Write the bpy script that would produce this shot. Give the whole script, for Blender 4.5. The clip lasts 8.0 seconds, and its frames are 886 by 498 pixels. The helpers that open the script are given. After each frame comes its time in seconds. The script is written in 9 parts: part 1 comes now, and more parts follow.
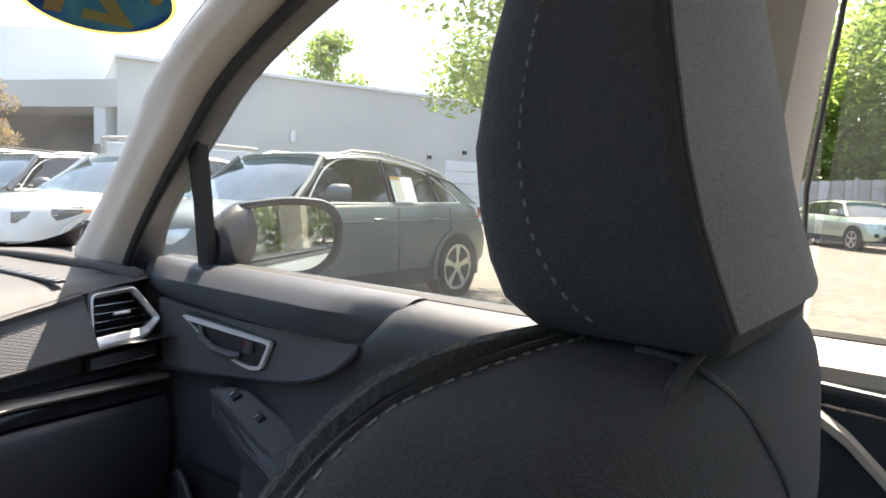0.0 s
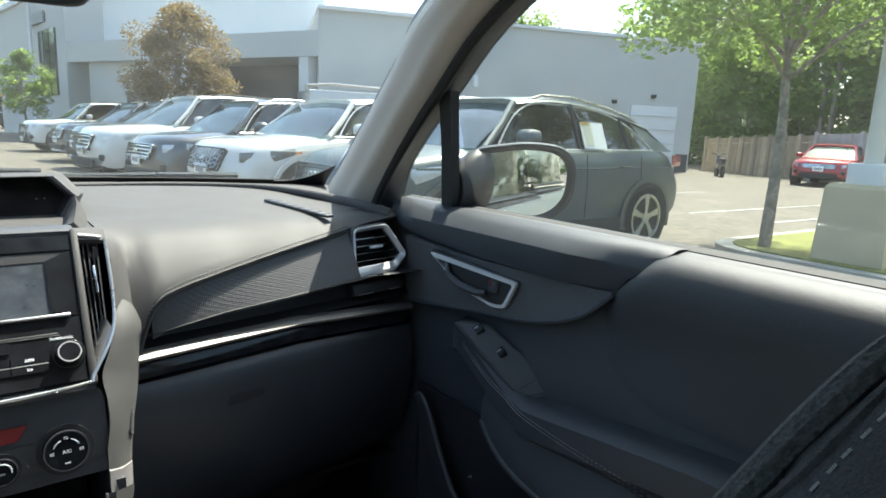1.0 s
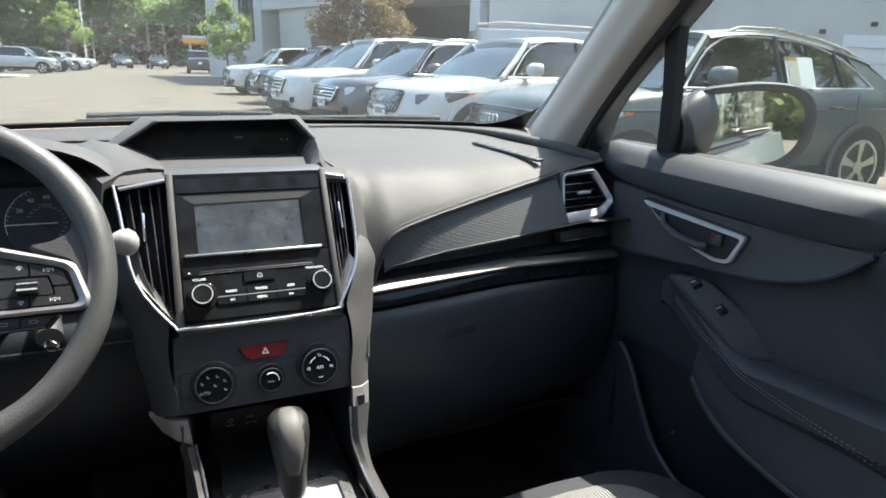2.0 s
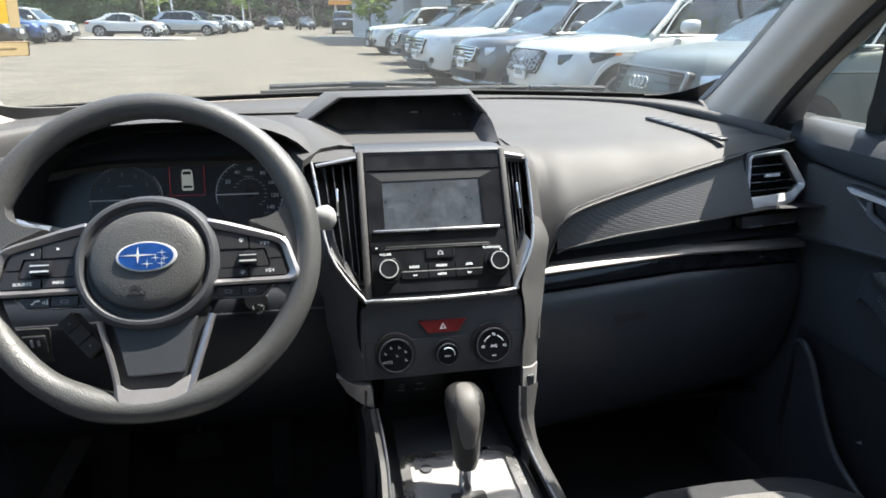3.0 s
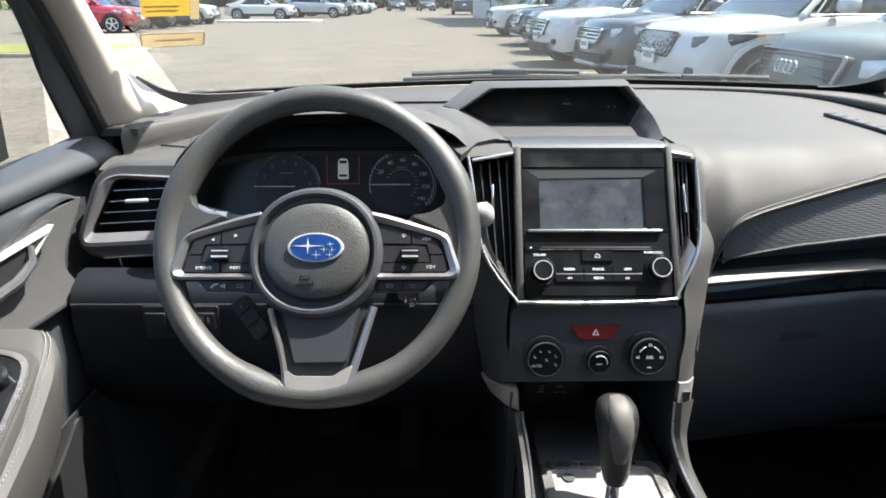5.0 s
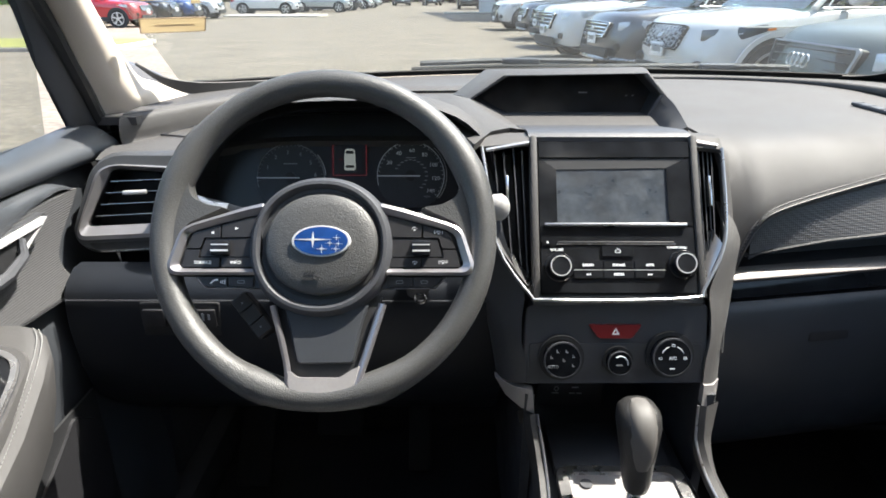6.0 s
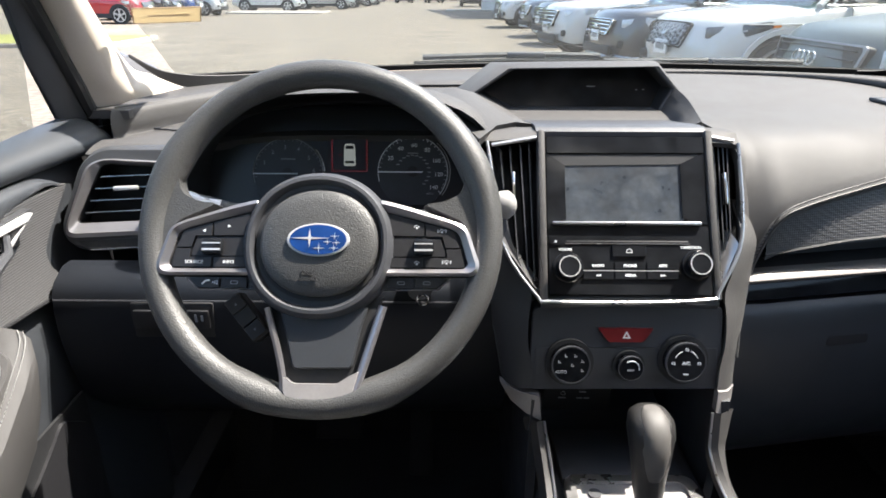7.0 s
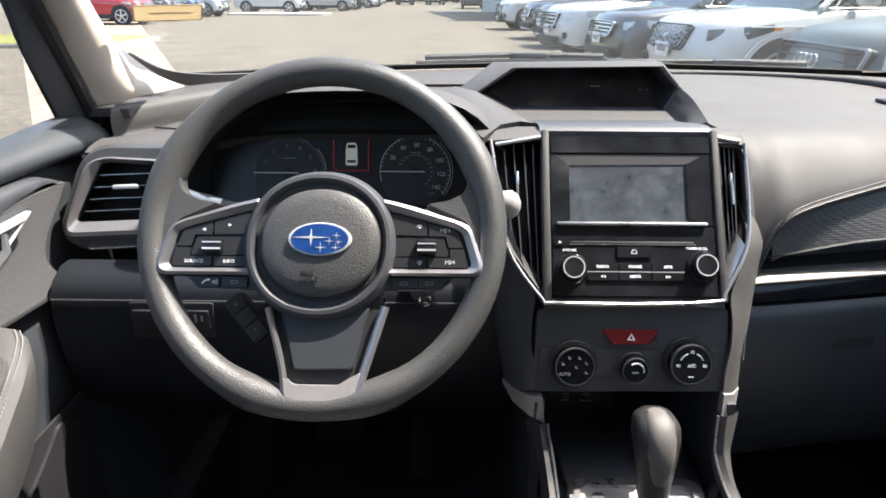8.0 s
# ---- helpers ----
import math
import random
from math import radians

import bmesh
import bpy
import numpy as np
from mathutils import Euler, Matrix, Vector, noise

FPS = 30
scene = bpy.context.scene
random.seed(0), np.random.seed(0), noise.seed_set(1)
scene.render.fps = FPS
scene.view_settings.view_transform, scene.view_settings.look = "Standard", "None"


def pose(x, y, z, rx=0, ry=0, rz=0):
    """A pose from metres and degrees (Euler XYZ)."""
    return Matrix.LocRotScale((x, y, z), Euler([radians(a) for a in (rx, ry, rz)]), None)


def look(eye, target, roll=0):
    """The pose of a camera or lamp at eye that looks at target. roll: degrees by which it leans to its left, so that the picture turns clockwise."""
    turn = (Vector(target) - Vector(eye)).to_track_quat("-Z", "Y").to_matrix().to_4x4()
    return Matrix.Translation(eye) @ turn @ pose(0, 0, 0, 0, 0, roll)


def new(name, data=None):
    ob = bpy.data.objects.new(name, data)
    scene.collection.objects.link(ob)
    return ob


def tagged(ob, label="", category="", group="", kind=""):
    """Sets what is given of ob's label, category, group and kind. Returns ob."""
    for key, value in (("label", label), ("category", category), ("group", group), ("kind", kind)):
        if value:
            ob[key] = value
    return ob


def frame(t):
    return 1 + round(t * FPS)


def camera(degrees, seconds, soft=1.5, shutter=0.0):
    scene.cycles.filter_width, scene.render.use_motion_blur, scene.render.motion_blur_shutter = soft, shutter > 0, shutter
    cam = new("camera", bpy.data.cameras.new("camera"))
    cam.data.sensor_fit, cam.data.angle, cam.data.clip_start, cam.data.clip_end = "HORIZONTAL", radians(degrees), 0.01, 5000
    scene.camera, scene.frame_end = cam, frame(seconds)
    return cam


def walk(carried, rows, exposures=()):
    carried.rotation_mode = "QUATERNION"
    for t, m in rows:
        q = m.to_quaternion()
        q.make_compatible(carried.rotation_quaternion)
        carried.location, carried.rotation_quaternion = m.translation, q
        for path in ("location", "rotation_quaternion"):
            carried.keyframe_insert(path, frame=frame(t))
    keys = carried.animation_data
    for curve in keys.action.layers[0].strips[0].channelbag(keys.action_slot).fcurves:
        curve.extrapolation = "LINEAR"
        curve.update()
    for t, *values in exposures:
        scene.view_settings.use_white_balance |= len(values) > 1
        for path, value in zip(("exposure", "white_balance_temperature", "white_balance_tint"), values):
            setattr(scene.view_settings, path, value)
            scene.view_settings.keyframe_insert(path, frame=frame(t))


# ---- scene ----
cam = camera(71.0, 8.0, 1.7)
PATH = [
    (0, (0.088, -0.135, 1.235), (1.689, 1.051, 1.058), 2.1),
    (0.5, (0.037, -0.091, 1.233), (1.453, 1.296, 0.969), 2.6),
    (1, (-0.006, -0.059, 1.23), (1.197, 1.496, 0.861), 2.6),
    (1.5, (-0.044, -0.034, 1.223), (0.928, 1.65, 0.755), 2.1),
    (2, (-0.083, -0.012, 1.23), (0.663, 1.755, 0.664), 1.7),
    (2.2, (-0.098, -0.003, 1.236), (0.561, 1.787, 0.635), 1.5),
    (3.5, (-0.175, 0.023, 1.267), (0.021, 1.879, 0.549), 0.3),
    (4, (-0.197, 0.025, 1.276), (-0.108, 1.885, 0.545), 0.1),
    (4.5, (-0.203, 0.037, 1.275), (-0.169, 1.894, 0.534), 0.0),
    (5, (-0.209, 0.055, 1.267), (-0.203, 1.911, 0.521), -0.0),
    (6.5, (-0.219, 0.11, 1.244), (-0.231, 1.958, 0.479), 0.0),
    (7, (-0.22, 0.125, 1.239), (-0.235, 1.972, 0.473), 0.1),
    (7.5, (-0.224, 0.135, 1.236), (-0.238, 1.983, 0.471), 0.2),
    (8, (-0.223, 0.132, 1.234), (-0.239, 1.982, 0.473), 0.3),
]
walk(cam, [(t, look(eye, target, roll)) for t, eye, target, roll in PATH], [(0.0, 2.74, 7200, 14), (0.5, 2.45, 6800, 6), (1.0, 2.3, 6500, 2), (2.0, 2.35, 6500, 6), (3.5, 2.35, 6450, 8), (5.0, 2.35, 6450, 8), (8.0, 2.4, 6600, 12)])

# ---- light ----
SUN_AZ, SUN_EL = 68.0, 60.0
sun_way = Vector((math.sin(radians(SUN_AZ)) * math.cos(radians(SUN_EL)), math.cos(radians(SUN_AZ)) * math.cos(radians(SUN_EL)), math.sin(radians(SUN_EL))))
world = bpy.data.worlds.new("world")
scene.world = world
world.use_nodes = True
sky = world.node_tree.nodes.new("ShaderNodeTexSky")
sky.sky_type, sky.sun_disc = "NISHITA", False
sky.sun_elevation, sky.sun_rotation = radians(SUN_EL), radians(SUN_AZ)
sky.air_density, sky.dust_density, sky.ozone_density = 1.0, 2.5, 1.0
world.node_tree.nodes["Background"].inputs["Strength"].default_value = 0.14
world.node_tree.links.new(sky.outputs[0], world.node_tree.nodes["Background"].inputs["Color"])
sun = new("sun", bpy.data.lights.new("sun", "SUN"))
sun.data.energy, sun.data.angle, sun.data.color = 3.2, radians(0.5), (1.0, 0.95, 0.87)
sun.matrix_world = look(sun_way * 50, (0, 0, 0))


# ---- materials ----
def material(name, base, rough=0.6, metal=0.0, grain=0.0, grain_scale=200.0, stain=0.0, stain_scale=6.0, bump=0.0, bump_scale=400.0, coat=0.0, spec=0.5, vary=0.0, rough_vary=0.0, coord="Object", stretch=(1, 1, 1)):
    m = bpy.data.materials.new(name)
    m.use_nodes = True
    nt = m.node_tree
    n, ln = nt.nodes, nt.links
    p = n["Principled BSDF"]
    p.inputs["Roughness"].default_value = rough
    p.inputs["Metallic"].default_value = metal
    p.inputs["Coat Weight"].default_value = coat
    p.inputs["Coat Roughness"].default_value = 0.05
    p.inputs["Specular IOR Level"].default_value = spec
    col = n.new("ShaderNodeRGB")
    col.outputs[0].default_value = (*base, 1)
    out = col.outputs[0]
    tc = n.new("ShaderNodeTexCoord")
    mp = n.new("ShaderNodeMapping")
    mp.inputs["Scale"].default_value = stretch
    ln.new(tc.outputs[coord], mp.inputs[0])

    def tex(scale, detail=3.0):
        t = n.new("ShaderNodeTexNoise")
        t.inputs["Scale"].default_value, t.inputs["Detail"].default_value = scale, detail
        ln.new(mp.outputs[0], t.inputs["Vector"])
        return t.outputs["Fac"]

    def scaled(src, fac, lo, hi):
        mr = n.new("ShaderNodeMapRange")
        mr.inputs[1].default_value, mr.inputs[2].default_value = 0.25, 0.75
        mr.inputs[3].default_value, mr.inputs[4].default_value = lo, hi
        ln.new(fac, mr.inputs[0])
        if src is None:
            return mr.outputs[0]
        mx = n.new("ShaderNodeVectorMath")
        mx.operation = "SCALE"
        ln.new(src, mx.inputs[0])
        ln.new(mr.outputs[0], mx.inputs["Scale"])
        return mx.outputs[0]

    if grain:
        out = scaled(out, tex(grain_scale), 1 - grain, 1 + grain)
    if stain:
        out = scaled(out, tex(stain_scale, 5.0), 1 - stain, 1 + stain)
    if vary:
        oi = n.new("ShaderNodeObjectInfo")
        mr = n.new("ShaderNodeMapRange")
        mr.inputs[3].default_value, mr.inputs[4].default_value = 1 - vary, 1 + vary
        ln.new(oi.outputs["Random"], mr.inputs[0])
        mx = n.new("ShaderNodeVectorMath")
        mx.operation = "SCALE"
        ln.new(out, mx.inputs[0])
        ln.new(mr.outputs[0], mx.inputs["Scale"])
        out = mx.outputs[0]
    ln.new(out, p.inputs["Base Color"])
    if rough_vary:
        ln.new(scaled(None, tex(stain_scale * 2.3, 4.0), max(0.02, rough - rough_vary), min(1.0, rough + rough_vary)), p.inputs["Roughness"])
    if bump:
        b = n.new("ShaderNodeBump")
        b.inputs["Strength"].default_value, b.inputs["Distance"].default_value = bump, 0.002
        ln.new(tex(bump_scale, 2.0), b.inputs["Height"])
        ln.new(b.outputs[0], p.inputs["Normal"])
    return m


def emitter(name, color, strength):
    m = material(name, (0.01, 0.01, 0.01), 0.4)
    p = m.node_tree.nodes["Principled BSDF"]
    p.inputs["Emission Color"].default_value = (*color, 1)
    p.inputs["Emission Strength"].default_value = strength
    return m


def glass(name, tint, gloss=1.0, face=0.04, edge=0.85, dust=0.0):
    """Thin clear glass: it lets light straight through and mirrors more towards grazing angles."""
    m = bpy.data.materials.new(name)
    m.use_nodes = True
    n, ln = m.node_tree.nodes, m.node_tree.links
    n.remove(n["Principled BSDF"])
    tr, gl, mx, lw, pw, mr = n.new("ShaderNodeBsdfTransparent"), n.new("ShaderNodeBsdfGlossy"), n.new("ShaderNodeMixShader"), n.new("ShaderNodeLayerWeight"), n.new("ShaderNodeMath"), n.new("ShaderNodeMapRange")
    tr.inputs[0].default_value = (*tint, 1)
    gl.inputs["Roughness"].default_value = 0.01
    gl.inputs[0].default_value = (gloss, gloss, gloss, 1)
    lw.inputs[0].default_value = 0.5
    pw.operation = "POWER"
    pw.inputs[1].default_value = 4.0
    mr.inputs[3].default_value, mr.inputs[4].default_value = face, edge
    ln.new(lw.outputs["Facing"], pw.inputs[0])
    ln.new(pw.outputs[0], mr.inputs[0])
    ln.new(mr.outputs[0], mx.inputs[0])
    ln.new(tr.outputs[0], mx.inputs[1])
    ln.new(gl.outputs[0], mx.inputs[2])
    if dust:
        # a thin film of dust that scatters a little of the daylight, added for haze over the view
        tl, ns, cr, fm = n.new("ShaderNodeBsdfTranslucent"), n.new("ShaderNodeTexNoise"), n.new("ShaderNodeMapRange"), n.new("ShaderNodeMixShader")
        tl.inputs[0].default_value = (0.9, 0.92, 0.9, 1)
        ns.inputs["Scale"].default_value, ns.inputs["Detail"].default_value = 9.0, 6.0
        cr.inputs[1].default_value, cr.inputs[2].default_value = 0.3, 0.75
        cr.inputs[3].default_value, cr.inputs[4].default_value = dust * 0.6, dust * 1.6
        ln.new(ns.outputs["Fac"], cr.inputs[0])
        ln.new(cr.outputs[0], fm.inputs[0])
        ln.new(mx.outputs[0], fm.inputs[1])
        ln.new(tl.outputs[0], fm.inputs[2])
        mx = fm
    ln.new(mx.outputs[0], n["Material Output"].inputs[0])
    return m


DASH = material("soft_dash_vinyl", (0.063, 0.061, 0.060), 0.60, spec=0.35, grain=0.10, grain_scale=900, stain=0.06, stain_scale=5, bump=0.25, bump_scale=1400, rough_vary=0.06)
PLASTIC = material("black_grained_plastic", (0.047, 0.049, 0.053), 0.42, grain=0.12, grain_scale=900, stain=0.15, stain_scale=9, bump=0.2, bump_scale=1300, rough_vary=0.08)
PLASTIC_GREY = material("charcoal_plastic", (0.047, 0.049, 0.055), 0.46, grain=0.1, grain_scale=900, stain=0.1, stain_scale=8, bump=0.2, bump_scale=1200)
GLOSS = material("piano_black", (0.012, 0.013, 0.015), 0.14, spec=0.3, stain=0.5, stain_scale=30, rough_vary=0.10)
BLACK = material("matt_black", (0.017, 0.0175, 0.019), 0.55, grain=0.2, stain=0.2)
SILVER = material("satin_silver_trim", (0.46, 0.455, 0.455), 0.3, 0.9, stain=0.08, stain_scale=14, rough_vary=0.08)
CHROME = material("chrome", (0.8, 0.8, 0.8), 0.12, 1.0, rough_vary=0.05, stain_scale=20)
BRIGHT = material("bright_silver", (0.72, 0.72, 0.73), 0.28, 0.45, stain=0.06, stain_scale=25)
DOORCLOTH = material("door_cloth", (0.038, 0.041, 0.045), 0.55, spec=0.4, grain=0.2, grain_scale=700, stain=0.1, stain_scale=6, bump=0.3, bump_scale=900)
PLATE_SILVER = material("shift_plate_silver", (0.33, 0.315, 0.31), 0.40, 0.3, grain=0.05, grain_scale=300, stain=0.15, stain_scale=12, rough_vary=0.1)
BUTTON = material("black_button", (0.018, 0.018, 0.02), 0.45, grain=0.1, stain=0.15)
LEATHER = material("steering_leatherette", (0.062, 0.062, 0.061), 0.40, grain=0.25, grain_scale=700, bump=0.36, bump_scale=640, rough_vary=0.06)
FABRIC = material("black_seat_fabric", (0.029, 0.030, 0.033), 0.85, grain=0.35, grain_scale=700, stain=0.12, stain_scale=7, bump=0.5, bump_scale=900)
FABRIC_GREY = material("grey_seat_fabric", (0.16, 0.155, 0.15), 0.9, grain=0.3, grain_scale=600, stain=0.1, bump=0.5, bump_scale=800)
DOORVINYL = material("door_vinyl", (0.042, 0.046, 0.052), 0.44, spec=0.4, grain=0.1, grain_scale=800, stain=0.1, stain_scale=5, bump=0.2, bump_scale=1200)
TRIM = material("grey_pillar_trim", (0.48, 0.43, 0.37), 0.7, grain=0.05, grain_scale=700, stain=0.06, stain_scale=5, bump=0.12, bump_scale=900)
HEADLINER = material("headliner_cloth", (0.58, 0.53, 0.46), 0.95, grain=0.08, grain_scale=700, stain=0.05, bump=0.2)
CARPET = material("carpet", (0.034, 0.035, 0.038), 0.95, grain=0.4, grain_scale=500, stain=0.2, bump=0.8, bump_scale=500)
RUBBER = material("black_rubber", (0.012, 0.012, 0.012), 0.75, grain=0.2, stain=0.15)
THREAD = material("pale_thread", (0.24, 0.24, 0.235), 0.8, grain=0.2, grain_scale=900)
WHITE_INK = material("white_print", (0.78, 0.80, 0.82), 0.5)
GREY_INK = material("grey_print", (0.28, 0.29, 0.3), 0.5)
RED_BTN = material("dark_red_button", (0.16, 0.012, 0.014), 0.35, stain=0.1)
SCREEN = material("dusty_screen", (0.034, 0.042, 0.052), 0.40, grain=0.25, grain_scale=160, stain=0.5, stain_scale=26, rough_vary=0.18)
WGLASS = glass("window_glass", (0.755, 0.78, 0.765), 0.8, 0.015, 0.5, 0.0065)
MIRROR = material("mirror_glass", (0.86, 0.88, 0.88), 0.01, 1.0)


# ---- mesh tools ----
def thing(name, at=(0, 0, 0), label="", category="", group="", kind=""):
    ob = new(name)
    ob.location = at
    ob.empty_display_size = 0.05
    return tagged(ob, label, category, group, kind)


def part(name, bm, mat, parent=None, label="", smooth=True, kind=""):
    me = bpy.data.meshes.new(name)
    bmesh.ops.recalc_face_normals(bm, faces=bm.faces)
    bm.to_mesh(me)
    bm.free()
    for p in me.polygons:
        p.use_smooth = smooth
    if smooth:
        me.set_sharp_from_angle(angle=radians(40))
    me.materials.append(mat)
    ob = new(name, me)
    if parent is not None:
        ob.parent = parent
        if parent.type == "EMPTY":
            ob.matrix_parent_inverse = Matrix.Translation(parent.location).inverted()
    return tagged(ob, label, kind=kind)


def shared(name, like, parent, m, label=""):
    """Another object on the mesh of like, at the pose m, under parent."""
    ob = new(name, like.data)
    ob.parent = parent
    if parent.type == "EMPTY":
        ob.matrix_parent_inverse = Matrix.Translation(parent.location).inverted()
    ob.matrix_basis = m
    return tagged(ob, label)


def box(c, s, bevel=0.0, m=None, bm=None, seg=2):
    bm = bm or bmesh.new()
    r = bmesh.ops.create_cube(bm, size=1.0, matrix=Matrix.Translation(c) @ Matrix.Diagonal((*s, 1)))
    if bevel:
        es = list({e for v in r["verts"] for e in v.link_edges})
        vs = bmesh.ops.bevel(bm, geom=es, offset=bevel, segments=seg, affect="EDGES", profile=0.5)["verts"]
        if m is not None:
            bmesh.ops.transform(bm, matrix=m, verts=list({v for v in vs} | {v for v in r["verts"] if v.is_valid}))
    elif m is not None:
        bmesh.ops.transform(bm, matrix=m, verts=r["verts"])
    return bm


def loft(rings, closed=True, caps=True, bm=None):
    bm = bm or bmesh.new()
    vs = [[bm.verts.new(p) for p in r] for r in rings]
    n = len(vs[0])
    for a, b in zip(vs, vs[1:]):
        for i in range(n if closed else n - 1):
            j = (i + 1) % n
            bm.faces.new((a[i], a[j], b[j], b[i]))
    if caps and closed:
        bm.faces.new(vs[0])
        bm.faces.new(vs[-1])
    return bm


def slab(rows, depth, bm=None):
    """A sheet through rows of points, thickened by the vector depth."""
    d = Vector(depth)
    bm = bm or bmesh.new()
    top = [[bm.verts.new(p) for p in r] for r in rows]
    low = [[bm.verts.new(Vector(p) + d) for p in r] for r in rows]
    h, w = len(rows), len(rows[0])
    for i in range(h - 1):
        for j in range(w - 1):
            bm.faces.new((top[i][j], top[i][j + 1], top[i + 1][j + 1], top[i + 1][j]))
            bm.faces.new((low[i][j], low[i + 1][j], low[i + 1][j + 1], low[i][j + 1]))
    for i in range(h - 1):
        for j in (0, w - 1):
            bm.faces.new((top[i][j], top[i + 1][j], low[i + 1][j], low[i][j]))
    for j in range(w - 1):
        for i in (0, h - 1):
            bm.faces.new((top[i][j], top[i][j + 1], low[i][j + 1], low[i][j]))
    return bm


def smooth_line(pts, n=6):
    """A Catmull-Rom curve through pts with n steps between each two."""
    P = [Vector(p) for p in pts]
    P = [P[0] * 2 - P[1]] + P + [P[-1] * 2 - P[-2]]
    out = []
    for a, b, c, d in zip(P, P[1:], P[2:], P[3:]):
        for i in range(n):
            t = i / n
            out.append(0.5 * (2 * b + (c - a) * t + (2 * a - 5 * b + 4 * c - d) * t * t + (3 * b - a - 3 * c + d) * t ** 3))
    return out + [P[-2]]


def tube(pts, r, n=8, closed=False, caps=True, bm=None, flat=1.0):
    P = [Vector(p) for p in pts]
    R = r if isinstance(r, (list, tuple)) else [r] * len(P)
    rings, up = [], None
    for i, p in enumerate(P):
        a = P[i - 1] if (i or closed) else P[i]
        b = P[(i + 1) % len(P)] if (i < len(P) - 1 or closed) else P[i]
        t = (b - a).normalized()
        up = (up - t * up.dot(t)) if up is not None else t.orthogonal()
        up.normalize()
        s = t.cross(up)
        rings.append([p + (up * math.cos(q) + s * math.sin(q) * flat) * R[i] for q in [2 * math.pi * k / n for k in range(n)]])
    if closed:
        rings.append(rings[0])
        bm = loft(rings, True, False, bm)
        bmesh.ops.remove_doubles(bm, verts=bm.verts, dist=1e-6)
        return bm
    return loft(rings, True, caps, bm)


def rounded(outline, r, n=4):
    """Rounds the corners of a closed 2D outline by r (a number or one a corner)."""
    out, k = [], len(outline)
    for i in range(k):
        p, a, b = Vector(outline[i]), Vector(outline[i - 1]), Vector(outline[(i + 1) % k])
        rr = r[i] if isinstance(r, (list, tuple)) else r
        da, db = min(rr, (a - p).length * 0.49), min(rr, (b - p).length * 0.49)
        if rr <= 0:
            out.append(p)
            continue
        s, e = p + (a - p).normalized() * da, p + (b - p).normalized() * db
        for j in range(n + 1):
            t = j / n
            out.append(s * (1 - t) ** 2 + p * 2 * t * (1 - t) + e * t * t)
    return out


def plate(outline, lo, hi, m, bevel=0.0, bm=None):
    """A flat piece with a 2D outline between the heights lo and hi over a plane, its upper edge bevelled; m turns it into place."""
    c = sum((Vector(p) for p in outline), Vector((0, 0))) / len(outline)
    rings = [[Vector((*p, lo)) for p in outline]]
    if bevel:
        size = max((Vector(p) - c).length for p in outline)
        rings.append([Vector((*p, hi - bevel)) for p in outline])
        rings.append([Vector((*(c + (Vector(p) - c) * (1 - bevel / size)), hi)) for p in outline])
    else:
        rings.append([Vector((*p, hi)) for p in outline])
    return loft([[m @ v for v in r] for r in rings], bm=bm)


def frame_plate(outer, inner, lo, hi, m, bm=None):
    """A ring between two outlines of equal count, with thickness."""
    R = [[m @ Vector((*p, z)) for p in o] for o, z in ((outer, lo), (outer, hi), (inner, hi), (inner, lo), (outer, lo))]
    bm = loft(R, True, False, bm)
    bmesh.ops.remove_doubles(bm, verts=bm.verts, dist=1e-6)
    return bm


def rect(x0, y0, x1, y1):
    return [(x0, y0), (x1, y0), (x1, y1), (x0, y1)]


def disc(c, r, n=32):
    return [(c[0] + r * math.cos(2 * math.pi * k / n), c[1] + r * math.sin(2 * math.pi * k / n)) for k in range(n)]


def axes(o, x, y, z):
    return Matrix.Translation(o) @ Matrix((Vector(x), Vector(y), Vector(z))).transposed().to_4x4()


def lean(o, degrees):
    """A plane through o that faces the cabin and leans back by degrees: x right, y up along it, z out of it."""
    s, c = math.sin(radians(degrees)), math.cos(radians(degrees))
    return axes(o, (1, 0, 0), (0, s, c), (0, -c, s))


def words(name, text, size, m, mat, parent, bold=0.0, depth=0.0003):
    cu = bpy.data.curves.new(name, "FONT")
    cu.body, cu.size, cu.align_x, cu.align_y, cu.offset, cu.extrude, cu.resolution_u = text, size, "CENTER", "CENTER", bold, depth, 2
    tmp = bpy.data.objects.new(name, cu)
    me = bpy.data.meshes.new_from_object(tmp)
    me.transform(m)
    bpy.data.objects.remove(tmp)
    me.materials.clear()
    me.materials.append(mat)
    ob = new(name, me)
    ob.parent = parent
    if parent.type == "EMPTY":
        ob.matrix_parent_inverse = Matrix.Translation(parent.location).inverted()
    return ob

# ---- cabin shell ----
def interp(tab, v):
    """Straight-line values at v from rows of (v, value, value...)."""
    pad = lambda r: Vector((*r[1:], 0.0) if len(r) == 2 else r[1:])
    if v <= tab[0][0]:
        return pad(tab[0])
    for a, b in zip(tab, tab[1:]):
        if v <= b[0]:
            return pad(a).lerp(pad(b), (v - a[0]) / (b[0] - a[0]))
    return pad(tab[-1])


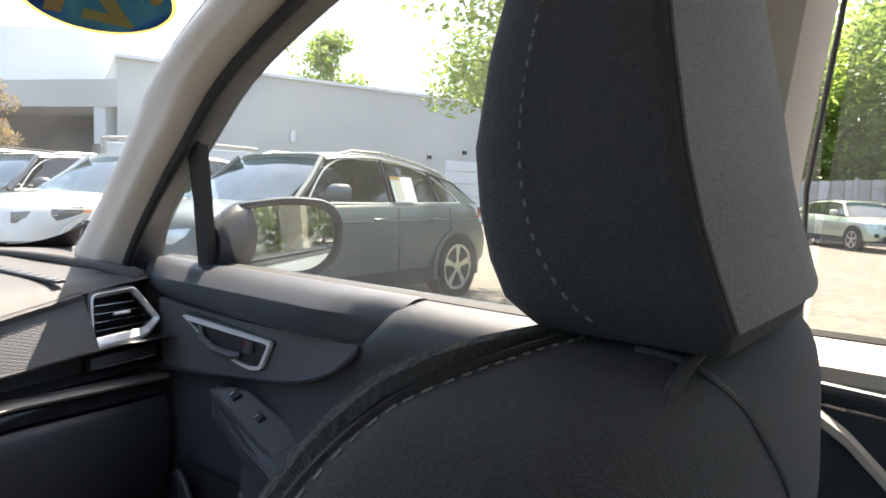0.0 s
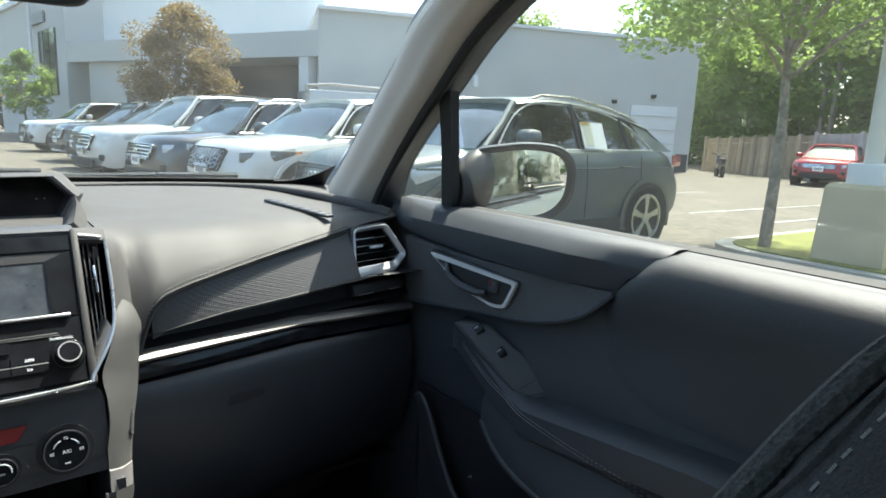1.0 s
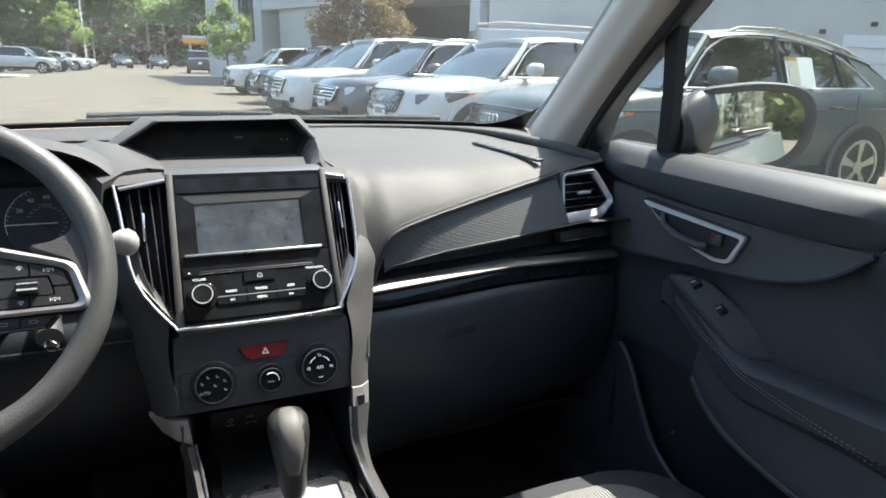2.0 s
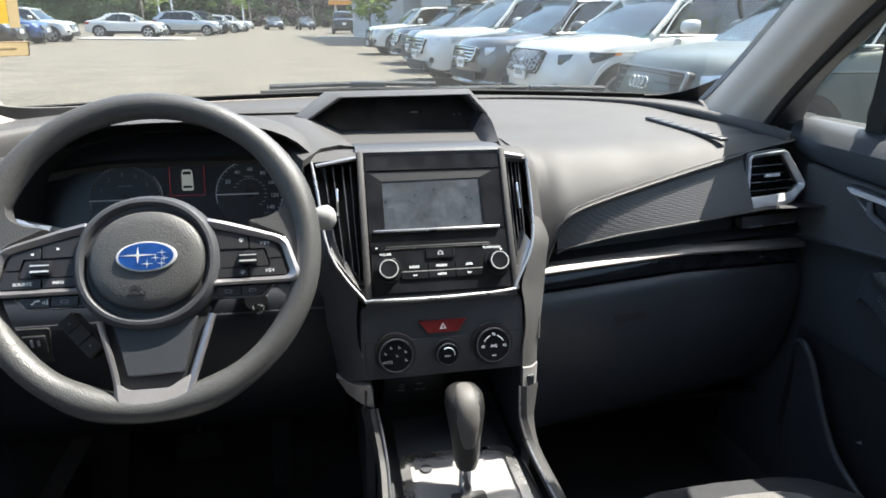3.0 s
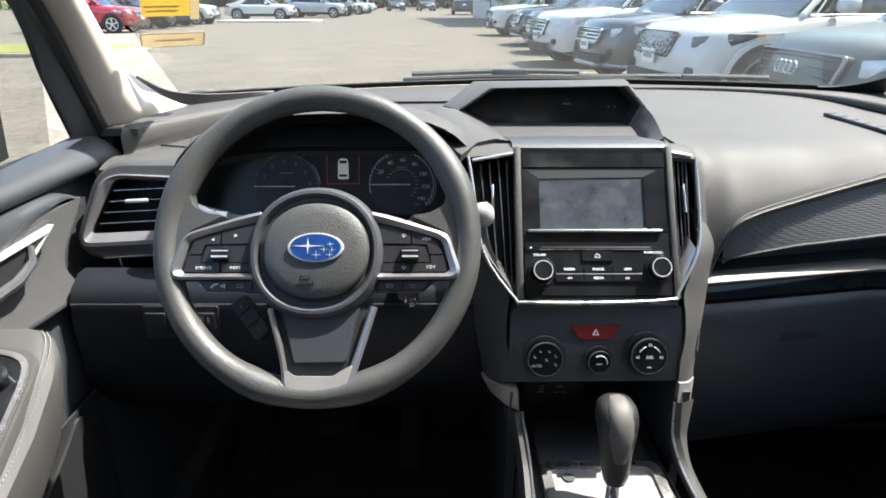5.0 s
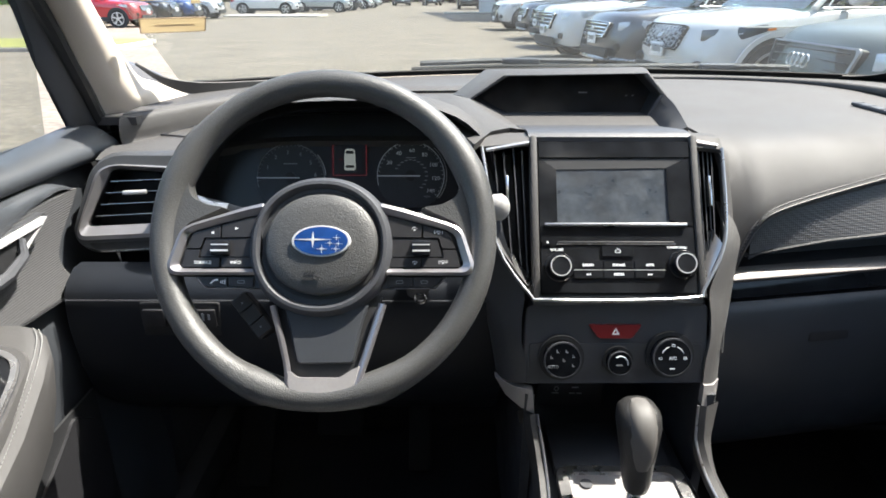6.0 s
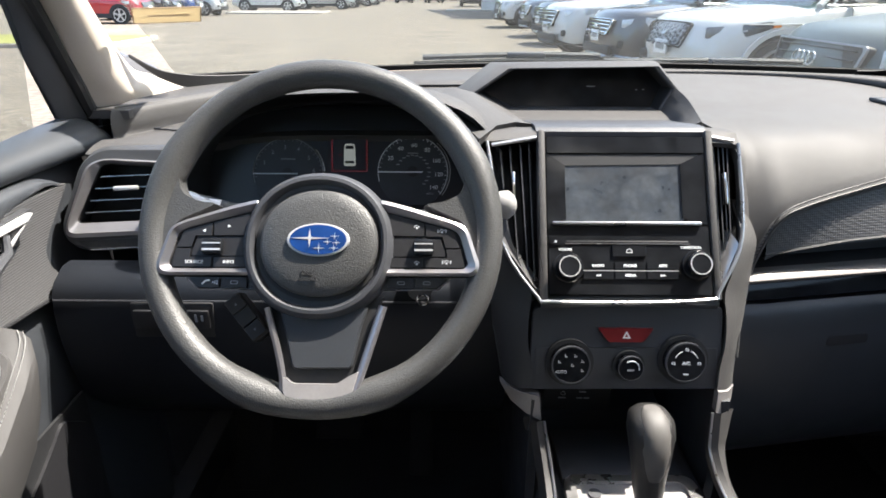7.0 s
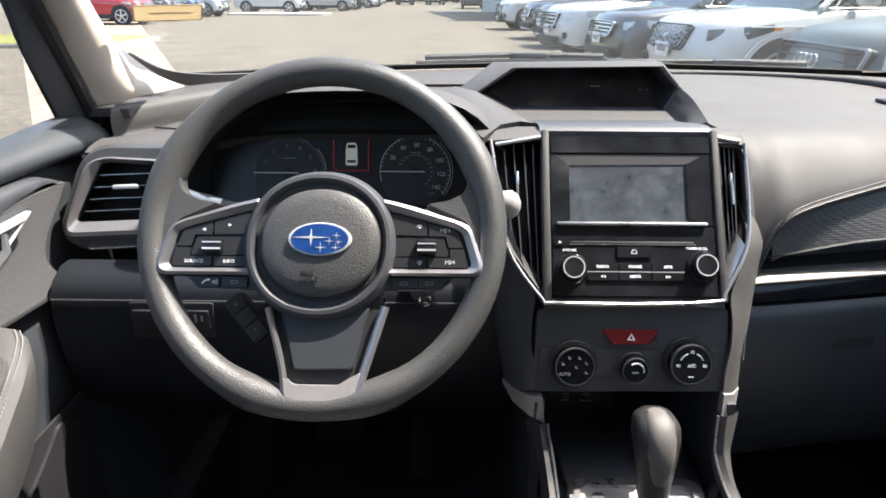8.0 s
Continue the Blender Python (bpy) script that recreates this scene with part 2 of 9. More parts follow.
cabin = thing("car_cabin_shell", (0, 0, 0.2), "grey-lined car cabin with pillars, headliner and dark carpet", "car cabin", kind="structure")
part("floor_carpet", slab([[(-0.76, y, 0.30), (-0.3, y, 0.29), (0, y, 0.30), (0.3, y, 0.29), (0.76, y, 0.30)] for y in (-1.6, -0.5, 0.3, 1.0, 1.3)], (0, 0, -0.04)), CARPET, cabin)
part("firewall", slab([[(x, 1.32, 0.26), (x, 1.36, 0.6), (x, 1.45, 1.0), (x, 1.5, 1.06)] for x in (-0.78, 0, 0.78)], (0, 0.03, 0)), CARPET, cabin)
part("headliner", slab([[(x, y, z - 0.05 * (x / 0.66) ** 2) for x in (-0.66, -0.4, 0, 0.4, 0.66)] for y, z in ((0.42, 1.63), (0.1, 1.67), (-0.6, 1.68), (-1.5, 1.62))], (0, 0, 0.03)), HEADLINER, cabin)
part("roof_skin", slab([[(x, y, z - 0.06 * (x / 0.7) ** 2) for x in (-0.7, -0.4, 0, 0.4, 0.7)] for y, z in ((0.46, 1.665), (0.1, 1.71), (-0.6, 1.72), (-1.6, 1.66))], (0, 0, 0.01)), PLASTIC_GREY, cabin)
part("tailgate_panel", slab([[(x, -1.62, 0.3), (x, -1.66, 0.8), (x, -1.64, 1.1)] for x in (-0.74, 0, 0.74)], (0, -0.03, 0)), TRIM, cabin)
part("tailgate_header", slab([[(x, -1.52, 1.52), (x, -1.5, 1.63)] for x in (-0.66, 0, 0.66)], (0, -0.03, 0)), TRIM, cabin)
for sx in (1, -1):
    part("kick_panel", slab([[(sx * 0.735, y, 0.24), (sx * 0.735, y, 0.7), (sx * 0.74, y, 1.075)] for y in (1.0 if sx > 0 else 1.055, 1.15, 1.3, 1.5)], (sx * 0.03, 0, 0)), CARPET, cabin)
    part("door_sill", box((sx * 0.75, 0.0, 0.30), (0.12, 3.2, 0.16), 0.02), PLASTIC, cabin)
    part("rear_side_wall", slab([[(sx * 0.74, y, 0.3), (sx * 0.74, y, 1.09)] for y in (-1.15, -1.66)], (sx * 0.03, 0, 0)), TRIM, cabin)
skewed = lambda x: 0.08 * max(0.0, -x / 0.72)
WS_LOW = lambda x: Vector((x, 1.56 - 0.17 * (x / 0.72) ** 2 - skewed(x), 1.085))
WS_TOP = lambda x: Vector((x * 0.9, 0.50 - 0.07 * (x / 0.72) ** 2 - skewed(x), 1.64 - 0.03 * (x / 0.72) ** 2))
SHIFT, SKEW = 0.02, 0.08


def sided(sx):
    """Places on the passenger (1) or driver (-1) side; the driver's side is moved left and back to fit the camera's
    view.
    """
    return lambda x, y, z: Vector((x, y, z) if sx > 0 else (-(x + SHIFT), y - SKEW, z))


for sx in (1, -1):
    # the inner edge lies on the windscreen, the outer one beside the door seal
    P = sided(sx)
    inner = smooth_line([P(*v) for v in ((0.712, 1.40, 1.05), (0.700, 1.266, 1.140), (0.68, 1.036, 1.333), (0.66, 0.884, 1.451), (0.61, 0.42, 1.635))], 5)
    outer = smooth_line([P(*v) for v in ((0.702, 1.145, 1.045), (0.698, 1.050, 1.150), (0.690, 0.89, 1.297), (0.675, 0.718, 1.421), (0.655, 0.34, 1.595))], 5)
    edge = smooth_line([P(*v) for v in ((0.748, 1.11, 1.06), (0.738, 1.054, 1.160), (0.713, 0.870, 1.303), (0.696, 0.684, 1.431), (0.672, 0.30, 1.585))], 5)
    if sx < 0:
        # the driver's pillar is shaped to fit the camera's view, short of the glass
        inner = smooth_line([Vector(v) for v in ((-0.676, 1.240, 1.078), (-0.716, 1.190, 1.110), (-0.745, 1.160, 1.142), (-0.718, 0.962, 1.333), (-0.694, 0.810, 1.451), (-0.63, 0.34, 1.635))], 5)
        outer = smooth_line([Vector(v) for v in ((-0.752, 1.090, 1.045), (-0.750, 1.062, 1.088), (-0.744, 1.027, 1.136), (-0.736, 0.916, 1.286), (-0.718, 0.740, 1.425), (-0.690, 0.29, 1.600))], 5)
        edge = smooth_line([Vector(v) for v in ((-0.776, 1.020, 1.045), (-0.775, 0.995, 1.100), (-0.772, 0.966, 1.160), (-0.762, 0.908, 1.277), (-0.735, 0.70, 1.431), (-0.695, 0.24, 1.585))], 5)
    rows = []
    for n, (a, b) in enumerate(zip(inner, outer)):
        if sx > 0:
            mid = (a + b) / 2 + Vector((-0.030, -0.02, -0.010))
            rows.append(smooth_line([a, a.lerp(mid, 0.55) + Vector((-0.012, 0, 0)), mid, b.lerp(mid, 0.55) + Vector((-0.012, -0.008, 0)), b], 4))
        else:
            swell = Vector((0.030, -0.024, -0.012)) * (0.35 + 0.65 * min(1.0, n / 9))
            rows.append([a.lerp(b, k / 16) + swell * math.sin(math.pi * (k / 16) ** 0.8) for k in range(17)])
    part("pillar_trim", slab(rows, (sx * 0.03, 0.015, 0.0)), TRIM, cabin, "pale grey windscreen pillar trim")
    part("door_seal", tube([p.lerp(q, 0.25) + Vector((-sx * 0.004, -0.004, 0)) for p, q in zip(outer, edge)], 0.010, 8), RUBBER, cabin, "black rubber door seal")
    part("door_frame_strip", slab([[p, p.lerp(q, 0.35) + Vector((-sx * 0.006, -0.004, 0)), p.lerp(q, 0.75) + Vector((-sx * 0.004, -0.004, 0)), q, q + Vector((0.03, 0.01, 0.0) if sx > 0 else (-0.002, 0.03, 0.0))] for p, q in zip(outer, edge)], (sx * 0.012, 0.008, 0.004)), PLASTIC, cabin)
    part("body_pillar", tube([p + Vector((sx * (0.05 if sx > 0 else 0.075), 0.02, 0.015)) for p in inner], 0.026, 8), PLASTIC_GREY, cabin)
    # pillar behind the front seats, and the roof rail above the doors
    part("centre_pillar_trim", loft([[P(0.70 + dx - w, y, z) for dx, y in ((0.0, 0.03), (-0.025, 0.02), (-0.025, b + 0.012), (0.0, b), (0.05, b), (0.05, 0.03))] for z, w, b in ((0.4, -0.02, -0.06), (0.9, -0.01, -0.056), (1.1, 0.0, -0.054), (1.25, 0.012, -0.055), (1.41, 0.028, -0.074), (1.6, 0.055, -0.10))]), TRIM, cabin, "pale grey centre pillar trim")
    part("belt_webbing", slab([[(sx * (0.665 - w), 0.01, z), (sx * (0.665 - w), -0.02, z)] for z, w in ((0.6, 0.0), (1.0, 0.0), (1.42, 0.03))], (sx * 0.004, 0, 0)), FABRIC, cabin)
    part("roof_rail_trim", tube(smooth_line([(sx * 0.655, 0.36, 1.595), (sx * 0.66, 0.0, 1.625), (sx * 0.66, -0.8, 1.62), (sx * 0.64, -1.5, 1.57)], 5), 0.045, 8), HEADLINER, cabin)
    part("rear_pillar_trim", loft([[(sx * (0.70 + dx - w), y - w, z) for dx, y in ((0, -1.15), (-0.04, -1.3), (0, -1.62), (0.05, -1.62), (0.05, -1.15))] for z, w in ((0.9, 0.0), (1.1, 0.0), (1.6, 0.06))]), TRIM, cabin)

xs = [-0.72 + 0.12 * i for i in range(13)]
rows = []
for i in range(9):
    k = i / 8
    rows.append([WS_LOW(x).lerp(WS_TOP(x), k) + Vector((0, 0.035, 0.045)) * (4 * k * (1 - k)) * 0.6 for x in xs])
windscreen = tagged(part("windscreen", slab(rows, (0, 0.003, 0.004)), WGLASS), "curved clear windscreen above the dashboard", "windscreen", kind="structure")
windscreen.visible_shadow = False
part("black_border", slab([[WS_LOW(x) + Vector((0, -0.006, 0.0)), WS_LOW(x).lerp(WS_TOP(x), 0.014) + Vector((0, -0.003, 0.003))] for x in xs], (0, 0.002, 0.002)), RUBBER, windscreen)

# bonnet, cowl and wipers beyond the glass
bonnet = thing("car_bonnet", (0, 2.0, 0.9), "pale blue-grey car bonnet beyond the windscreen", "bonnet")
PAINT_OWN = material("own_pale_paint", (0.42, 0.46, 0.5), 0.3, 0.3, coat=0.8, stain=0.04)
part("bonnet_panel", slab([[(x, y, z - 0.09 * (abs(x) / 0.75) ** 2.5) for x in (-0.75, -0.5, -0.25, 0, 0.25, 0.5, 0.75)] for y, z in ((1.66, 1.035), (1.9, 1.02), (2.2, 0.985), (2.45, 0.93), (2.58, 0.84))], (0, 0, -0.03)), PAINT_OWN, bonnet)
part("cowl_panel", slab([[(x, y - 0.17 * (x / 0.72) ** 2 - skewed(x), z) for x in xs] for y, z in ((1.57, 1.06), (1.62, 1.045), (1.72, 1.03))], (0, 0, -0.02)), RUBBER, bonnet)
for nm, pts in (("driver_wiper", [(-0.30, 1.60, 1.086), (-0.05, 1.62, 1.091), (0.28, 1.585, 1.088)]), ("passenger_wiper", [(0.12, 1.61, 1.078), (0.4, 1.56, 1.084), (0.66, 1.47, 1.086)])):
    wp = thing("wiper", pts[0], "black windscreen wiper resting at the glass base", "wiper", "wipers")
    part("blade", tube(smooth_line(pts, 6), 0.006, 6), RUBBER, wp)
    part("arm", tube([Vector(p) + Vector((0.02, 0.02, 0.012)) for p in smooth_line(pts, 4)][: 7], 0.007, 6), PLASTIC, wp)
    part("pivot", box(Vector(pts[1]) + Vector((0.01, 0.02, 0.008)), (0.09, 0.03, 0.02), 0.006), PLASTIC, wp)

# ---- dashboard ----
dash = thing("dashboard", (0, 1.1, 0.5), "charcoal soft-touch dashboard with stitched edge and silver strip", "dashboard")
# edge of the upper pad on the passenger side: x -> y, z
EDGE = [(0.142, 0.800, 0.818), (0.154, 0.835, 0.869), (0.168, 0.858, 0.907), (0.182, 0.866, 0.945), (0.200, 0.872, 0.974), (0.235, 0.884, 0.988), (0.32, 0.912, 1.003), (0.446, 0.95, 1.023), (0.564, 0.985, 1.040), (0.64, 1.01, 1.048), (0.72, 1.04, 1.052)]


def pad_profile(x):
    e = interp(EDGE, x)
    drop = 1.062 - e.y
    pts = [(1.545 - 0.17 * (x / 0.72) ** 2, 1.086), (1.36 - 0.05 * (x / 0.72) ** 2, 1.084), (1.22, 1.074), (1.10, 1.066), (e.x + 0.06 + 0.045 * min(1, drop / 0.1), 1.060), (e.x + 0.03 + 0.02 * min(1, drop / 0.1), e.y + drop * 0.66), (e.x + 0.012, e.y + drop * 0.25), (e.x, e.y)]
    return smooth_line([(x, y, z) for y, z in pts], 3)


px = [0.142, 0.148, 0.154, 0.161, 0.168, 0.175, 0.182, 0.19, 0.2, 0.215, 0.235, 0.275, 0.32, 0.38, 0.446, 0.5, 0.564, 0.60, 0.64, 0.68, 0.72]
part("upper_pad", slab([pad_profile(x) for x in px], (0, 0.012, -0.008)), DASH, dash, "charcoal soft-touch pad sunlit from the windscreen")
# stitched seam along the pad edge
seam = smooth_line([(x, interp(EDGE, x).x - 0.004, interp(EDGE, x).y) for x in (0.142, 0.154, 0.168, 0.182, 0.2, 0.235, 0.32, 0.446, 0.564)], 24)
part("piped_edge", tube([p + Vector((0, 0.003, -0.004)) for p in seam], 0.0045, 6), DASH, dash)
part("seam_groove", tube([p + Vector((0, -0.0015, -0.0005)) for p in seam], 0.0016, 5), BLACK, dash)
part("seam_groove", tube([p + Vector((0, -0.0005, 0.0055)) for p in seam], 0.0010, 5), BLACK, dash)
bm = bmesh.new()
acc = 0.0
for a, b in zip(seam, seam[1:]):
    acc += (b - a).length
    if acc > 0.0045:
        acc = 0.0
        d = (b - a).normalized()
        up = Vector((0, -0.6, 0.8))
        s = d.cross(up).normalized()
        for off in (0.004, 0.0075):
            box((0, 0, 0), (0.0028, 0.0008, 0.0008), 0, axes(b + Vector((-off * 0.6 if d.z > 0.7 else 0, -0.0035, off if d.z <= 0.7 else 0.001)), d, s, d.cross(s) * -1), bm)
part("stitching", bm, material("dark_grey_thread", (0.13, 0.13, 0.13), 0.8), dash, "grey double stitching", kind="stuff")
# carbon-look panel below the seam
lowedge = [(0.185, 0.858, 0.920), (0.22, 0.868, 0.934), (0.35, 0.885, 0.941), (0.446, 0.902, 0.946), (0.572, 0.930, 0.953)]
CARBON = material("carbon_weave_panel", (0.05, 0.05, 0.052), 0.5, grain=0.15, grain_scale=900)
cn, cl = CARBON.node_tree.nodes, CARBON.node_tree.links
chk, ctc, cbp = cn.new("ShaderNodeTexVoronoi"), cn.new("ShaderNodeTexCoord"), cn.new("ShaderNodeBump")
chk.inputs["Scale"].default_value, chk.inputs["Randomness"].default_value = 330, 0.0
cl.new(ctc.outputs["Object"], chk.inputs["Vector"])
cl.new(chk.outputs["Distance"], cbp.inputs["Height"])
cbp.inputs["Strength"].default_value, cbp.inputs["Distance"].default_value = 0.4, 0.0015
cl.new(cbp.outputs[0], cn["Principled BSDF"].inputs["Normal"])
rows = []
for x in (0.19, 0.205, 0.22, 0.26, 0.32, 0.38, 0.446, 0.5, 0.572):
    e, lo = interp(EDGE, x), interp(lowedge, x)
    rows.append([(x, e.x + (lo.x - e.x) * k + 0.004, e.y + (lo.y - e.y) * k - 0.003) for k in (0, 0.35, 0.7, 1.0)])
part("carbon_panel", slab(rows, (0, 0.012, 0)), CARBON, dash, "dark dimpled trim panel below the stitched seam")
# recess below the panel; its shade is put into matt black
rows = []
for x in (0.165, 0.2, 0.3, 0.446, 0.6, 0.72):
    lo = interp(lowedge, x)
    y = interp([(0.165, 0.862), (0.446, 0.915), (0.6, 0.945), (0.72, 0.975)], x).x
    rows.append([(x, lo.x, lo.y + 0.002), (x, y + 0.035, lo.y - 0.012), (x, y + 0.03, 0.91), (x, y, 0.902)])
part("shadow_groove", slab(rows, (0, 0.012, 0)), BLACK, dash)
STRIPY = [(0.165, 0.848), (0.434, 0.896), (0.60, 0.93), (0.71, 0.955)]
rows = []
for x in (0.166, 0.2, 0.27, 0.35, 0.434, 0.52, 0.6, 0.66, 0.705):
    y, d = interp(STRIPY, x).x, 0.022 * max(0, (x - 0.434) / 0.27)
    rows.append([(x, y + 0.012, 0.904 - d), (x, y + 0.002, 0.902 - d), (x, y - 0.003, 0.897 - d), (x, y, 0.892 - d), (x, y + 0.012, 0.890 - d)])
part("silver_strip", slab(rows, (0, 0.01, 0)), material("brushed_strip", (0.21, 0.195, 0.185), 0.50, 0.6, grain=0.08, grain_scale=300, stain=0.08), dash, "slim satin silver strip")
rows = []
for x in (0.15, 0.2, 0.3, 0.434, 0.6, 0.705):
    y, d = interp(STRIPY, x).x, 0.02 * max(0, (x - 0.434) / 0.27)
    rows.append([(x, y + 0.012, 0.888 - d), (x, y + 0.004, 0.876 - d), (x, y + 0.003, 0.866 - d), (x, y + 0.014, 0.860 - d)])
part("ledge_under_strip", slab(rows, (0, 0.015, 0)), GLOSS, dash)
rows = []
for x in (0.145, 0.2, 0.3, 0.434, 0.6, 0.7):
    y, d = interp(STRIPY, x).x, 0.02 * max(0, (x - 0.434) / 0.27)
    rows.append(smooth_line([(x, y + 0.006, 0.858 - d), (x, y - 0.004, 0.845 - d), (x, y - 0.012, 0.80 - d), (x, y - 0.004, 0.70), (x, y + 0.03, 0.60), (x, y + 0.1, 0.53)], 3))
glove = part("glovebox_lid", slab(rows, (0, 0.02, 0)), material("glovebox_plastic", (0.030, 0.034, 0.040), 0.40, grain=0.12, grain_scale=900, stain=0.15, stain_scale=9, bump=0.15, bump_scale=1300, rough_vary=0.08), dash, "black glovebox lid")
latch_at = axes((0.325, 0.8650, 0.803), Vector((0.984, 0.178, 0)), Vector((-0.03, 0.17, 0.985)).normalized(), Vector((0.175, -0.97, 0.168)).normalized())
latch = part("glovebox_latch", plate(rounded(rect(-0.030, -0.0065, 0.030, 0.0065), 0.003), -0.004, 0.0008, latch_at), BUTTON, glove)
part("latch_gap", frame_plate(rounded(rect(-0.0315, -0.008, 0.0315, 0.008), 0.004), rounded(rect(-0.030, -0.0065, 0.030, 0.0065), 0.003), -0.004, 0.0005, latch_at), BLACK, latch)
part("lower_dash_right", slab([[(x, y, z) for y, z in ((1.0, 0.54), (1.12, 0.5), (1.3, 0.45))] for x in (0.14, 0.4, 0.72)], (0, 0, -0.01)), BLACK, dash)
lip = smooth_line([(0.15, 1.44, 1.086), (0.30, 1.435, 1.087), (0.45, 1.39, 1.087), (0.55, 1.31, 1.086), (0.61, 1.20, 1.080), (0.655, 1.10, 1.068), (0.70, 1.045, 1.052)], 5)
part("pad_lip", tube(lip, [interp([(0.0, 0.005), (0.5, 0.008), (0.67, 0.010), (1.0, 0.016)], k / (len(lip) - 1)).x for k in range(len(lip))], 10), DASH, dash, "rounded lip along the dashboard top")
# defroster slot along the passenger's side of the pad
slot = part("defroster_slot", box((0, 0, 0), (0.19, 0.018, 0.006), 0.002, pose(0.515, 1.095, 1.0690, 0, 3.8, -74)), PLASTIC_GREY, dash, "slotted black defroster outlet")
for k in range(8):
    q = (k - 3.5) * 0.024
    part("defroster_fin", box((0, 0, 0), (0.003, 0.015, 0.003), 0, pose(0.515 + 0.2756 * q, 1.095 - 0.9613 * q, 1.0712 - 0.066 * q, 0, 3.8, -74)), BUTTON, slot)

# driver's side of the top: a plateau under the windscreen that rolls over a lip to a lower ledge
LIP_Y = [(-0.72, 1.028), (-0.68, 1.080), (-0.645, 1.140), (-0.61, 1.215), (-0.57, 1.29), (-0.50, 1.33), (0.142, 1.36)]
LIP_DROP = [(-0.72, 0.036), (-0.645, 0.029), (-0.57, 0.020), (-0.50, 0.010), (-0.42, 0.002), (0.142, 0.002)]
rows = []
for x in (-0.713, -0.708, -0.70, -0.69, -0.68, -0.665, -0.65, -0.63, -0.61, -0.59, -0.56, -0.52, -0.48, -0.42, -0.36, -0.25, -0.2, -0.16, -0.10, 0.0, 0.08, 0.142):
    fy = interp([(-0.74, 0.95), (-0.66, 0.945), (-0.58, 0.95), (-0.55, 1.0), (-0.2, 1.0), (-0.16, 0.96), (-0.1, 0.94), (0.142, 0.96)], x).x
    yl, drop, k = interp(LIP_Y, x).x, interp(LIP_DROP, x).x, skewed(x)
    ledge = 1.0 - min(1.0, max(0.0, (x + 0.60) / 0.14))
    rows.append(smooth_line([(x, max(yl + 0.07, 1.545 - 0.17 * (x / 0.72) ** 2 - k), 1.084), (x, yl + 0.035, 1.0815), (x, yl + 0.010, 1.0785), (x, yl - 0.003, 1.074), (x, yl - 0.009, 1.077 - drop * 0.62), (x, yl - 0.008, 1.075 - drop), (x, yl - 0.020, 1.0725 - drop), (x, fy + 0.05, 1.064 - 0.021 * ledge), (x, fy + 0.02, 1.058 - 0.018 * ledge), (x, fy, 1.05 - 0.016 * ledge)], 3))
part("pad_corner", slab([[(x, y, 1.076) for x in (-0.77, -0.73, -0.692)] for y in (1.045, 1.15, 1.32)], (0, 0, -0.012)), DASH, dash)
part("top_pad_driver", slab(rows, (0, 0.008, -0.012)), DASH, dash, "charcoal soft-touch dashboard top before the driver")
rows = []
for x in (-0.695, -0.66, -0.585, -0.58, -0.5, -0.3, -0.165, -0.16, -0.13):
    fy = interp([(-0.74, 0.99), (-0.66, 0.985), (-0.58, 0.975), (-0.16, 0.95)], x).x
    zt = 0.955 if -0.583 < x < -0.163 else 1.028
    rows.append(smooth_line([(x, fy + 0.004, zt), (x, fy - 0.002, zt - 0.02), (x, fy - 0.005, 0.915), (x, 0.93, 0.88), (x, 0.9, 0.80), (x, 0.93, 0.70), (x, 1.05, 0.62)], 3))
LOWER = material("lower_dash_black", (0.011, 0.013, 0.017), 0.42, spec=0.3, grain=0.12, grain_scale=900, stain=0.15, stain_scale=9, bump=0.15, bump_scale=1300)
part("lower_dash_driver", slab(rows, (0, 0.02, 0)), LOWER, dash)
part("knee_panel", slab([smooth_line([(x, 0.865, 0.905), (x, 0.832, 0.88), (x, 0.828, 0.80), (x, 0.86, 0.70), (x, 0.97, 0.60)], 3) for x in (-0.726, -0.5, -0.3, -0.14)], (0, 0.02, 0)), LOWER, dash)
part("panel_seam", tube([(x, 0.8275, 0.874) for x in (-0.724, -0.5, -0.3, -0.15)], 0.0012, 5), PLASTIC_GREY, dash)
sw = part("dash_switch_bank", box((-0.573, 0.831, 0.846), (0.108, 0.012, 0.050), 0.004), BLACK, dash)
for k in range(3):
    part("dash_switch", box((-0.607 + 0.034 * k, 0.824, 0.850), (0.029, 0.006, 0.026), 0.002), BUTTON, sw)
for k, h in enumerate((0.011, 0.008)):
    part("print_bar", box((-0.541 + 0.008 * k, 0.8205, 0.853), (0.003, 0.001, h)), GREY_INK, sw)

SATIN_DASH = material("satin_pewter_trim", (0.30, 0.29, 0.295), 0.36, 0.7, stain=0.08, stain_scale=18, rough_vary=0.08)
# airbag mark: a pressed triangle in the pad above the driver's vent
part("airbag_mark", tube([(-0.668, 1.066, 1.0450), (-0.636, 1.125, 1.0480), (-0.612, 1.045, 1.0460)], 0.0016, 5, closed=True), PLASTIC_GREY, dash)


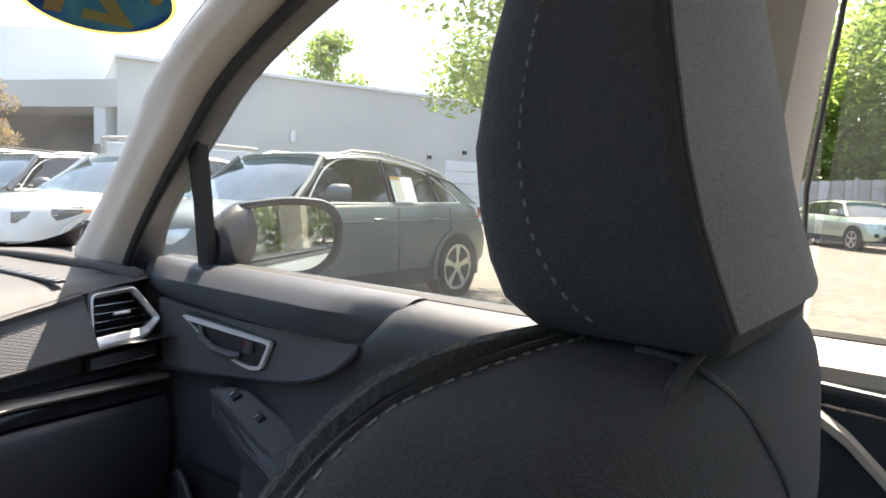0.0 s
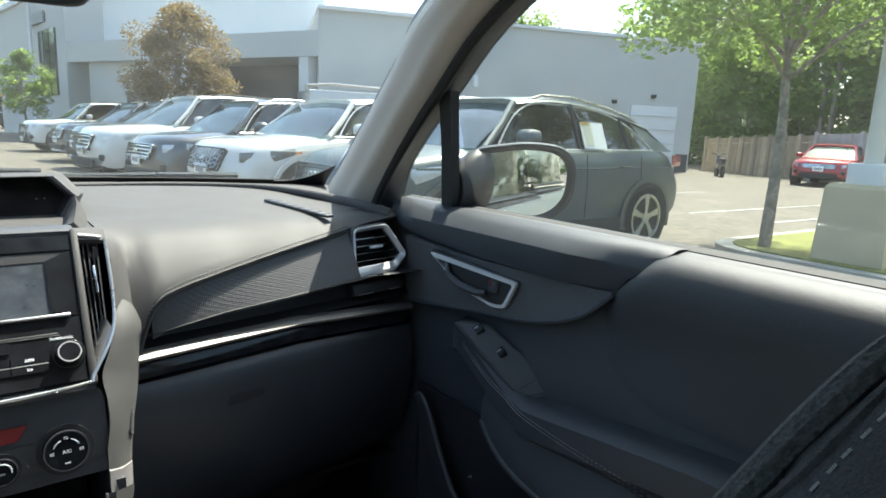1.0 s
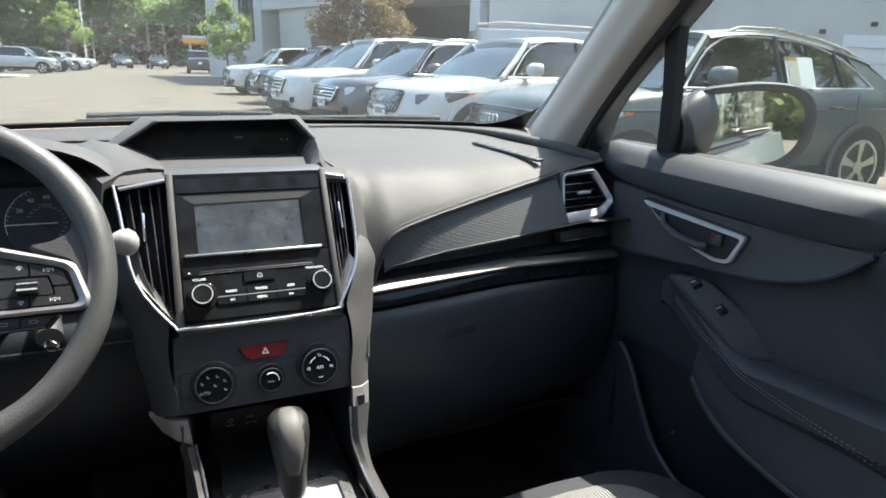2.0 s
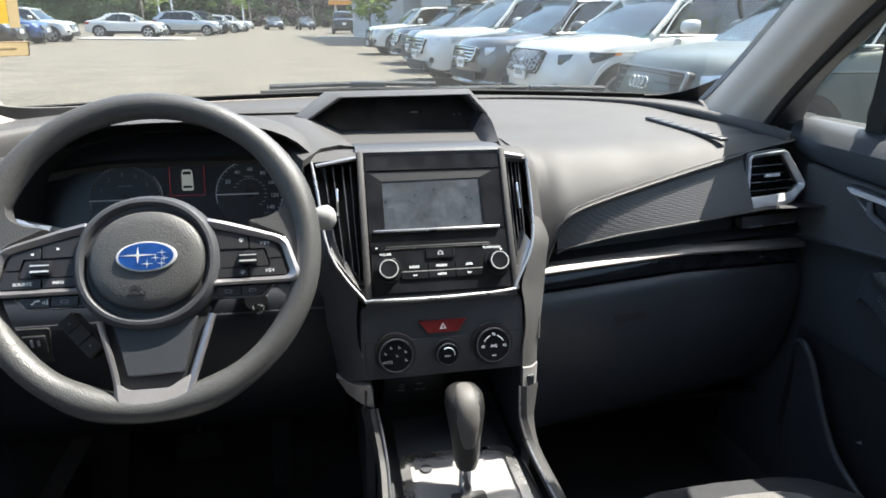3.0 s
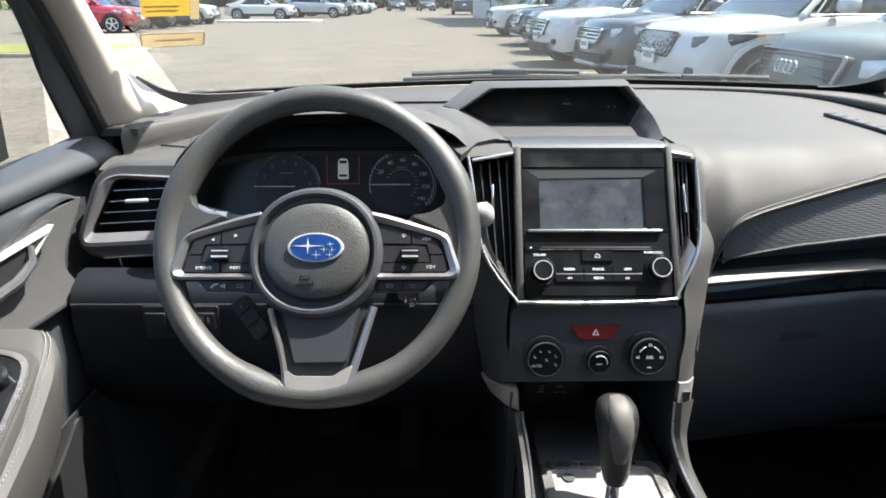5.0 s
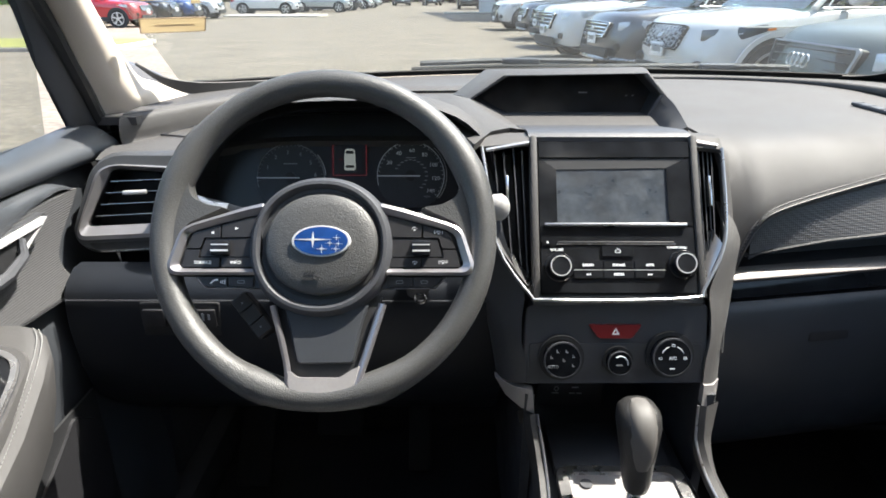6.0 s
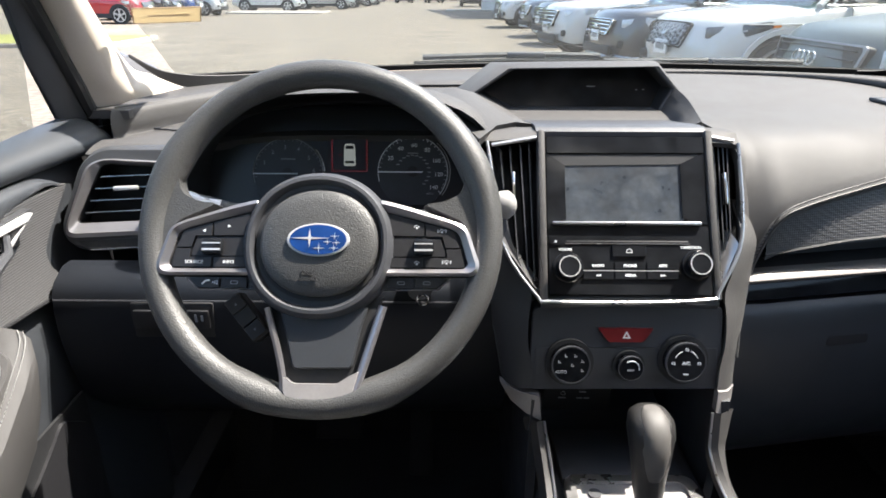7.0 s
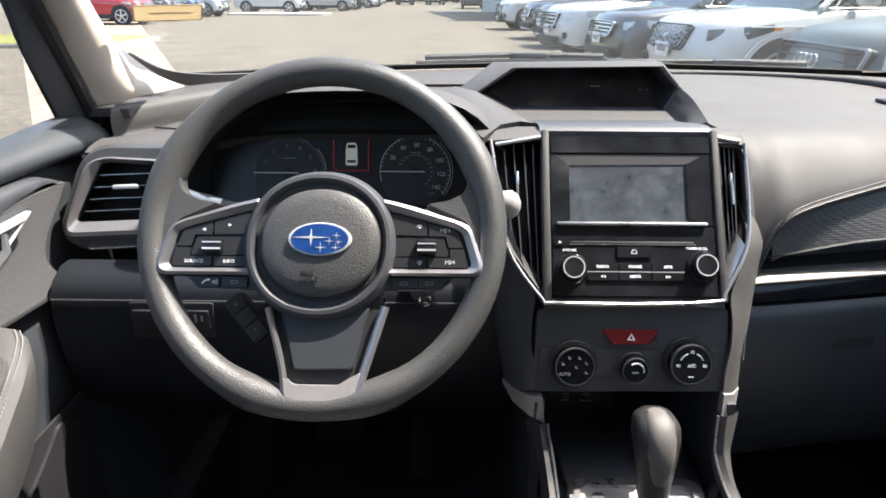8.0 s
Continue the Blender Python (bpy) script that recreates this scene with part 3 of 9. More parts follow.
def side_vent(sx):
    """A side air vent in a silver frame with level slats; sx: 1 passenger, -1 driver."""
    o = Vector((0.565, 0.955, 0.945)) if sx > 0 else Vector((-0.572, 0.930, 0.947))
    xa, ya = Vector((0.985, 0.17, 0) if sx > 0 else (-0.985, -0.17, 0)).normalized(), Vector((0, 0.32, 0.95)).normalized()
    za = xa.cross(ya).normalized()
    if za.y > 0:
        za = -za
    m = axes(o, xa, ya, za)
    if sx > 0:
        out = [(0, 0), (0.105, 0.006), (0.142, 0.035), (0.098, 0.102), (0.012, 0.097)]
        inn = [(0.010, 0.022), (0.106, 0.025), (0.131, 0.039), (0.094, 0.095), (0.019, 0.091)]
        ends = [(0.022, 0.108), (0.04, 0.124), (0.06, 0.110), (0.09, 0.09)]
    else:
        out = [(-0.01, -0.0172), (0.1560, -0.0160), (0.1615, -0.0060), (0.1325, 0.0800), (0.110, 0.0880), (0.020, 0.0800)]
        inn = [(0.004, 0.0020), (0.1470, 0.0030), (0.1475, 0.0085), (0.1165, 0.0780), (0.108, 0.0815), (0.028, 0.0730)]
        ends = [(0.0, 0.146), (0.08, 0.112)]
    ro, ri = rounded(out, 0.012, 4), rounded(inn, 0.006, 4)
    if sx > 0:
        shell = rounded([(x * 1.08 - 0.006, y * 1.1 - 0.005) for x, y in out], 0.012, 4)
    else:
        shell = rounded([(-0.02, -0.041), (0.150, -0.034), (0.1700, -0.0060), (0.1450, 0.0830), (0.118, 0.1060), (0.012, 0.1040)], [0.004, 0.02, 0.02, 0.02, 0.02, 0.006], 4)
    v = part("side_vent", loft([[m @ Vector((*p, z)) for p in o] for o, z in ((shell, -0.055), (shell, -0.004), ([tuple(Vector(a).lerp(Vector(b), 0.35)) for a, b in zip(shell, ro)], 0.005), (ro, 0.006), (ro, -0.03))], True, False), PLASTIC, dash, "black side air vent with a satin silver frame")
    part("vent_frame", loft([[m @ Vector((*p, z)) for p in o] for o, z in ((ro, -0.004), (ro, 0.009), ([tuple(Vector(a).lerp(Vector(b), 0.3)) for a, b in zip(ro, ri)], 0.0105), (ri, 0.003), (ri, -0.006))], True, False), BRIGHT if sx > 0 else SATIN_DASH, v, "satin silver frame")
    part("vent_well", plate(ri, -0.045, -0.04, m), BLACK, v)
    part("vent_wall", frame_plate([(x * 1.01, y * 1.01) for x, y in ri], ri, -0.045, 0.0, m), BLACK, v)
    for k in range(4):
        yy = 0.033 + 0.0145 * k if sx > 0 else 0.0165 + 0.0158 * k
        x1 = interp(ends, yy).x
        x0 = 0.013 + 0.009 * (yy - 0.022) / 0.064
        part("slat", box(((x0 + x1) / 2, yy, -0.012), (x1 - x0, 0.0025, 0.02), 0.0008, m), GLOSS, v)
        part("slat_edge", box(((x0 + x1) / 2, yy + 0.0005, -0.0015), (x1 - x0 - 0.004, 0.0012, 0.0012), 0, m), SILVER, v)
    tx, ty = (0.068, 0.058) if sx > 0 else (0.085, 0.0475)
    part("vent_tab", box((tx, ty, 0.002), (0.032, 0.006, 0.008), 0.002, m), BRIGHT, v, "chrome vent slider")
    if sx > 0:
        part("vent_apron", box((0.062, -0.020, -0.008), (0.13, 0.022, 0.02), 0.004, m), PLASTIC, v)
        part("vent_apron_line", box((0.062, -0.030, 0.003), (0.11, 0.002, 0.002), 0, m), SILVER, v)
    else:
        part("vent_slot", plate(rounded([(0.0, -0.0335), (0.136, -0.0305), (0.146, -0.0205), (0.0, -0.0215)], 0.003, 3), 0.001, 0.0066, m), BLACK, v)
        part("vent_apron_line", box((0.068, -0.0330, 0.0070), (0.125, 0.0012, 0.0012), 0, m), SILVER, v)


side_vent(1)
side_vent(-1)

# outer body of the own car
body = thing("own_car_body", (0, 0.4, 0.0), "pale painted outer body of the own car on four wheels", "car body", kind="structure")
for sx in (1, -1):
    P = sided(sx)
    wing = []
    for y, zt, w in ((1.10, 1.055, 0.875), (1.35, 1.03, 0.885), (1.7, 1.0, 0.89), (2.1, 0.955, 0.87), (2.4, 0.90, 0.80), (2.56, 0.80, 0.70)):
        wing.append(smooth_line([P(w - 0.14, y, zt), P(w - 0.05, y, zt - 0.03), P(w, y, zt - 0.16), P(w + 0.01, y, 0.62), P(w - 0.02, y, 0.42), P(w - 0.05, y, 0.30)], 2))
    part("front_wing", slab(wing, (-sx * 0.02, 0, 0)), PAINT_OWN, body)
    for y in (1.78, -1.12):
        wm = axes(P(0.80, y, 0.36), (0, 1, 0), (0, 0, 1), (sx, 0, 0))
        tr = lambda q, z: [wm @ Vector((*p, z)) for p in disc((0, 0), q, 28)]
        wh = part("wheel", loft([tr(0.34, -0.11), tr(0.36, -0.08), tr(0.36, 0.09), tr(0.34, 0.115), tr(0.26, 0.12), tr(0.25, 0.09)]), RUBBER, body)
        part("rim", plate(disc((0, 0), 0.25, 24), 0.05, 0.10, wm), SILVER, wh)
part("front_bumper", slab([smooth_line([(x, 2.60 - 0.16 * (abs(x) / 0.75) ** 2.5, z) for x in (-0.75, -0.45, 0, 0.45, 0.75)], 3) for z in (0.30, 0.45, 0.62, 0.80)], (0, -0.04, 0)), PAINT_OWN, body)
part("rear_bumper", slab([smooth_line([(x, -1.80 + 0.10 * (abs(x) / 0.85) ** 2.5, z) for x in (-0.85, -0.45, 0, 0.45, 0.85)], 3) for z in (0.32, 0.5, 0.72)], (0, 0.04, 0)), PAINT_OWN, body)
part("tailgate_skin", slab([[(x, -1.72, 0.70), (x, -1.74, 1.08)] for x in (-0.8, 0, 0.8)], (0, 0.03, 0)), PAINT_OWN, body)

# ---- upper display hood ----
hood = thing("upper_display", (0, 1.15, 1.06), "black multi-function display under a charcoal hood", "display")
HX = [(-0.103, 1.0565), (-0.176, 1.0920), (-0.120, 1.1275), (0.100, 1.1310), (0.1305, 1.0990), (0.109, 1.0605)]
HC = Vector((-0.015, 1.094))


def hood_ring(y, grow, dz=0.0, tilt=0.014):
    """The six-sided mouth of the hood, grown outwards; its upper edge lies a little further forward."""
    pts = [(Vector(p) - HC) for p in HX]
    return [(HC.x + p.x + grow * p.normalized().x, y + tilt * (p.y + 0.035) / 0.075, HC.y + p.y + grow * 0.8 * p.normalized().y + dz) for p in pts]


part("display_hood", loft([hood_ring(1.30, 0.030, -0.030, 0.0), hood_ring(1.22, 0.030, -0.008), hood_ring(1.15, 0.016, 0.0), hood_ring(1.118, 0.010, 0.0), hood_ring(1.112, 0.006), hood_ring(1.112, 0.001), hood_ring(1.116, -0.002)], True, False), DASH, hood, "charcoal angular hood")
# inner faces of the hood, with the shade inside put into their black
part("hood_lining", loft([hood_ring(1.1155, -0.002), hood_ring(1.13, -0.004), hood_ring(1.18, -0.012)], True, False), BLACK, hood)
part("display_glass", loft([hood_ring(1.142, -0.004, 0.0, 0.026), hood_ring(1.150, -0.004, 0.0, 0.026)]), GLOSS, hood, "dark display glass")
for x, z, w in ((0.010, 1.098, 0.014), (0.083, 1.093, 0.003), (0.094, 1.0935, 0.003)):
    part("display_mark", box((x, 1.1405 + 0.026 * (z - 1.059) / 0.075, z), (w, 0.001, 0.0012)), GREY_INK, hood)
# cheeks running from the mouth's corners down to the vent brows, and the sloping ledge between them
part("hood_cheek", slab([smooth_line([(0.1335, 1.116, 1.1005), (0.126, 1.04, 1.095), (0.1085, 0.935, 1.0835)], 3), smooth_line([(0.124, 1.118, 1.082), (0.117, 1.04, 1.081), (0.1045, 0.935, 1.0818)], 3), smooth_line([(0.110, 1.118, 1.0590), (0.106, 1.04, 1.066), (0.1005, 0.935, 1.0800)], 3)], (0.0, 0.004, -0.010)), DASH, hood)
part("hood_flank", slab([smooth_line([(0.1335, 1.116, 1.1010), (0.126, 1.04, 1.0955), (0.1085, 0.935, 1.084)], 3), smooth_line([(0.150, 1.13, 1.068), (0.140, 1.05, 1.066), (0.122, 0.955, 1.066)], 3)], (-0.006, 0.0, -0.010)), DASH, hood)
part("hood_cheek", slab([smooth_line([(-0.180, 1.114, 1.0935), (-0.160, 1.03, 1.0885), (-0.130, 0.940, 1.0815)], 3), smooth_line([(-0.145, 1.116, 1.076), (-0.135, 1.03, 1.077), (-0.121, 0.940, 1.0802)], 3), smooth_line([(-0.104, 1.118, 1.0555), (-0.108, 1.03, 1.0645), (-0.110, 0.940, 1.0790)], 3)], (0.0, 0.004, -0.010)), DASH, hood)
part("hood_bridge", slab([smooth_line([(-0.180, 1.115, 1.0938), (-0.160, 1.03, 1.0888), (-0.130, 0.940, 1.0818)], 4), smooth_line([(-0.215, 1.10, 1.104), (-0.195, 1.01, 1.098), (-0.158, 0.915, 1.082)], 4), smooth_line([(-0.252, 1.09, 1.090), (-0.225, 0.99, 1.088), (-0.182, 0.872, 1.074)], 4), smooth_line([(-0.262, 1.09, 1.062), (-0.236, 0.99, 1.055), (-0.190, 0.878, 1.030)], 4)], (0, 0.006, -0.010)), DASH, hood, "charcoal bridge from the display hood to the instrument hood")
part("ledge", slab([smooth_line([(x, 1.122, 1.0578), (x, 1.03, 1.0662), (x, 0.945, 1.0790), (x, 0.915, 1.0812), (x, 0.902, 1.0770)], 4) for x in (-0.110, -0.08, -0.04, 0, 0.04, 0.075, 0.103)], (0, 0, -0.006)), PLASTIC_GREY, hood, "smooth ledge before the display")

# ---- centre stack ----
stack = thing("centre_stack", (0, 0.9, 0.7), "black infotainment and climate stack with silver trim", "centre stack")
FM = lean((0, 0.79, 0.905), 31.7)
part("stack_core", plate([(-0.165, 0.17), (-0.15, 0.06), (-0.11, -0.01), (-0.11, -0.11), (0.11, -0.11), (0.115, -0.01), (0.132, 0.06), (0.132, 0.17)], -0.08, -0.042, FM), BLACK, stack)
unit = part("head_unit", plate(rect(-0.100, -0.001, 0.099, 0.198), -0.04, -0.004, FM), GLOSS, stack, "piano black head unit with a dusty screen")
part("face_lower", plate(rounded(rect(-0.0985, 0.0, 0.0975, 0.084), 0.002), -0.004, 0.0, FM, 0.001), GLOSS, unit)
part("face_top", plate(rect(-0.0985, 0.176, 0.0975, 0.197), -0.004, 0.0, FM, 0.001), GLOSS, unit)
part("face_left", plate([(-0.0985, 0.084), (-0.094, 0.086), (-0.076, 0.092), (-0.076, 0.160), (-0.094, 0.173), (-0.0985, 0.176)], -0.004, -0.0005, FM), GLOSS, unit)
part("face_right", plate([(0.0975, 0.084), (0.0975, 0.176), (0.091, 0.174), (0.066, 0.162), (0.066, 0.094), (0.089, 0.087)], -0.004, -0.0005, FM), GLOSS, unit)
part("screen", plate(rect(-0.078, 0.088, 0.068, 0.165), -0.0039, -0.0025, FM), SCREEN, unit, "dusty dark touchscreen")
# black strip puts the upper bezel's shade above the screen
part("screen_shade", plate([(-0.094, 0.174), (-0.076, 0.160), (0.066, 0.162), (0.091, 0.175)], -0.0038, -0.0015, FM), BLACK, unit)
part("chin_strip", box((-0.003, 0.0865, 0.002), (0.18, 0.0045, 0.006), 0.0015, FM), SILVER, unit, "bright strip under the screen")
part("disc_slot", box((-0.003, 0.064, 0.0002), (0.147, 0.003, 0.002), 0.0008, FM), BLACK, unit)
part("slot_edge", box((-0.003, 0.0618, 0.0006), (0.15, 0.0008, 0.0012), 0, FM), SILVER, unit)
for ux, uy, nm in ((-0.0755, 0.0325, "volume_knob"), (0.0795, 0.036, "tuning_knob")):
    kb = part(nm, plate(disc((ux, uy), 0.0185), 0.0, 0.003, FM, 0.001), GLOSS, unit)
    part("knob_cap", plate(disc((ux, uy), 0.0145), 0.002, 0.014, FM, 0.001), GLOSS, kb)
    part("knob_ring", frame_plate(disc((ux, uy), 0.0128), disc((ux, uy), 0.0116), 0.0135, 0.0146, FM), BRIGHT, kb)
for k, (x0, x1, lb) in enumerate(((-0.058, -0.021, "RADIO"), (-0.020, 0.0175, "PHONE"), (0.0185, 0.057, "APPS"))):
    b = part("button", plate(rounded(rect(x0, 0.0305, x1, 0.0400), 0.001), 0.0, 0.0022, FM, 0.0006), GLOSS, unit)
    words("print", lb, 0.0046, FM @ pose((x0 + x1) / 2, 0.0348, 0.0023), WHITE_INK, b, 0.0002)
    b = part("button", plate(rounded(rect(x0, 0.0185, x1, 0.0275), 0.001), 0.0, 0.0022, FM, 0.0006), GLOSS, unit)
    if k == 1:
        words("print", "MEDIA", 0.0044, FM @ pose((x0 + x1) / 2, 0.0232, 0.0023), WHITE_INK, b, 0.0002)
    else:
        q = 1 if k == 2 else -1
        for j in (0, 1):
            cx = (x0 + x1) / 2 + q * 0.0032 * (j - 0.5)
            part("print", plate([(cx - q * 0.0015, 0.0215), (cx + q * 0.0015, 0.0232), (cx - q * 0.0015, 0.0249)], 0.0022, 0.0024, FM), WHITE_INK, b)
    part("key_line", box(((x0 + x1) / 2, 0.0290, 0.0008), (x1 - x0, 0.0009, 0.0018), 0, FM), BRIGHT, unit)
hb = part("home_button", plate(rounded(rect(-0.022, 0.046, 0.019, 0.0595), 0.001), 0.0, 0.0022, FM, 0.0006), GLOSS, unit)
part("print", frame_plate([(-0.0050, 0.0505), (0.0020, 0.0505), (0.0020, 0.0535), (-0.0015, 0.0565), (-0.0050, 0.0535)], [(-0.0042, 0.0512), (0.0012, 0.0512), (0.0012, 0.0532), (-0.0015, 0.0556), (-0.0042, 0.0532)], 0.0022, 0.0024, FM), WHITE_INK, hb)
words("print", "VOLUME", 0.0042, FM @ pose(-0.078, 0.0545, 0.0004), WHITE_INK, unit, 0.0001)
words("print", "TUNE/SCROLL", 0.0040, FM @ pose(0.0735, 0.0575, 0.0004), WHITE_INK, unit, 0.0001)
eb = part("eject_button", plate(rounded(rect(-0.100 + 0.004, 0.060, -0.083, 0.0685), 0.001), 0, 0.0015, FM), GLOSS, unit)
part("print", plate([(-0.0915, 0.063), (-0.0875, 0.063), (-0.0895, 0.066)], 0.0015, 0.0017, FM), WHITE_INK, eb)
# silver side rails and the V of trim below
part("face_rail_left", box((-0.1045, 0.098, -0.008), (0.009, 0.215, 0.022), 0.003, FM), DASH, stack)
part("face_rail_right", box((0.1025, 0.100, -0.008), (0.009, 0.212, 0.022), 0.003, FM), DASH, stack)
vee = [(-0.172, 0.190), (-0.166, 0.150), (-0.153, 0.059), (-0.112, -0.004), (-0.100, -0.0085), (0.0, -0.0095), (0.092, -0.0055), (0.103, 0.004), (0.131, 0.056), (0.138, 0.110), (0.138, 0.188)]
rim = smooth_line([FM @ Vector((x, y, 0.002)) for x, y in vee], 4)
part("silver_vee", tube(rim, 0.0024, 8), SILVER, stack, "satin silver trim line round vents and screen")
part("silver_flare_left", slab([[FM @ Vector((x, y, z)) for x, y, z in r] for r in (((-0.153, 0.062, -0.002), (-0.108, -0.002, -0.002)), ((-0.150, 0.075, -0.012), (-0.108, 0.016, -0.012)))], (0, 0.004, 0)), SILVER, stack)
part("silver_flare_right", slab([[FM @ Vector((x, y, z)) for x, y, z in r] for r in (((0.132, 0.062, 0.000), (0.104, 0.006, 0.0)), ((0.124, 0.085, -0.012), (0.104, 0.036, -0.012)))], (0, 0.004, 0)), SILVER, stack)


def stack_vent(name, out, tabx, lines):
    v = part(name, plate(out, -0.045, -0.038, FM), BLACK, stack, "upright centre vent with thin slats")
    for x0, y0, x1, y1 in lines:
        part("slat", slab([[FM @ Vector((x0, y0, z)), FM @ Vector((x1, y1, z))] for z in (-0.035, -0.010)], (0.0016, 0, 0)), GLOSS, v)
        part("slat_edge", tube([FM @ Vector((x0, y0, -0.009)), FM @ Vector((x1, y1, -0.009))], 0.0009, 5), PLASTIC_GREY, v)
    part("vent_tab", box((tabx, 0.132, -0.005), (0.0035, 0.040, 0.010), 0.0012, FM), CHROME, v, "chrome vent slider")
    part("vent_lintel", tube([FM @ Vector((out[0][0], out[0][1], -0.001)), FM @ Vector((out[1][0], out[1][1], -0.001))], 0.0028, 6), SILVER, v)
    return v


stack_vent("centre_vent", [(-0.166, 0.186), (-0.110, 0.196), (-0.110, 0.004), (-0.152, 0.064)], -0.139, [(-0.155, 0.184, -0.145, 0.062), (-0.143, 0.187, -0.134, 0.045), (-0.130, 0.19, -0.122, 0.027), (-0.119, 0.192, -0.114, 0.012)])
stack_vent("centre_vent", [(0.107, 0.197), (0.134, 0.192), (0.129, 0.062), (0.107, 0.026)], 0.121, [(0.112, 0.193, 0.112, 0.036), (0.118, 0.192, 0.117, 0.042), (0.124, 0.19, 0.122, 0.052), (0.129, 0.188, 0.126, 0.058)])
for x0, x1, q in ((-0.174, -0.108, 1), (0.106, 0.140, -1)):
    part("vent_brow", slab([[FM @ Vector((x, 0.190 + 0.006 * (q * (x - x0) / 0.066), 0.0)), FM @ Vector((x, 0.205, -0.006)), FM @ Vector((x * 0.985, 0.222, -0.035)), FM @ Vector((x * 0.96, 0.23, -0.06))] for x in (x0, (x0 + x1) / 2, x1)], (0, 0.004, -0.006)), DASH, stack)

LM = lean((0, 0.765, 0.785), 14.6)
climate = part("climate_panel", plate(rounded([(-0.121, 0.002), (0.117, 0.004), (0.113, 0.108), (-0.117, 0.106)], 0.010), -0.03, 0.0, LM, 0.002), PLASTIC_GREY, stack, "charcoal climate panel with three dials")
part("panel_band", plate(rounded(rect(-0.112, 0.022, 0.108, 0.056), 0.004), 0.0, 0.0015, LM, 0.0005), PLASTIC, climate)
part("panel_brow", tube([LM @ Vector((x, 0.112 + 0.002 * (1 - (x / 0.1) ** 2), -0.002)) for x in (-0.108, -0.05, 0, 0.05, 0.104)], 0.008, 8), PLASTIC, climate)
for cx, cy, r, nm in ((-0.0715, 0.0385, 0.0235, "vent_dial"), (0.0005, 0.0345, 0.0155, "fan_dial"), (0.0655, 0.0425, 0.0245, "temperature_dial")):
    part("dial_bezel", frame_plate(disc((cx, cy), r * 1.24), disc((cx, cy), r * 1.02), 0.0, 0.006, LM), BLACK, climate)
    d = part(nm, plate(disc((cx, cy), r), 0.0, 0.016, LM, 0.002), GLOSS, climate)
    part("dial_rim", frame_plate(disc((cx, cy), r * 1.0), disc((cx, cy), r * 0.93), 0.0135, 0.0165, LM), PLASTIC_GREY, d)
    if nm == "temperature_dial":
        words("print", "A/C", 0.0056, LM @ pose(cx, cy - 0.001, 0.0165), WHITE_INK, d, 0.0002)
        words("print", "72", 0.0048, LM @ pose(cx, cy + 0.0155, 0.0165), WHITE_INK, d, 0.0001)
        words("print", "62", 0.0048, LM @ pose(cx - 0.0155, cy - 0.001, 0.0165), WHITE_INK, d, 0.0001)
        words("print", "82", 0.0048, LM @ pose(cx + 0.0155, cy - 0.001, 0.0165), WHITE_INK, d, 0.0001)
        part("print", box((cx, cy - 0.0145, 0.0165), (0.006, 0.0012, 0.0005), 0, LM), WHITE_INK, d)
        for s in (-1, 1):
            part("print", tube([LM @ Vector((cx + s * 0.0145 * math.sin(a), cy + 0.0145 * math.cos(a), 0.0164)) for a in (0.35, 0.6, 0.9, 1.15)], 0.0006, 4), WHITE_INK, d)
    elif nm == "fan_dial":
        part("print", tube([LM @ Vector((cx + 0.0095 * math.cos(a), cy + 0.0095 * math.sin(a), 0.0164)) for a in (2.2, 1.8, 1.4, 1.0, 0.6, 0.2, -0.2)], 0.0008, 4), WHITE_INK, d)
        part("print", box((cx - 0.001, cy - 0.002, 0.0165), (0.008, 0.002, 0.0005), 0, LM), GREY_INK, d)
    else:
        words("print", "AUTO", 0.005, LM @ pose(cx - 0.012, cy - 0.0085, 0.0165), GREY_INK, d, 0.0001)
        for ax, ay in ((-0.014, 0.003), (-0.0065, 0.0105), (0.005, 0.0105), (0.0135, 0.004), (0.0015, -0.001), (0.0135, -0.0075)):
            part("print", box((cx + ax, cy + ay, 0.0165), (0.0034, 0.0010, 0.0005), 0, LM), GREY_INK, d)
            part("print", box((cx + ax - 0.001, cy + ay + 0.002, 0.0165), (0.0010, 0.0018, 0.0005), 0, LM), GREY_INK, d)
hz = part("hazard_button", plate(rounded([(-0.038, 0.081), (-0.025, 0.0635), (0.018, 0.0635), (0.030, 0.081)], 0.003), 0.0, 0.004, LM, 0.001), RED_BTN, climate, "dark red hazard button")
part("print", frame_plate([(-0.0085, 0.0685), (0.0015, 0.0685), (-0.0035, 0.0775)], [(-0.0060, 0.0700), (-0.0010, 0.0700), (-0.0035, 0.0745)], 0.004, 0.0043, LM), WHITE_INK, hz)
# leather-look cheeks from the vents down to the console, each ending in a silver clip
CHEEK = material("cheek_leatherette", (0.075, 0.073, 0.071), 0.5, grain=0.12, grain_scale=700, stain=0.08, stain_scale=9, bump=0.4, bump_scale=900)
CHEEK_IN = [(0.140, 0.880, 0.995), (0.138, 0.834, 0.966), (0.125, 0.810, 0.932), (0.113, 0.795, 0.905), (0.116, 0.785, 0.875), (0.116, 0.776, 0.845), (0.111, 0.768, 0.819), (0.110, 0.762, 0.791)]
CHEEK_OUT = [(0.186, 0.930, 0.976), (0.177, 0.872, 0.948), (0.170, 0.855, 0.920), (0.164, 0.842, 0.888), (0.157, 0.826, 0.856), (0.149, 0.811, 0.826), (0.143, 0.797, 0.796), (0.141, 0.790, 0.782)]
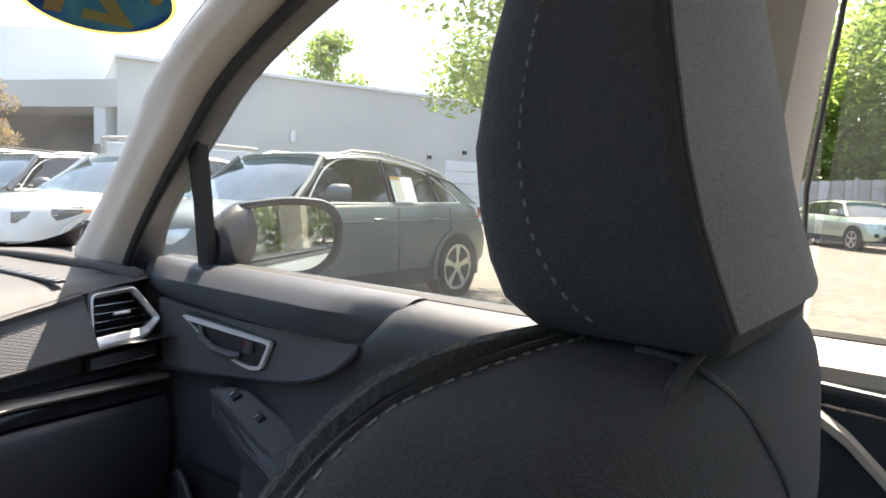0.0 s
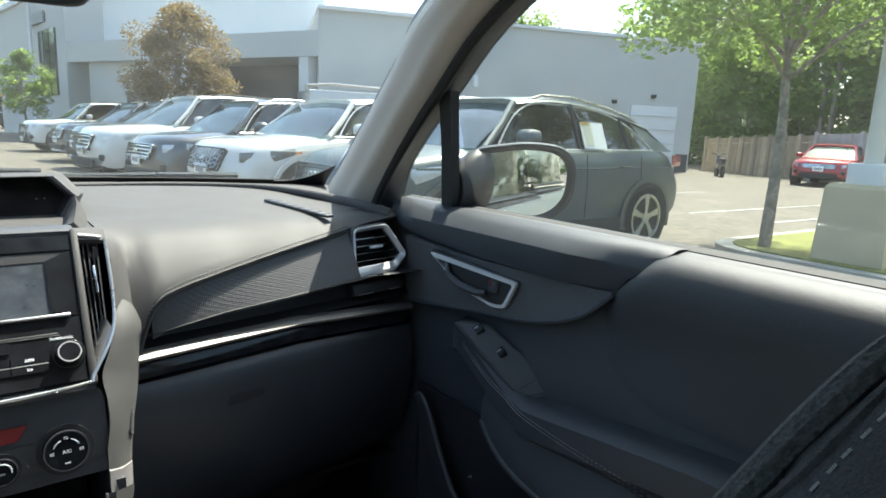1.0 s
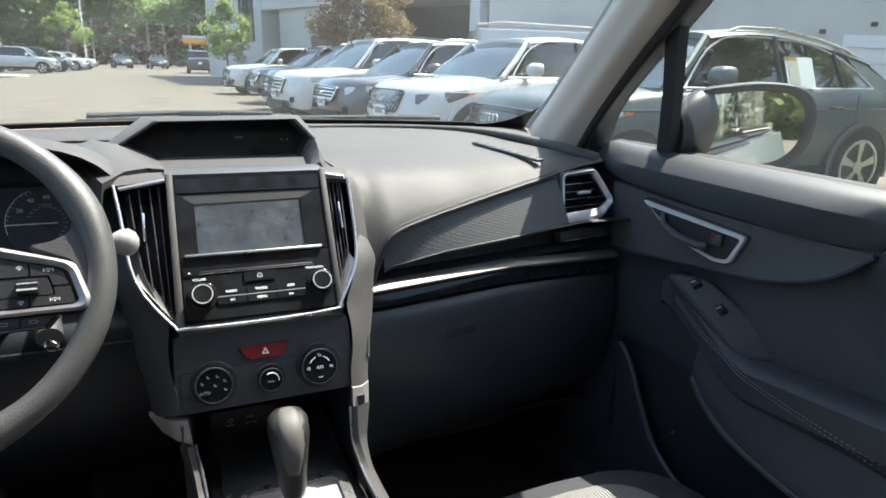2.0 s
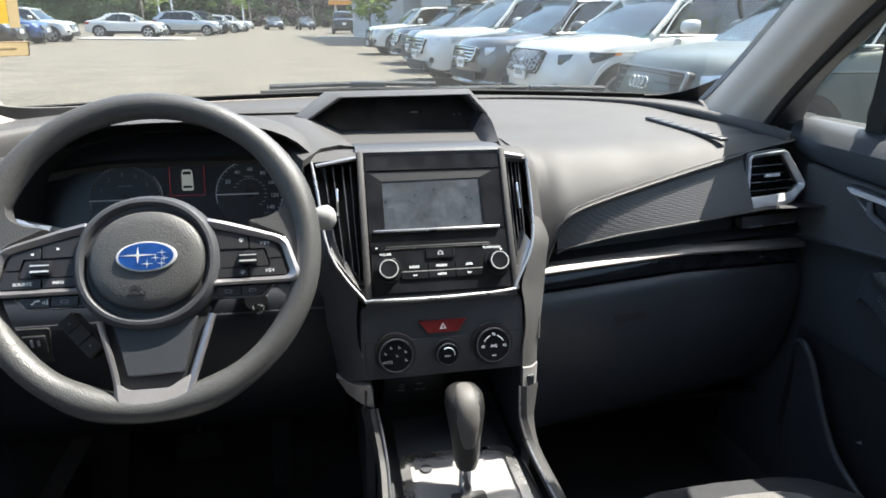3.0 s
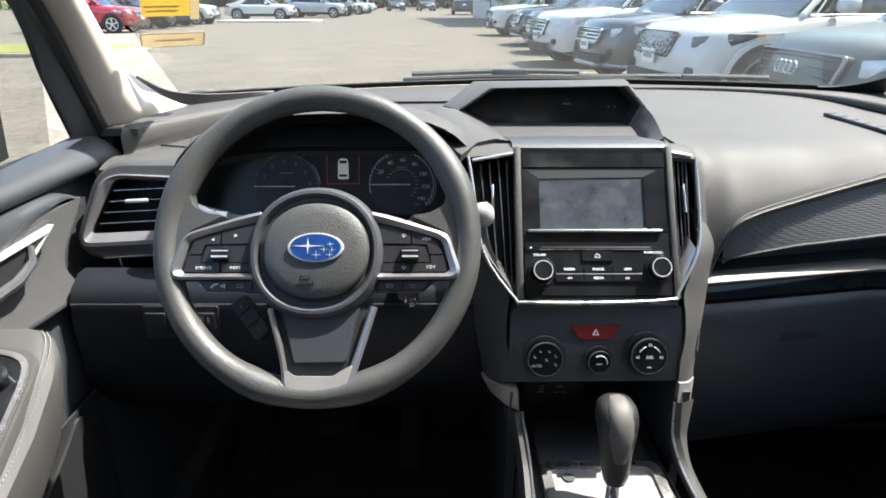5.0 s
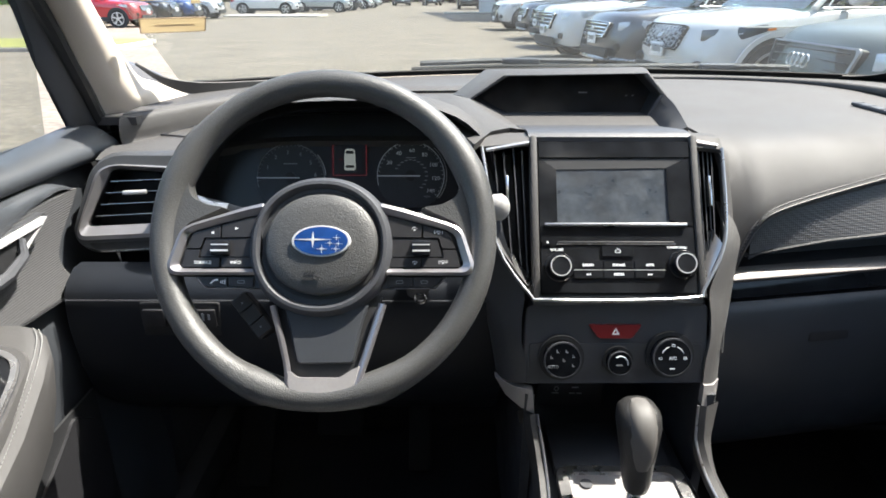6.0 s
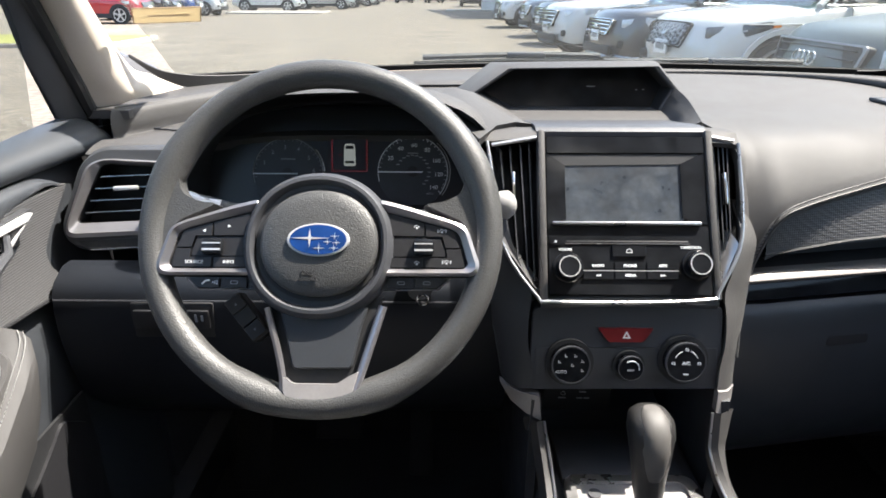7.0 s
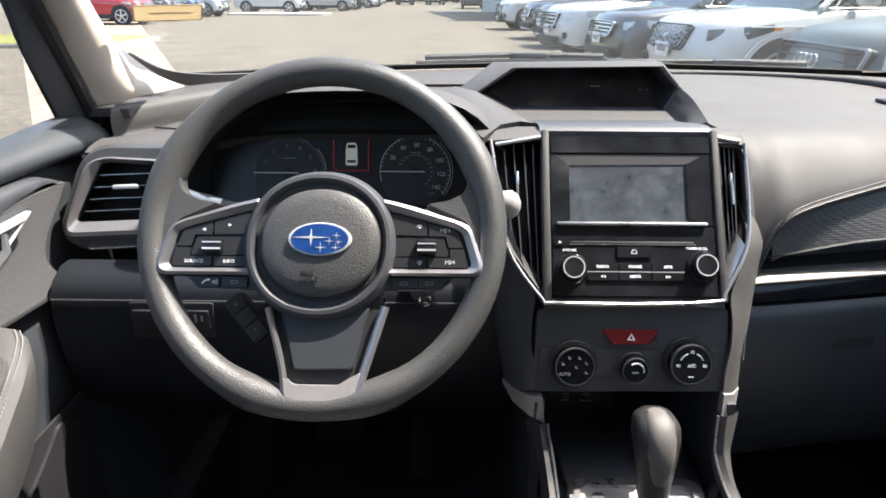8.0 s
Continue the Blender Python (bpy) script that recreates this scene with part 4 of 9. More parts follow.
for sx in (1, -1):
    flip = lambda p: Vector((p[0] if sx > 0 else -p[0] - 0.006, p[1], p[2]))
    ins, outs = smooth_line([flip(p) for p in CHEEK_IN], 3), smooth_line([flip(p) for p in CHEEK_OUT], 3)
    rows = [smooth_line([a, a.lerp(b, 0.5) + Vector((0, -0.006, 0.0)), b, b + Vector((sx * 0.004, 0.02, 0))], 3) for a, b in zip(ins, outs)]
    # the left cheek's shade is put into a darker material
    part("stack_cheek", slab(rows, (0, 0.006, 0)), CHEEK if sx > 0 else PLASTIC, stack, "charcoal leather-look cheek" if sx > 0 else "")
    if sx > 0:
        bm = bmesh.new()
        for off in (0.0025, 0.0055):
            for p, q in zip(outs[2:], outs[3:]):
                for k in (0.25, 0.75):
                    d = (q - p).normalized()
                    box((0, 0, 0), (0.0026, 0.0007, 0.0007), 0, axes(p.lerp(q, k) + Vector((-off, -0.0035 - off * 0.4, 0)), d, (1, 0, 0), d.cross(Vector((1, 0, 0))).normalized()), bm)
        part("cheek_stitching", bm, THREAD, stack, kind="stuff")
    lo_in, lo_out = flip((0.110, 0.757, 0.762) if sx > 0 else (0.097, 0.757, 0.748)), flip((0.140, 0.784, 0.744) if sx > 0 else (0.133, 0.786, 0.758))
    up_in, up_out = flip((0.110, 0.760, 0.790) if sx > 0 else (0.101, 0.760, 0.782)), flip((0.141, 0.788, 0.781) if sx > 0 else (0.147, 0.790, 0.783))
    part("silver_clip", slab([[up_in + Vector((0, -0.002, 0)), up_in.lerp(up_out, 0.5) + Vector((0, -0.008, 0)), up_out + Vector((0, -0.002, 0))], [lo_in + Vector((0, -0.002, 0)), lo_in.lerp(lo_out, 0.5) + Vector((0, -0.008, 0)), lo_out + Vector((0, -0.002, 0))]], (0, 0.012, 0)), PLATE_SILVER, stack, "satin silver clip")
part("usb_alcove", slab([[(x, 0.775, 0.782), (x, 0.90, 0.765), (x, 0.92, 0.68)] for x in (-0.10, 0, 0.10)], (0, 0.01, 0.0)), BLACK, stack)
socket = part("socket_panel", box((-0.03, 0.890, 0.690), (0.10, 0.010, 0.05), 0.003), BLACK, stack, "black socket panel in the alcove")
part("socket_ring", tube([(-0.0505 + 0.0033 * math.cos(a), 0.884, 0.697 + 0.0033 * math.sin(a)) for a in [2 * math.pi * k / 12 for k in range(12)]], 0.0006, 5, closed=True), GREY_INK, socket)
for bx, bz, w in ((-0.0515, 0.689, 0.011), (-0.0260, 0.6885, 0.008), (-0.0155, 0.6885, 0.008), (-0.022, 0.699, 0.010)):
    part("socket_mark", box((bx, 0.8845, bz), (w, 0.001, 0.0014)), GREY_INK, socket)

# ---- console between the seats ----
console = thing("centre_console", (0.01, 0.4, 0.3), "black centre console with silver shift surround", "centre console")
part("console_body", loft([[(x, y, z) for x, z in ((-0.105 - w, 0.30), (-0.10 - w, t - 0.03), (-0.085 - w, t - 0.005), (0.105 + w, t - 0.005), (0.12 + w, t - 0.03), (0.125 + w, 0.30))] for y, t, w in ((1.2, 0.66, 0.0), (0.80, 0.655, 0.0), (0.6, 0.65, 0.01), (0.3, 0.645, 0.015), (-0.1, 0.64, 0.015), (-0.25, 0.64, 0.015))]), PLASTIC, console)
part("front_tray", box((0.008, 0.80, 0.655), (0.16, 0.10, 0.012), 0.004), PLASTIC_GREY, console)
for sx, pts in ((1, [(0.110, 0.755, 0.762), (0.110, 0.750, 0.735), (0.111, 0.742, 0.71), (0.118, 0.71, 0.682), (0.126, 0.62, 0.668), (0.13, 0.45, 0.66), (0.13, 0.2, 0.655)]), (-1, [(-0.106, 0.755, 0.748), (-0.104, 0.748, 0.733), (-0.100, 0.735, 0.712), (-0.097, 0.705, 0.686), (-0.1, 0.62, 0.668), (-0.105, 0.45, 0.66), (-0.105, 0.2, 0.655)])):
    line = smooth_line(pts, 5)
    part("console_rail", slab([[p + Vector((-sx * 0.006, -0.002, 0.002)), p + Vector((sx * 0.004, -0.006, 0.003)), p + Vector((sx * (0.012 + 0.016 * max(0, 1 - i / 14)) * (1.0 if sx > 0 else 0.45), 0.014 * max(0, 1 - i / 14), -0.004)), p + Vector((sx * (0.014 + 0.018 * max(0, 1 - i / 14)) * (1.0 if sx > 0 else 0.45), 0.03, -0.016))] for i, p in enumerate(line)], (0, 0.006, -0.012)), DASH, console, "charcoal console rail")
    # silver edge line as a tube, which also stands for the rail's highlight
    part("rail_highlight", tube([p + Vector((-sx * 0.006, -0.004, 0.003)) for p in line], 0.0018, 6), SILVER, console)
part("side_wall_right", slab([[(0.116, y, 0.775 - k), (0.118, y, 0.45)] for y, k in ((0.76, 0.0), (0.80, 0.0), (0.95, 0.0), (1.2, 0.0))], (0.012, 0, 0)), PLASTIC, console)
part("side_wall_left", slab([[(-0.104, y, 0.775), (-0.106, y, 0.45)] for y in (0.76, 0.80, 0.95, 1.2)], (-0.012, 0, 0)), PLASTIC, console)
plate_o, plate_i = rounded(rect(-0.072, 0.46, 0.094, 0.752), 0.02, 5), rounded(rect(-0.058, 0.475, 0.080, 0.740), 0.014, 5)
zi = Matrix.Translation((0, 0, 0.655))
part("shift_surround", frame_plate(plate_o, plate_i, 0.0, 0.012, zi), SILVER, console, "bright silver shift surround")
part("shift_plate", plate(plate_i, 0.0, 0.007, zi), PLATE_SILVER, console, "silver shift gate plate")
part("gate_slot", plate(rounded([(-0.012, 0.50), (0.022, 0.50), (0.022, 0.60), (0.035, 0.60), (0.035, 0.668), (-0.012, 0.668)], 0.006), 0.006, 0.009, zi), BLACK, console)
part("gate_window", plate(rounded(rect(-0.045, 0.50, -0.022, 0.645), 0.005), 0.006, 0.009, zi), GLOSS, console)
part("shift_lock", plate(disc((-0.036, 0.722), 0.008, 16), 0.006, 0.010, zi), PLASTIC_GREY, console)
KNOB = material("knob_leather", (0.020, 0.0195, 0.019), 0.42, grain=0.15, grain_scale=500, bump=0.4, bump_scale=700)
lever = part("gear_lever", tube([(0.010, 0.672, 0.66), (0.010, 0.678, 0.70), (0.010, 0.684, 0.73)], 0.010, 10), CHROME, console, "gear lever with dark leather knob")
rings = []
for y, z, a, b in ((0.680, 0.700, 0.014, 0.016), (0.681, 0.712, 0.017, 0.019), (0.686, 0.735, 0.019, 0.022), (0.692, 0.760, 0.023, 0.026), (0.698, 0.780, 0.026, 0.028), (0.702, 0.793, 0.025, 0.026), (0.704, 0.800, 0.019, 0.019), (0.705, 0.803, 0.010, 0.010)):
    rings.append([(0.011 + a * math.copysign(abs(math.cos(q)) ** 0.8, math.cos(q)), y + b * math.copysign(abs(math.sin(q)) ** 0.8, math.sin(q)), z) for q in [2 * math.pi * k / 18 for k in range(18)]])
part("knob", loft(rings), KNOB, lever, "dark grey gear knob")
rings = []
for y, z, a, b in ((0.672, 0.736, 0.0085, 0.009), (0.675, 0.752, 0.0125, 0.016), (0.681, 0.772, 0.0165, 0.0200), (0.688, 0.789, 0.0170, 0.0205), (0.695, 0.800, 0.0150, 0.0175), (0.701, 0.8055, 0.010, 0.011), (0.703, 0.8062, 0.004, 0.004)):
    rings.append([(0.011 + a * math.copysign(abs(math.cos(q)) ** 0.8, math.cos(q)), y + b * math.copysign(abs(math.sin(q)) ** 0.8, math.sin(q)), z) for q in [2 * math.pi * k / 18 for k in range(18)]])
part("knob_cap", loft(rings), material("satin_grey_cap", (0.085, 0.080, 0.075), 0.6, 0.0, stain=0.06), lever, "paler satin cap on the knob")

# ---- instrument cluster ----
cluster = thing("instrument_cluster", (-0.36, 0.98, 0.95), "instrument cluster with two round gauges under a hood", "instrument cluster")
ARCH = [(-0.575, 0.965), (-0.572, 1.01), (-0.553, 1.052), (-0.512, 1.086), (-0.45, 1.103), (-0.36, 1.109), (-0.28, 1.106), (-0.22, 1.09), (-0.185, 1.058), (-0.17, 1.01), (-0.17, 0.965)]
arch = [(p.x, p.y) for p in smooth_line([(x, z, 0) for x, z in ARCH], 3)]


def arch_ring(y, k, dz=0.0):
    return [(-0.367 + (x + 0.367) * k, y, 0.965 + (z - 0.965) * k + dz) for x, z in arch]


part("cluster_hood", loft([arch_ring(1.20, 0.98, -0.03), arch_ring(1.08, 1.06, -0.008), arch_ring(0.96, 1.125, 0.0), arch_ring(0.905, 1.12, 0.0), arch_ring(0.899, 1.108, 0.0)], False, False), DASH, cluster)
part("hood_inner", loft([arch_ring(0.8995, 1.107, 0.0), arch_ring(0.905, 1.085, 0.0), arch_ring(0.97, 1.03, -0.004), arch_ring(1.02, 0.93, -0.004)], False, False), BLACK, cluster, "matt black inside of the hood")
part("cluster_cowl", loft([arch_ring(0.915, 1.0, -0.004), arch_ring(0.99, 0.95, -0.006)], False, False), BLACK, cluster)
CM = lean((0, 0.985, 1.005), 18)
GAUGE_BLACK = material("gauge_black", (0.010, 0.012, 0.018), 0.32, stain=0.3, stain_scale=18)
DIAL_FACE = material("dial_face", (0.030, 0.034, 0.042), 0.45, grain=0.1, stain=0.15, stain_scale=30)
part("gauge_board", plate(rounded([(-0.575, -0.05), (-0.165, -0.05), (-0.175, 0.05), (-0.24, 0.095), (-0.36, 0.105), (-0.48, 0.095), (-0.56, 0.05)], 0.02), -0.02, -0.010, CM), GAUGE_BLACK, cluster)
# two thin grey tubes stand in for highlights along the hood
for lift, x1 in ((0.0, -0.27), (0.0055, -0.30)):
    part("hood_lip_line", tube(smooth_line([CM @ Vector((x, y + lift, 0.030)) for x, y in ((-0.515 + lift * 6, 0.068), (-0.485, 0.083), (-0.4487, 0.0915), (-0.395, 0.0968), (-0.3415, 0.0992), (x1, 0.0975))], 4), 0.0006, 5), PLASTIC_GREY, cluster)
part("column_cover", loft([[(-0.353 + a * math.cos(q), y, z + b * math.sin(q)) for q in [2 * math.pi * k / 20 for k in range(20)]] for y, z, a, b in ((1.0, 0.87, 0.07, 0.055), (0.9, 0.90, 0.07, 0.055), (0.82, 0.945, 0.06, 0.05), (0.79, 0.965, 0.05, 0.045))]), PLASTIC, cluster)
for gx, gy, top, nums, a0, step in ((-0.4497, -0.0062, "tachometer", ["0", "1", "2", "3", "4", "5", "6"], 186, 30), (-0.2705, -0.0032, "speedometer", ["0", "20", "40", "60", "80", "100", "120", "140"], 180, 31)):
    fast = len(nums) == 8
    ink = WHITE_INK if fast else GREY_INK
    g = part(top, plate(disc((gx, gy), 0.0512, 48), -0.010, -0.007, CM), DIAL_FACE, cluster, "round dark gauge with pale numerals")
    arc = lambda r, d0, d1, z: [CM @ Vector((gx + r * math.cos(radians(d0 + (d1 - d0) * k / 24)), gy + r * math.sin(radians(d0 + (d1 - d0) * k / 24)), z)) for k in range(25)]
    part("gauge_ring", tube(arc(0.0500, 196, -40 if fast else 0, -0.0064), 0.0005, 5), ink, g)
    part("gauge_bezel", tube(arc(0.0535, 50, -38, -0.005) if fast else arc(0.0530, 40, 4, -0.005), 0.0007, 5), SILVER, g, "thin silver crescent")
    for k, s in enumerate(nums):
        a = radians(a0 - step * k)
        if k:
            words("numeral", s, 0.0085, CM @ pose(gx + 0.0372 * math.cos(a), gy + 0.0372 * math.sin(a), -0.0066), ink, g, 0.0)
        for j in range(4):
            if k == len(nums) - 1 and j:
                continue
            b = math.degrees(a) - step * j / 4
            part("tick", box((0.0475, 0, -0.0066), (0.0042 if j == 0 else 0.0024, 0.0007, 0.0003), 0, CM @ pose(gx, gy, 0, 0, 0, b)), ink, g)
        if fast and k:
            for j in range(2):
                b = radians(a0 - step * (k - 0.15 + 0.5 * j))
                part("small_mark", box((gx + 0.0235 * math.cos(b), gy + 0.0235 * math.sin(b), -0.0066), (0.0048, 0.0014, 0.0003), 0, CM), GREY_INK, g)
    if fast:
        words("print", "MPH", 0.0048, CM @ pose(gx + 0.024, gy - 0.0315, -0.0066), GREY_INK, g)
        part("print", box((gx, gy + 0.0265, -0.0066), (0.015, 0.0014, 0.0003), 0, CM), GREY_INK, g)
    else:
        part("print", box((gx, gy + 0.0205, -0.0066), (0.021, 0.0014, 0.0003), 0, CM), GREY_INK, g)
    part("needle", box((gx - 0.0180, gy - 0.0005, -0.0035), (0.064, 0.0017, 0.001), 0, CM), WHITE_INK, g)
    part("needle_hub", plate(disc((gx, gy), 0.008, 20), -0.008, -0.0040, CM), BLACK, g)
info = part("info_display", plate(rect(-0.3868, -0.003, -0.3362, 0.0443), -0.010, -0.007, CM), GAUGE_BLACK, cluster, "small display showing a car from above")
RED_GLOW = emitter("red_display_frame", (0.45, 0.03, 0.05), 0.05)
part("display_border", frame_plate(rect(-0.3868, -0.003, -0.3362, 0.0443), rect(-0.3858, -0.002, -0.3372, 0.0433), -0.007, -0.0064, CM), RED_GLOW, info)
PALE_GLOW = emitter("pale_display_symbol", (0.40, 0.44, 0.42), 0.10)
part("car_symbol", plate(rounded([(-0.3695, 0.0045), (-0.3525, 0.0045), (-0.3530, 0.030), (-0.3545, 0.0365), (-0.3675, 0.0365), (-0.3690, 0.030)], 0.003, 3), -0.007, -0.0062, CM), PALE_GLOW, info)
for y0, y1, w in ((0.0085, 0.0120, 0.0065), (0.0290, 0.0335, 0.0060)):
    part("symbol_window", plate(rounded([(-0.361 - w, y0), (-0.361 + w, y0), (-0.361 + w * 0.9, y1), (-0.361 - w * 0.9, y1)], 0.001), -0.0062, -0.0058, CM), BLACK, info)
part("symbol_mark", box((-0.3745, 0.0205, -0.0062), (0.0060, 0.0010, 0.0004), 0, CM @ Matrix.Identity(4)), RED_GLOW, info)

# ---- steering wheel ----
wheel = thing("steering_wheel", (-0.353, 0.734, 0.95), "dark textured steering wheel with silver-edged spokes", "steering wheel")
WM = lean((-0.353, 0.734, 1.004), 30.7)
rings = []
for k in range(73):
    a = 2 * math.pi * k / 72
    # thumb swells near the upper spokes
    sw_ = 0.0152 + 0.0022 * math.exp(-((math.degrees(a) % 180 - (25 if a < math.pi else 155)) / 14) ** 2) * (1 if math.sin(a) > 0 else 0) + 0.0022 * math.exp(-((math.degrees(a) - 155) / 14) ** 2)
    sw_ += 0.0028 * (math.exp(-((math.degrees(a) - 249) / 10) ** 2) + math.exp(-((math.degrees(a) - 291) / 10) ** 2))
    rings.append([WM @ Vector(((0.176 + sw_ * math.cos(q)) * math.cos(a), (0.176 + sw_ * math.cos(q)) * math.sin(a), sw_ * 1.08 * math.sin(q))) for q in [2 * math.pi * j / 16 for j in range(16)]])
bm = loft(rings, True, False)
bmesh.ops.remove_doubles(bm, verts=bm.verts, dist=1e-6)
part("rim", bm, LEATHER, wheel, "textured dark grey rim")
hub_at = lambda c, rx, ry, k, z, n=56: [WM @ Vector((c[0] + rx * k * math.copysign(abs(math.cos(q)) ** 0.95, math.cos(q)), c[1] + ry * k * math.copysign(abs(math.sin(q)) ** 0.93, math.sin(q)), z)) for q in [2 * math.pi * j / n for j in range(n)]]
shield = lambda k, z: hub_at((0.0, -0.0147), 0.0790, 0.0780, k, z)
cover = lambda k, z: hub_at((0.0022, -0.0138), 0.0600, 0.0548, k, z)
part("hub_ring", loft([shield(0.84, -0.03), shield(0.95, -0.016), shield(1.0, -0.002), shield(0.992, 0.008), shield(0.955, 0.0165), shield(0.91, 0.0208), shield(0.865, 0.0212), shield(0.835, 0.0185), shield(0.815, 0.0135)]), PLASTIC_GREY, wheel, "smooth charcoal ring round the airbag cover")
part("airbag_cover", loft([cover(1.0, 0.012), cover(1.0, 0.0198), cover(0.985, 0.0222), cover(0.94, 0.0240), cover(0.75, 0.0262), cover(0.45, 0.0280), cover(0.12, 0.0288)]), LEATHER, wheel, "grained round airbag cover")
part("cover_groove", loft([cover(1.075, 0.0125), cover(1.075, 0.0150), cover(1.0, 0.0150), cover(1.0, 0.0125)], True, False), BLACK, wheel)
EMX, EMY = 0.0033, -0.012
ell = lambda k: [(EMX + 0.0315 * k * math.cos(q), EMY + 0.0168 * k * math.sin(q)) for q in [2 * math.pi * j / 40 for j in range(40)]]
emb = part("emblem", plate(ell(1.0), 0.025, 0.0308, WM, 0.001), BRIGHT, wheel, "oval blue emblem in a chrome ring")
BLUE = material("emblem_blue", (0.012, 0.065, 0.27), 0.2, 0.3, coat=1.0, stain=0.25, stain_scale=60)
part("emblem_field", plate(ell(0.90), 0.0300, 0.0313, WM), BLUE, emb)
for ex, ey, rx, ry in ((-0.0085, 0.0015, 0.0200, 0.0092), (0.0010, -0.0085, 0.0062, 0.0052), (0.0095, -0.0022, 0.0050, 0.0040), (0.0160, -0.0085, 0.0050, 0.0044), (0.0185, -0.0030, 0.0046, 0.0036), (0.0165, 0.0035, 0.0050, 0.0036)):
    star = [(EMX + ex + (rx if j % 2 == 0 else rx * 0.10) * math.cos(math.pi * j / 4), EMY + ey + (ry if j % 2 == 0 else ry * 0.16) * math.sin(math.pi * j / 4)) for j in range(8)]
    part("emblem_star", plate(star, 0.0312, 0.0318, WM), BRIGHT, emb)
words("print", "SRS", 0.0085, WM @ pose(0.001, -0.0455, 0.0252), PLASTIC, wheel, 0.0002, 0.0006)
words("print", "AIRBAG", 0.0058, WM @ pose(0.001, -0.0525, 0.0247), PLASTIC, wheel, 0.0001, 0.0006)
part("print", frame_plate([(-0.0035, -0.0575), (0.0055, -0.0575), (0.001, -0.0635)], [(-0.0018, -0.0584), (0.0038, -0.0584), (0.001, -0.0620)], 0.0225, 0.0240, WM), PLASTIC, wheel)
SATIN = material("satin_grey_trim", (0.34, 0.325, 0.335), 0.34, 0.8, stain=0.08, stain_scale=20, rough_vary=0.08)
for sx in (1, -1):
    mir = lambda pts: [(sx * x, y) for x, y in pts]
    out = rounded(mir([(0.064, 0.0325), (0.0867, 0.0272), (0.1437, 0.0092), (0.1535, 0.0032), (0.1672, -0.0385), (0.1615, -0.0462), (0.064, -0.0462)]), [0.001, 0.012, 0.012, 0.008, 0.008, 0.008, 0.001], 4)
    inn = rounded(mir([(0.064, 0.0222), (0.0867, 0.0165), (0.1385, 0.0026), (0.1452, -0.0022), (0.1545, -0.0345), (0.1490, -0.0388), (0.064, -0.0388)]), [0.001, 0.012, 0.008, 0.005, 0.003, 0.003, 0.001], 4)
    mid = [tuple(Vector(a).lerp(Vector(b), 0.38)) for a, b in zip(out, inn)]
    sp = part("spoke", plate(out, -0.008, 0.0085, WM, 0.001), BLACK, wheel, "black spoke with satin edge and buttons")
    grip = rounded(mir(((0.178, -0.005), (0.172, 0.050), (0.158, 0.082), (0.146, 0.080), (0.151, 0.058), (0.147, 0.042), (0.128, 0.032), (0.104, 0.029), (0.150, 0.008), (0.160, -0.030))), 0.008, 4)
    part("thumb_grip", plate(grip, -0.012, 0.0085, WM, 0.006), LEATHER, wheel)
    ring = [[WM @ Vector((*p, z)) for p in o] for o, z in ((out, 0.004), (out, 0.0140), (mid, 0.0162), (inn, 0.0112), (inn, 0.004))]
    part("spoke_edge", loft(ring, True, False), SATIN, sp, "satin grey spoke edge")
    keys = {"seek": [(0.1395, 0.0), (0.1102, 0.0085), (0.1102, -0.0052), (0.1275, -0.0052), (0.1312, -0.0172), (0.1462, -0.0172)], "skip": [(0.1088, 0.0090), (0.072, 0.0182), (0.072, -0.0046), (0.1088, -0.0052)], "source": [(0.1468, -0.0187), (0.1316, -0.0187), (0.1330, -0.0276), (0.1095, -0.0276), (0.1095, -0.0376), (0.1508, -0.0376)], "info": [(0.1080, -0.0276), (0.072, -0.0276), (0.072, -0.0376), (0.1080, -0.0376)]}
    btn = {}
    for kn, pts in keys.items():
        btn[kn] = part("spoke_button", plate(rounded(mir(pts), 0.0012, 2), 0.008, 0.0122, WM, 0.0006), BUTTON, sp)
    well = part("roller_surround", plate(rounded(mir([(0.1262, -0.0066), (0.072, -0.0060), (0.072, -0.0262), (0.1318, -0.0262)]), 0.002, 2), 0.008, 0.0112, WM, 0.0005), BUTTON, sp)
    ro = part("roller", box((sx * 0.1085, -0.0168, 0.0135), (0.0205, 0.0170, 0.010), 0.003, WM), GLOSS, sp)
    for dy, w in ((-0.0035, 0.0019), (0.0030, 0.0012)):
        part("roller_line", box((sx * 0.1085, -0.0168 + dy, 0.0186), (0.0185, w, 0.0008), 0, WM), BRIGHT, ro)
    lo = rounded(mir([(0.062, -0.0475), (0.1345, -0.0478), (0.1290, -0.0535), (0.1240, -0.0598), (0.062, -0.0605)]), 0.003)
    lw = part("lower_switch", plate(lo, -0.004, 0.0085, WM, 0.001), PLASTIC, sp)
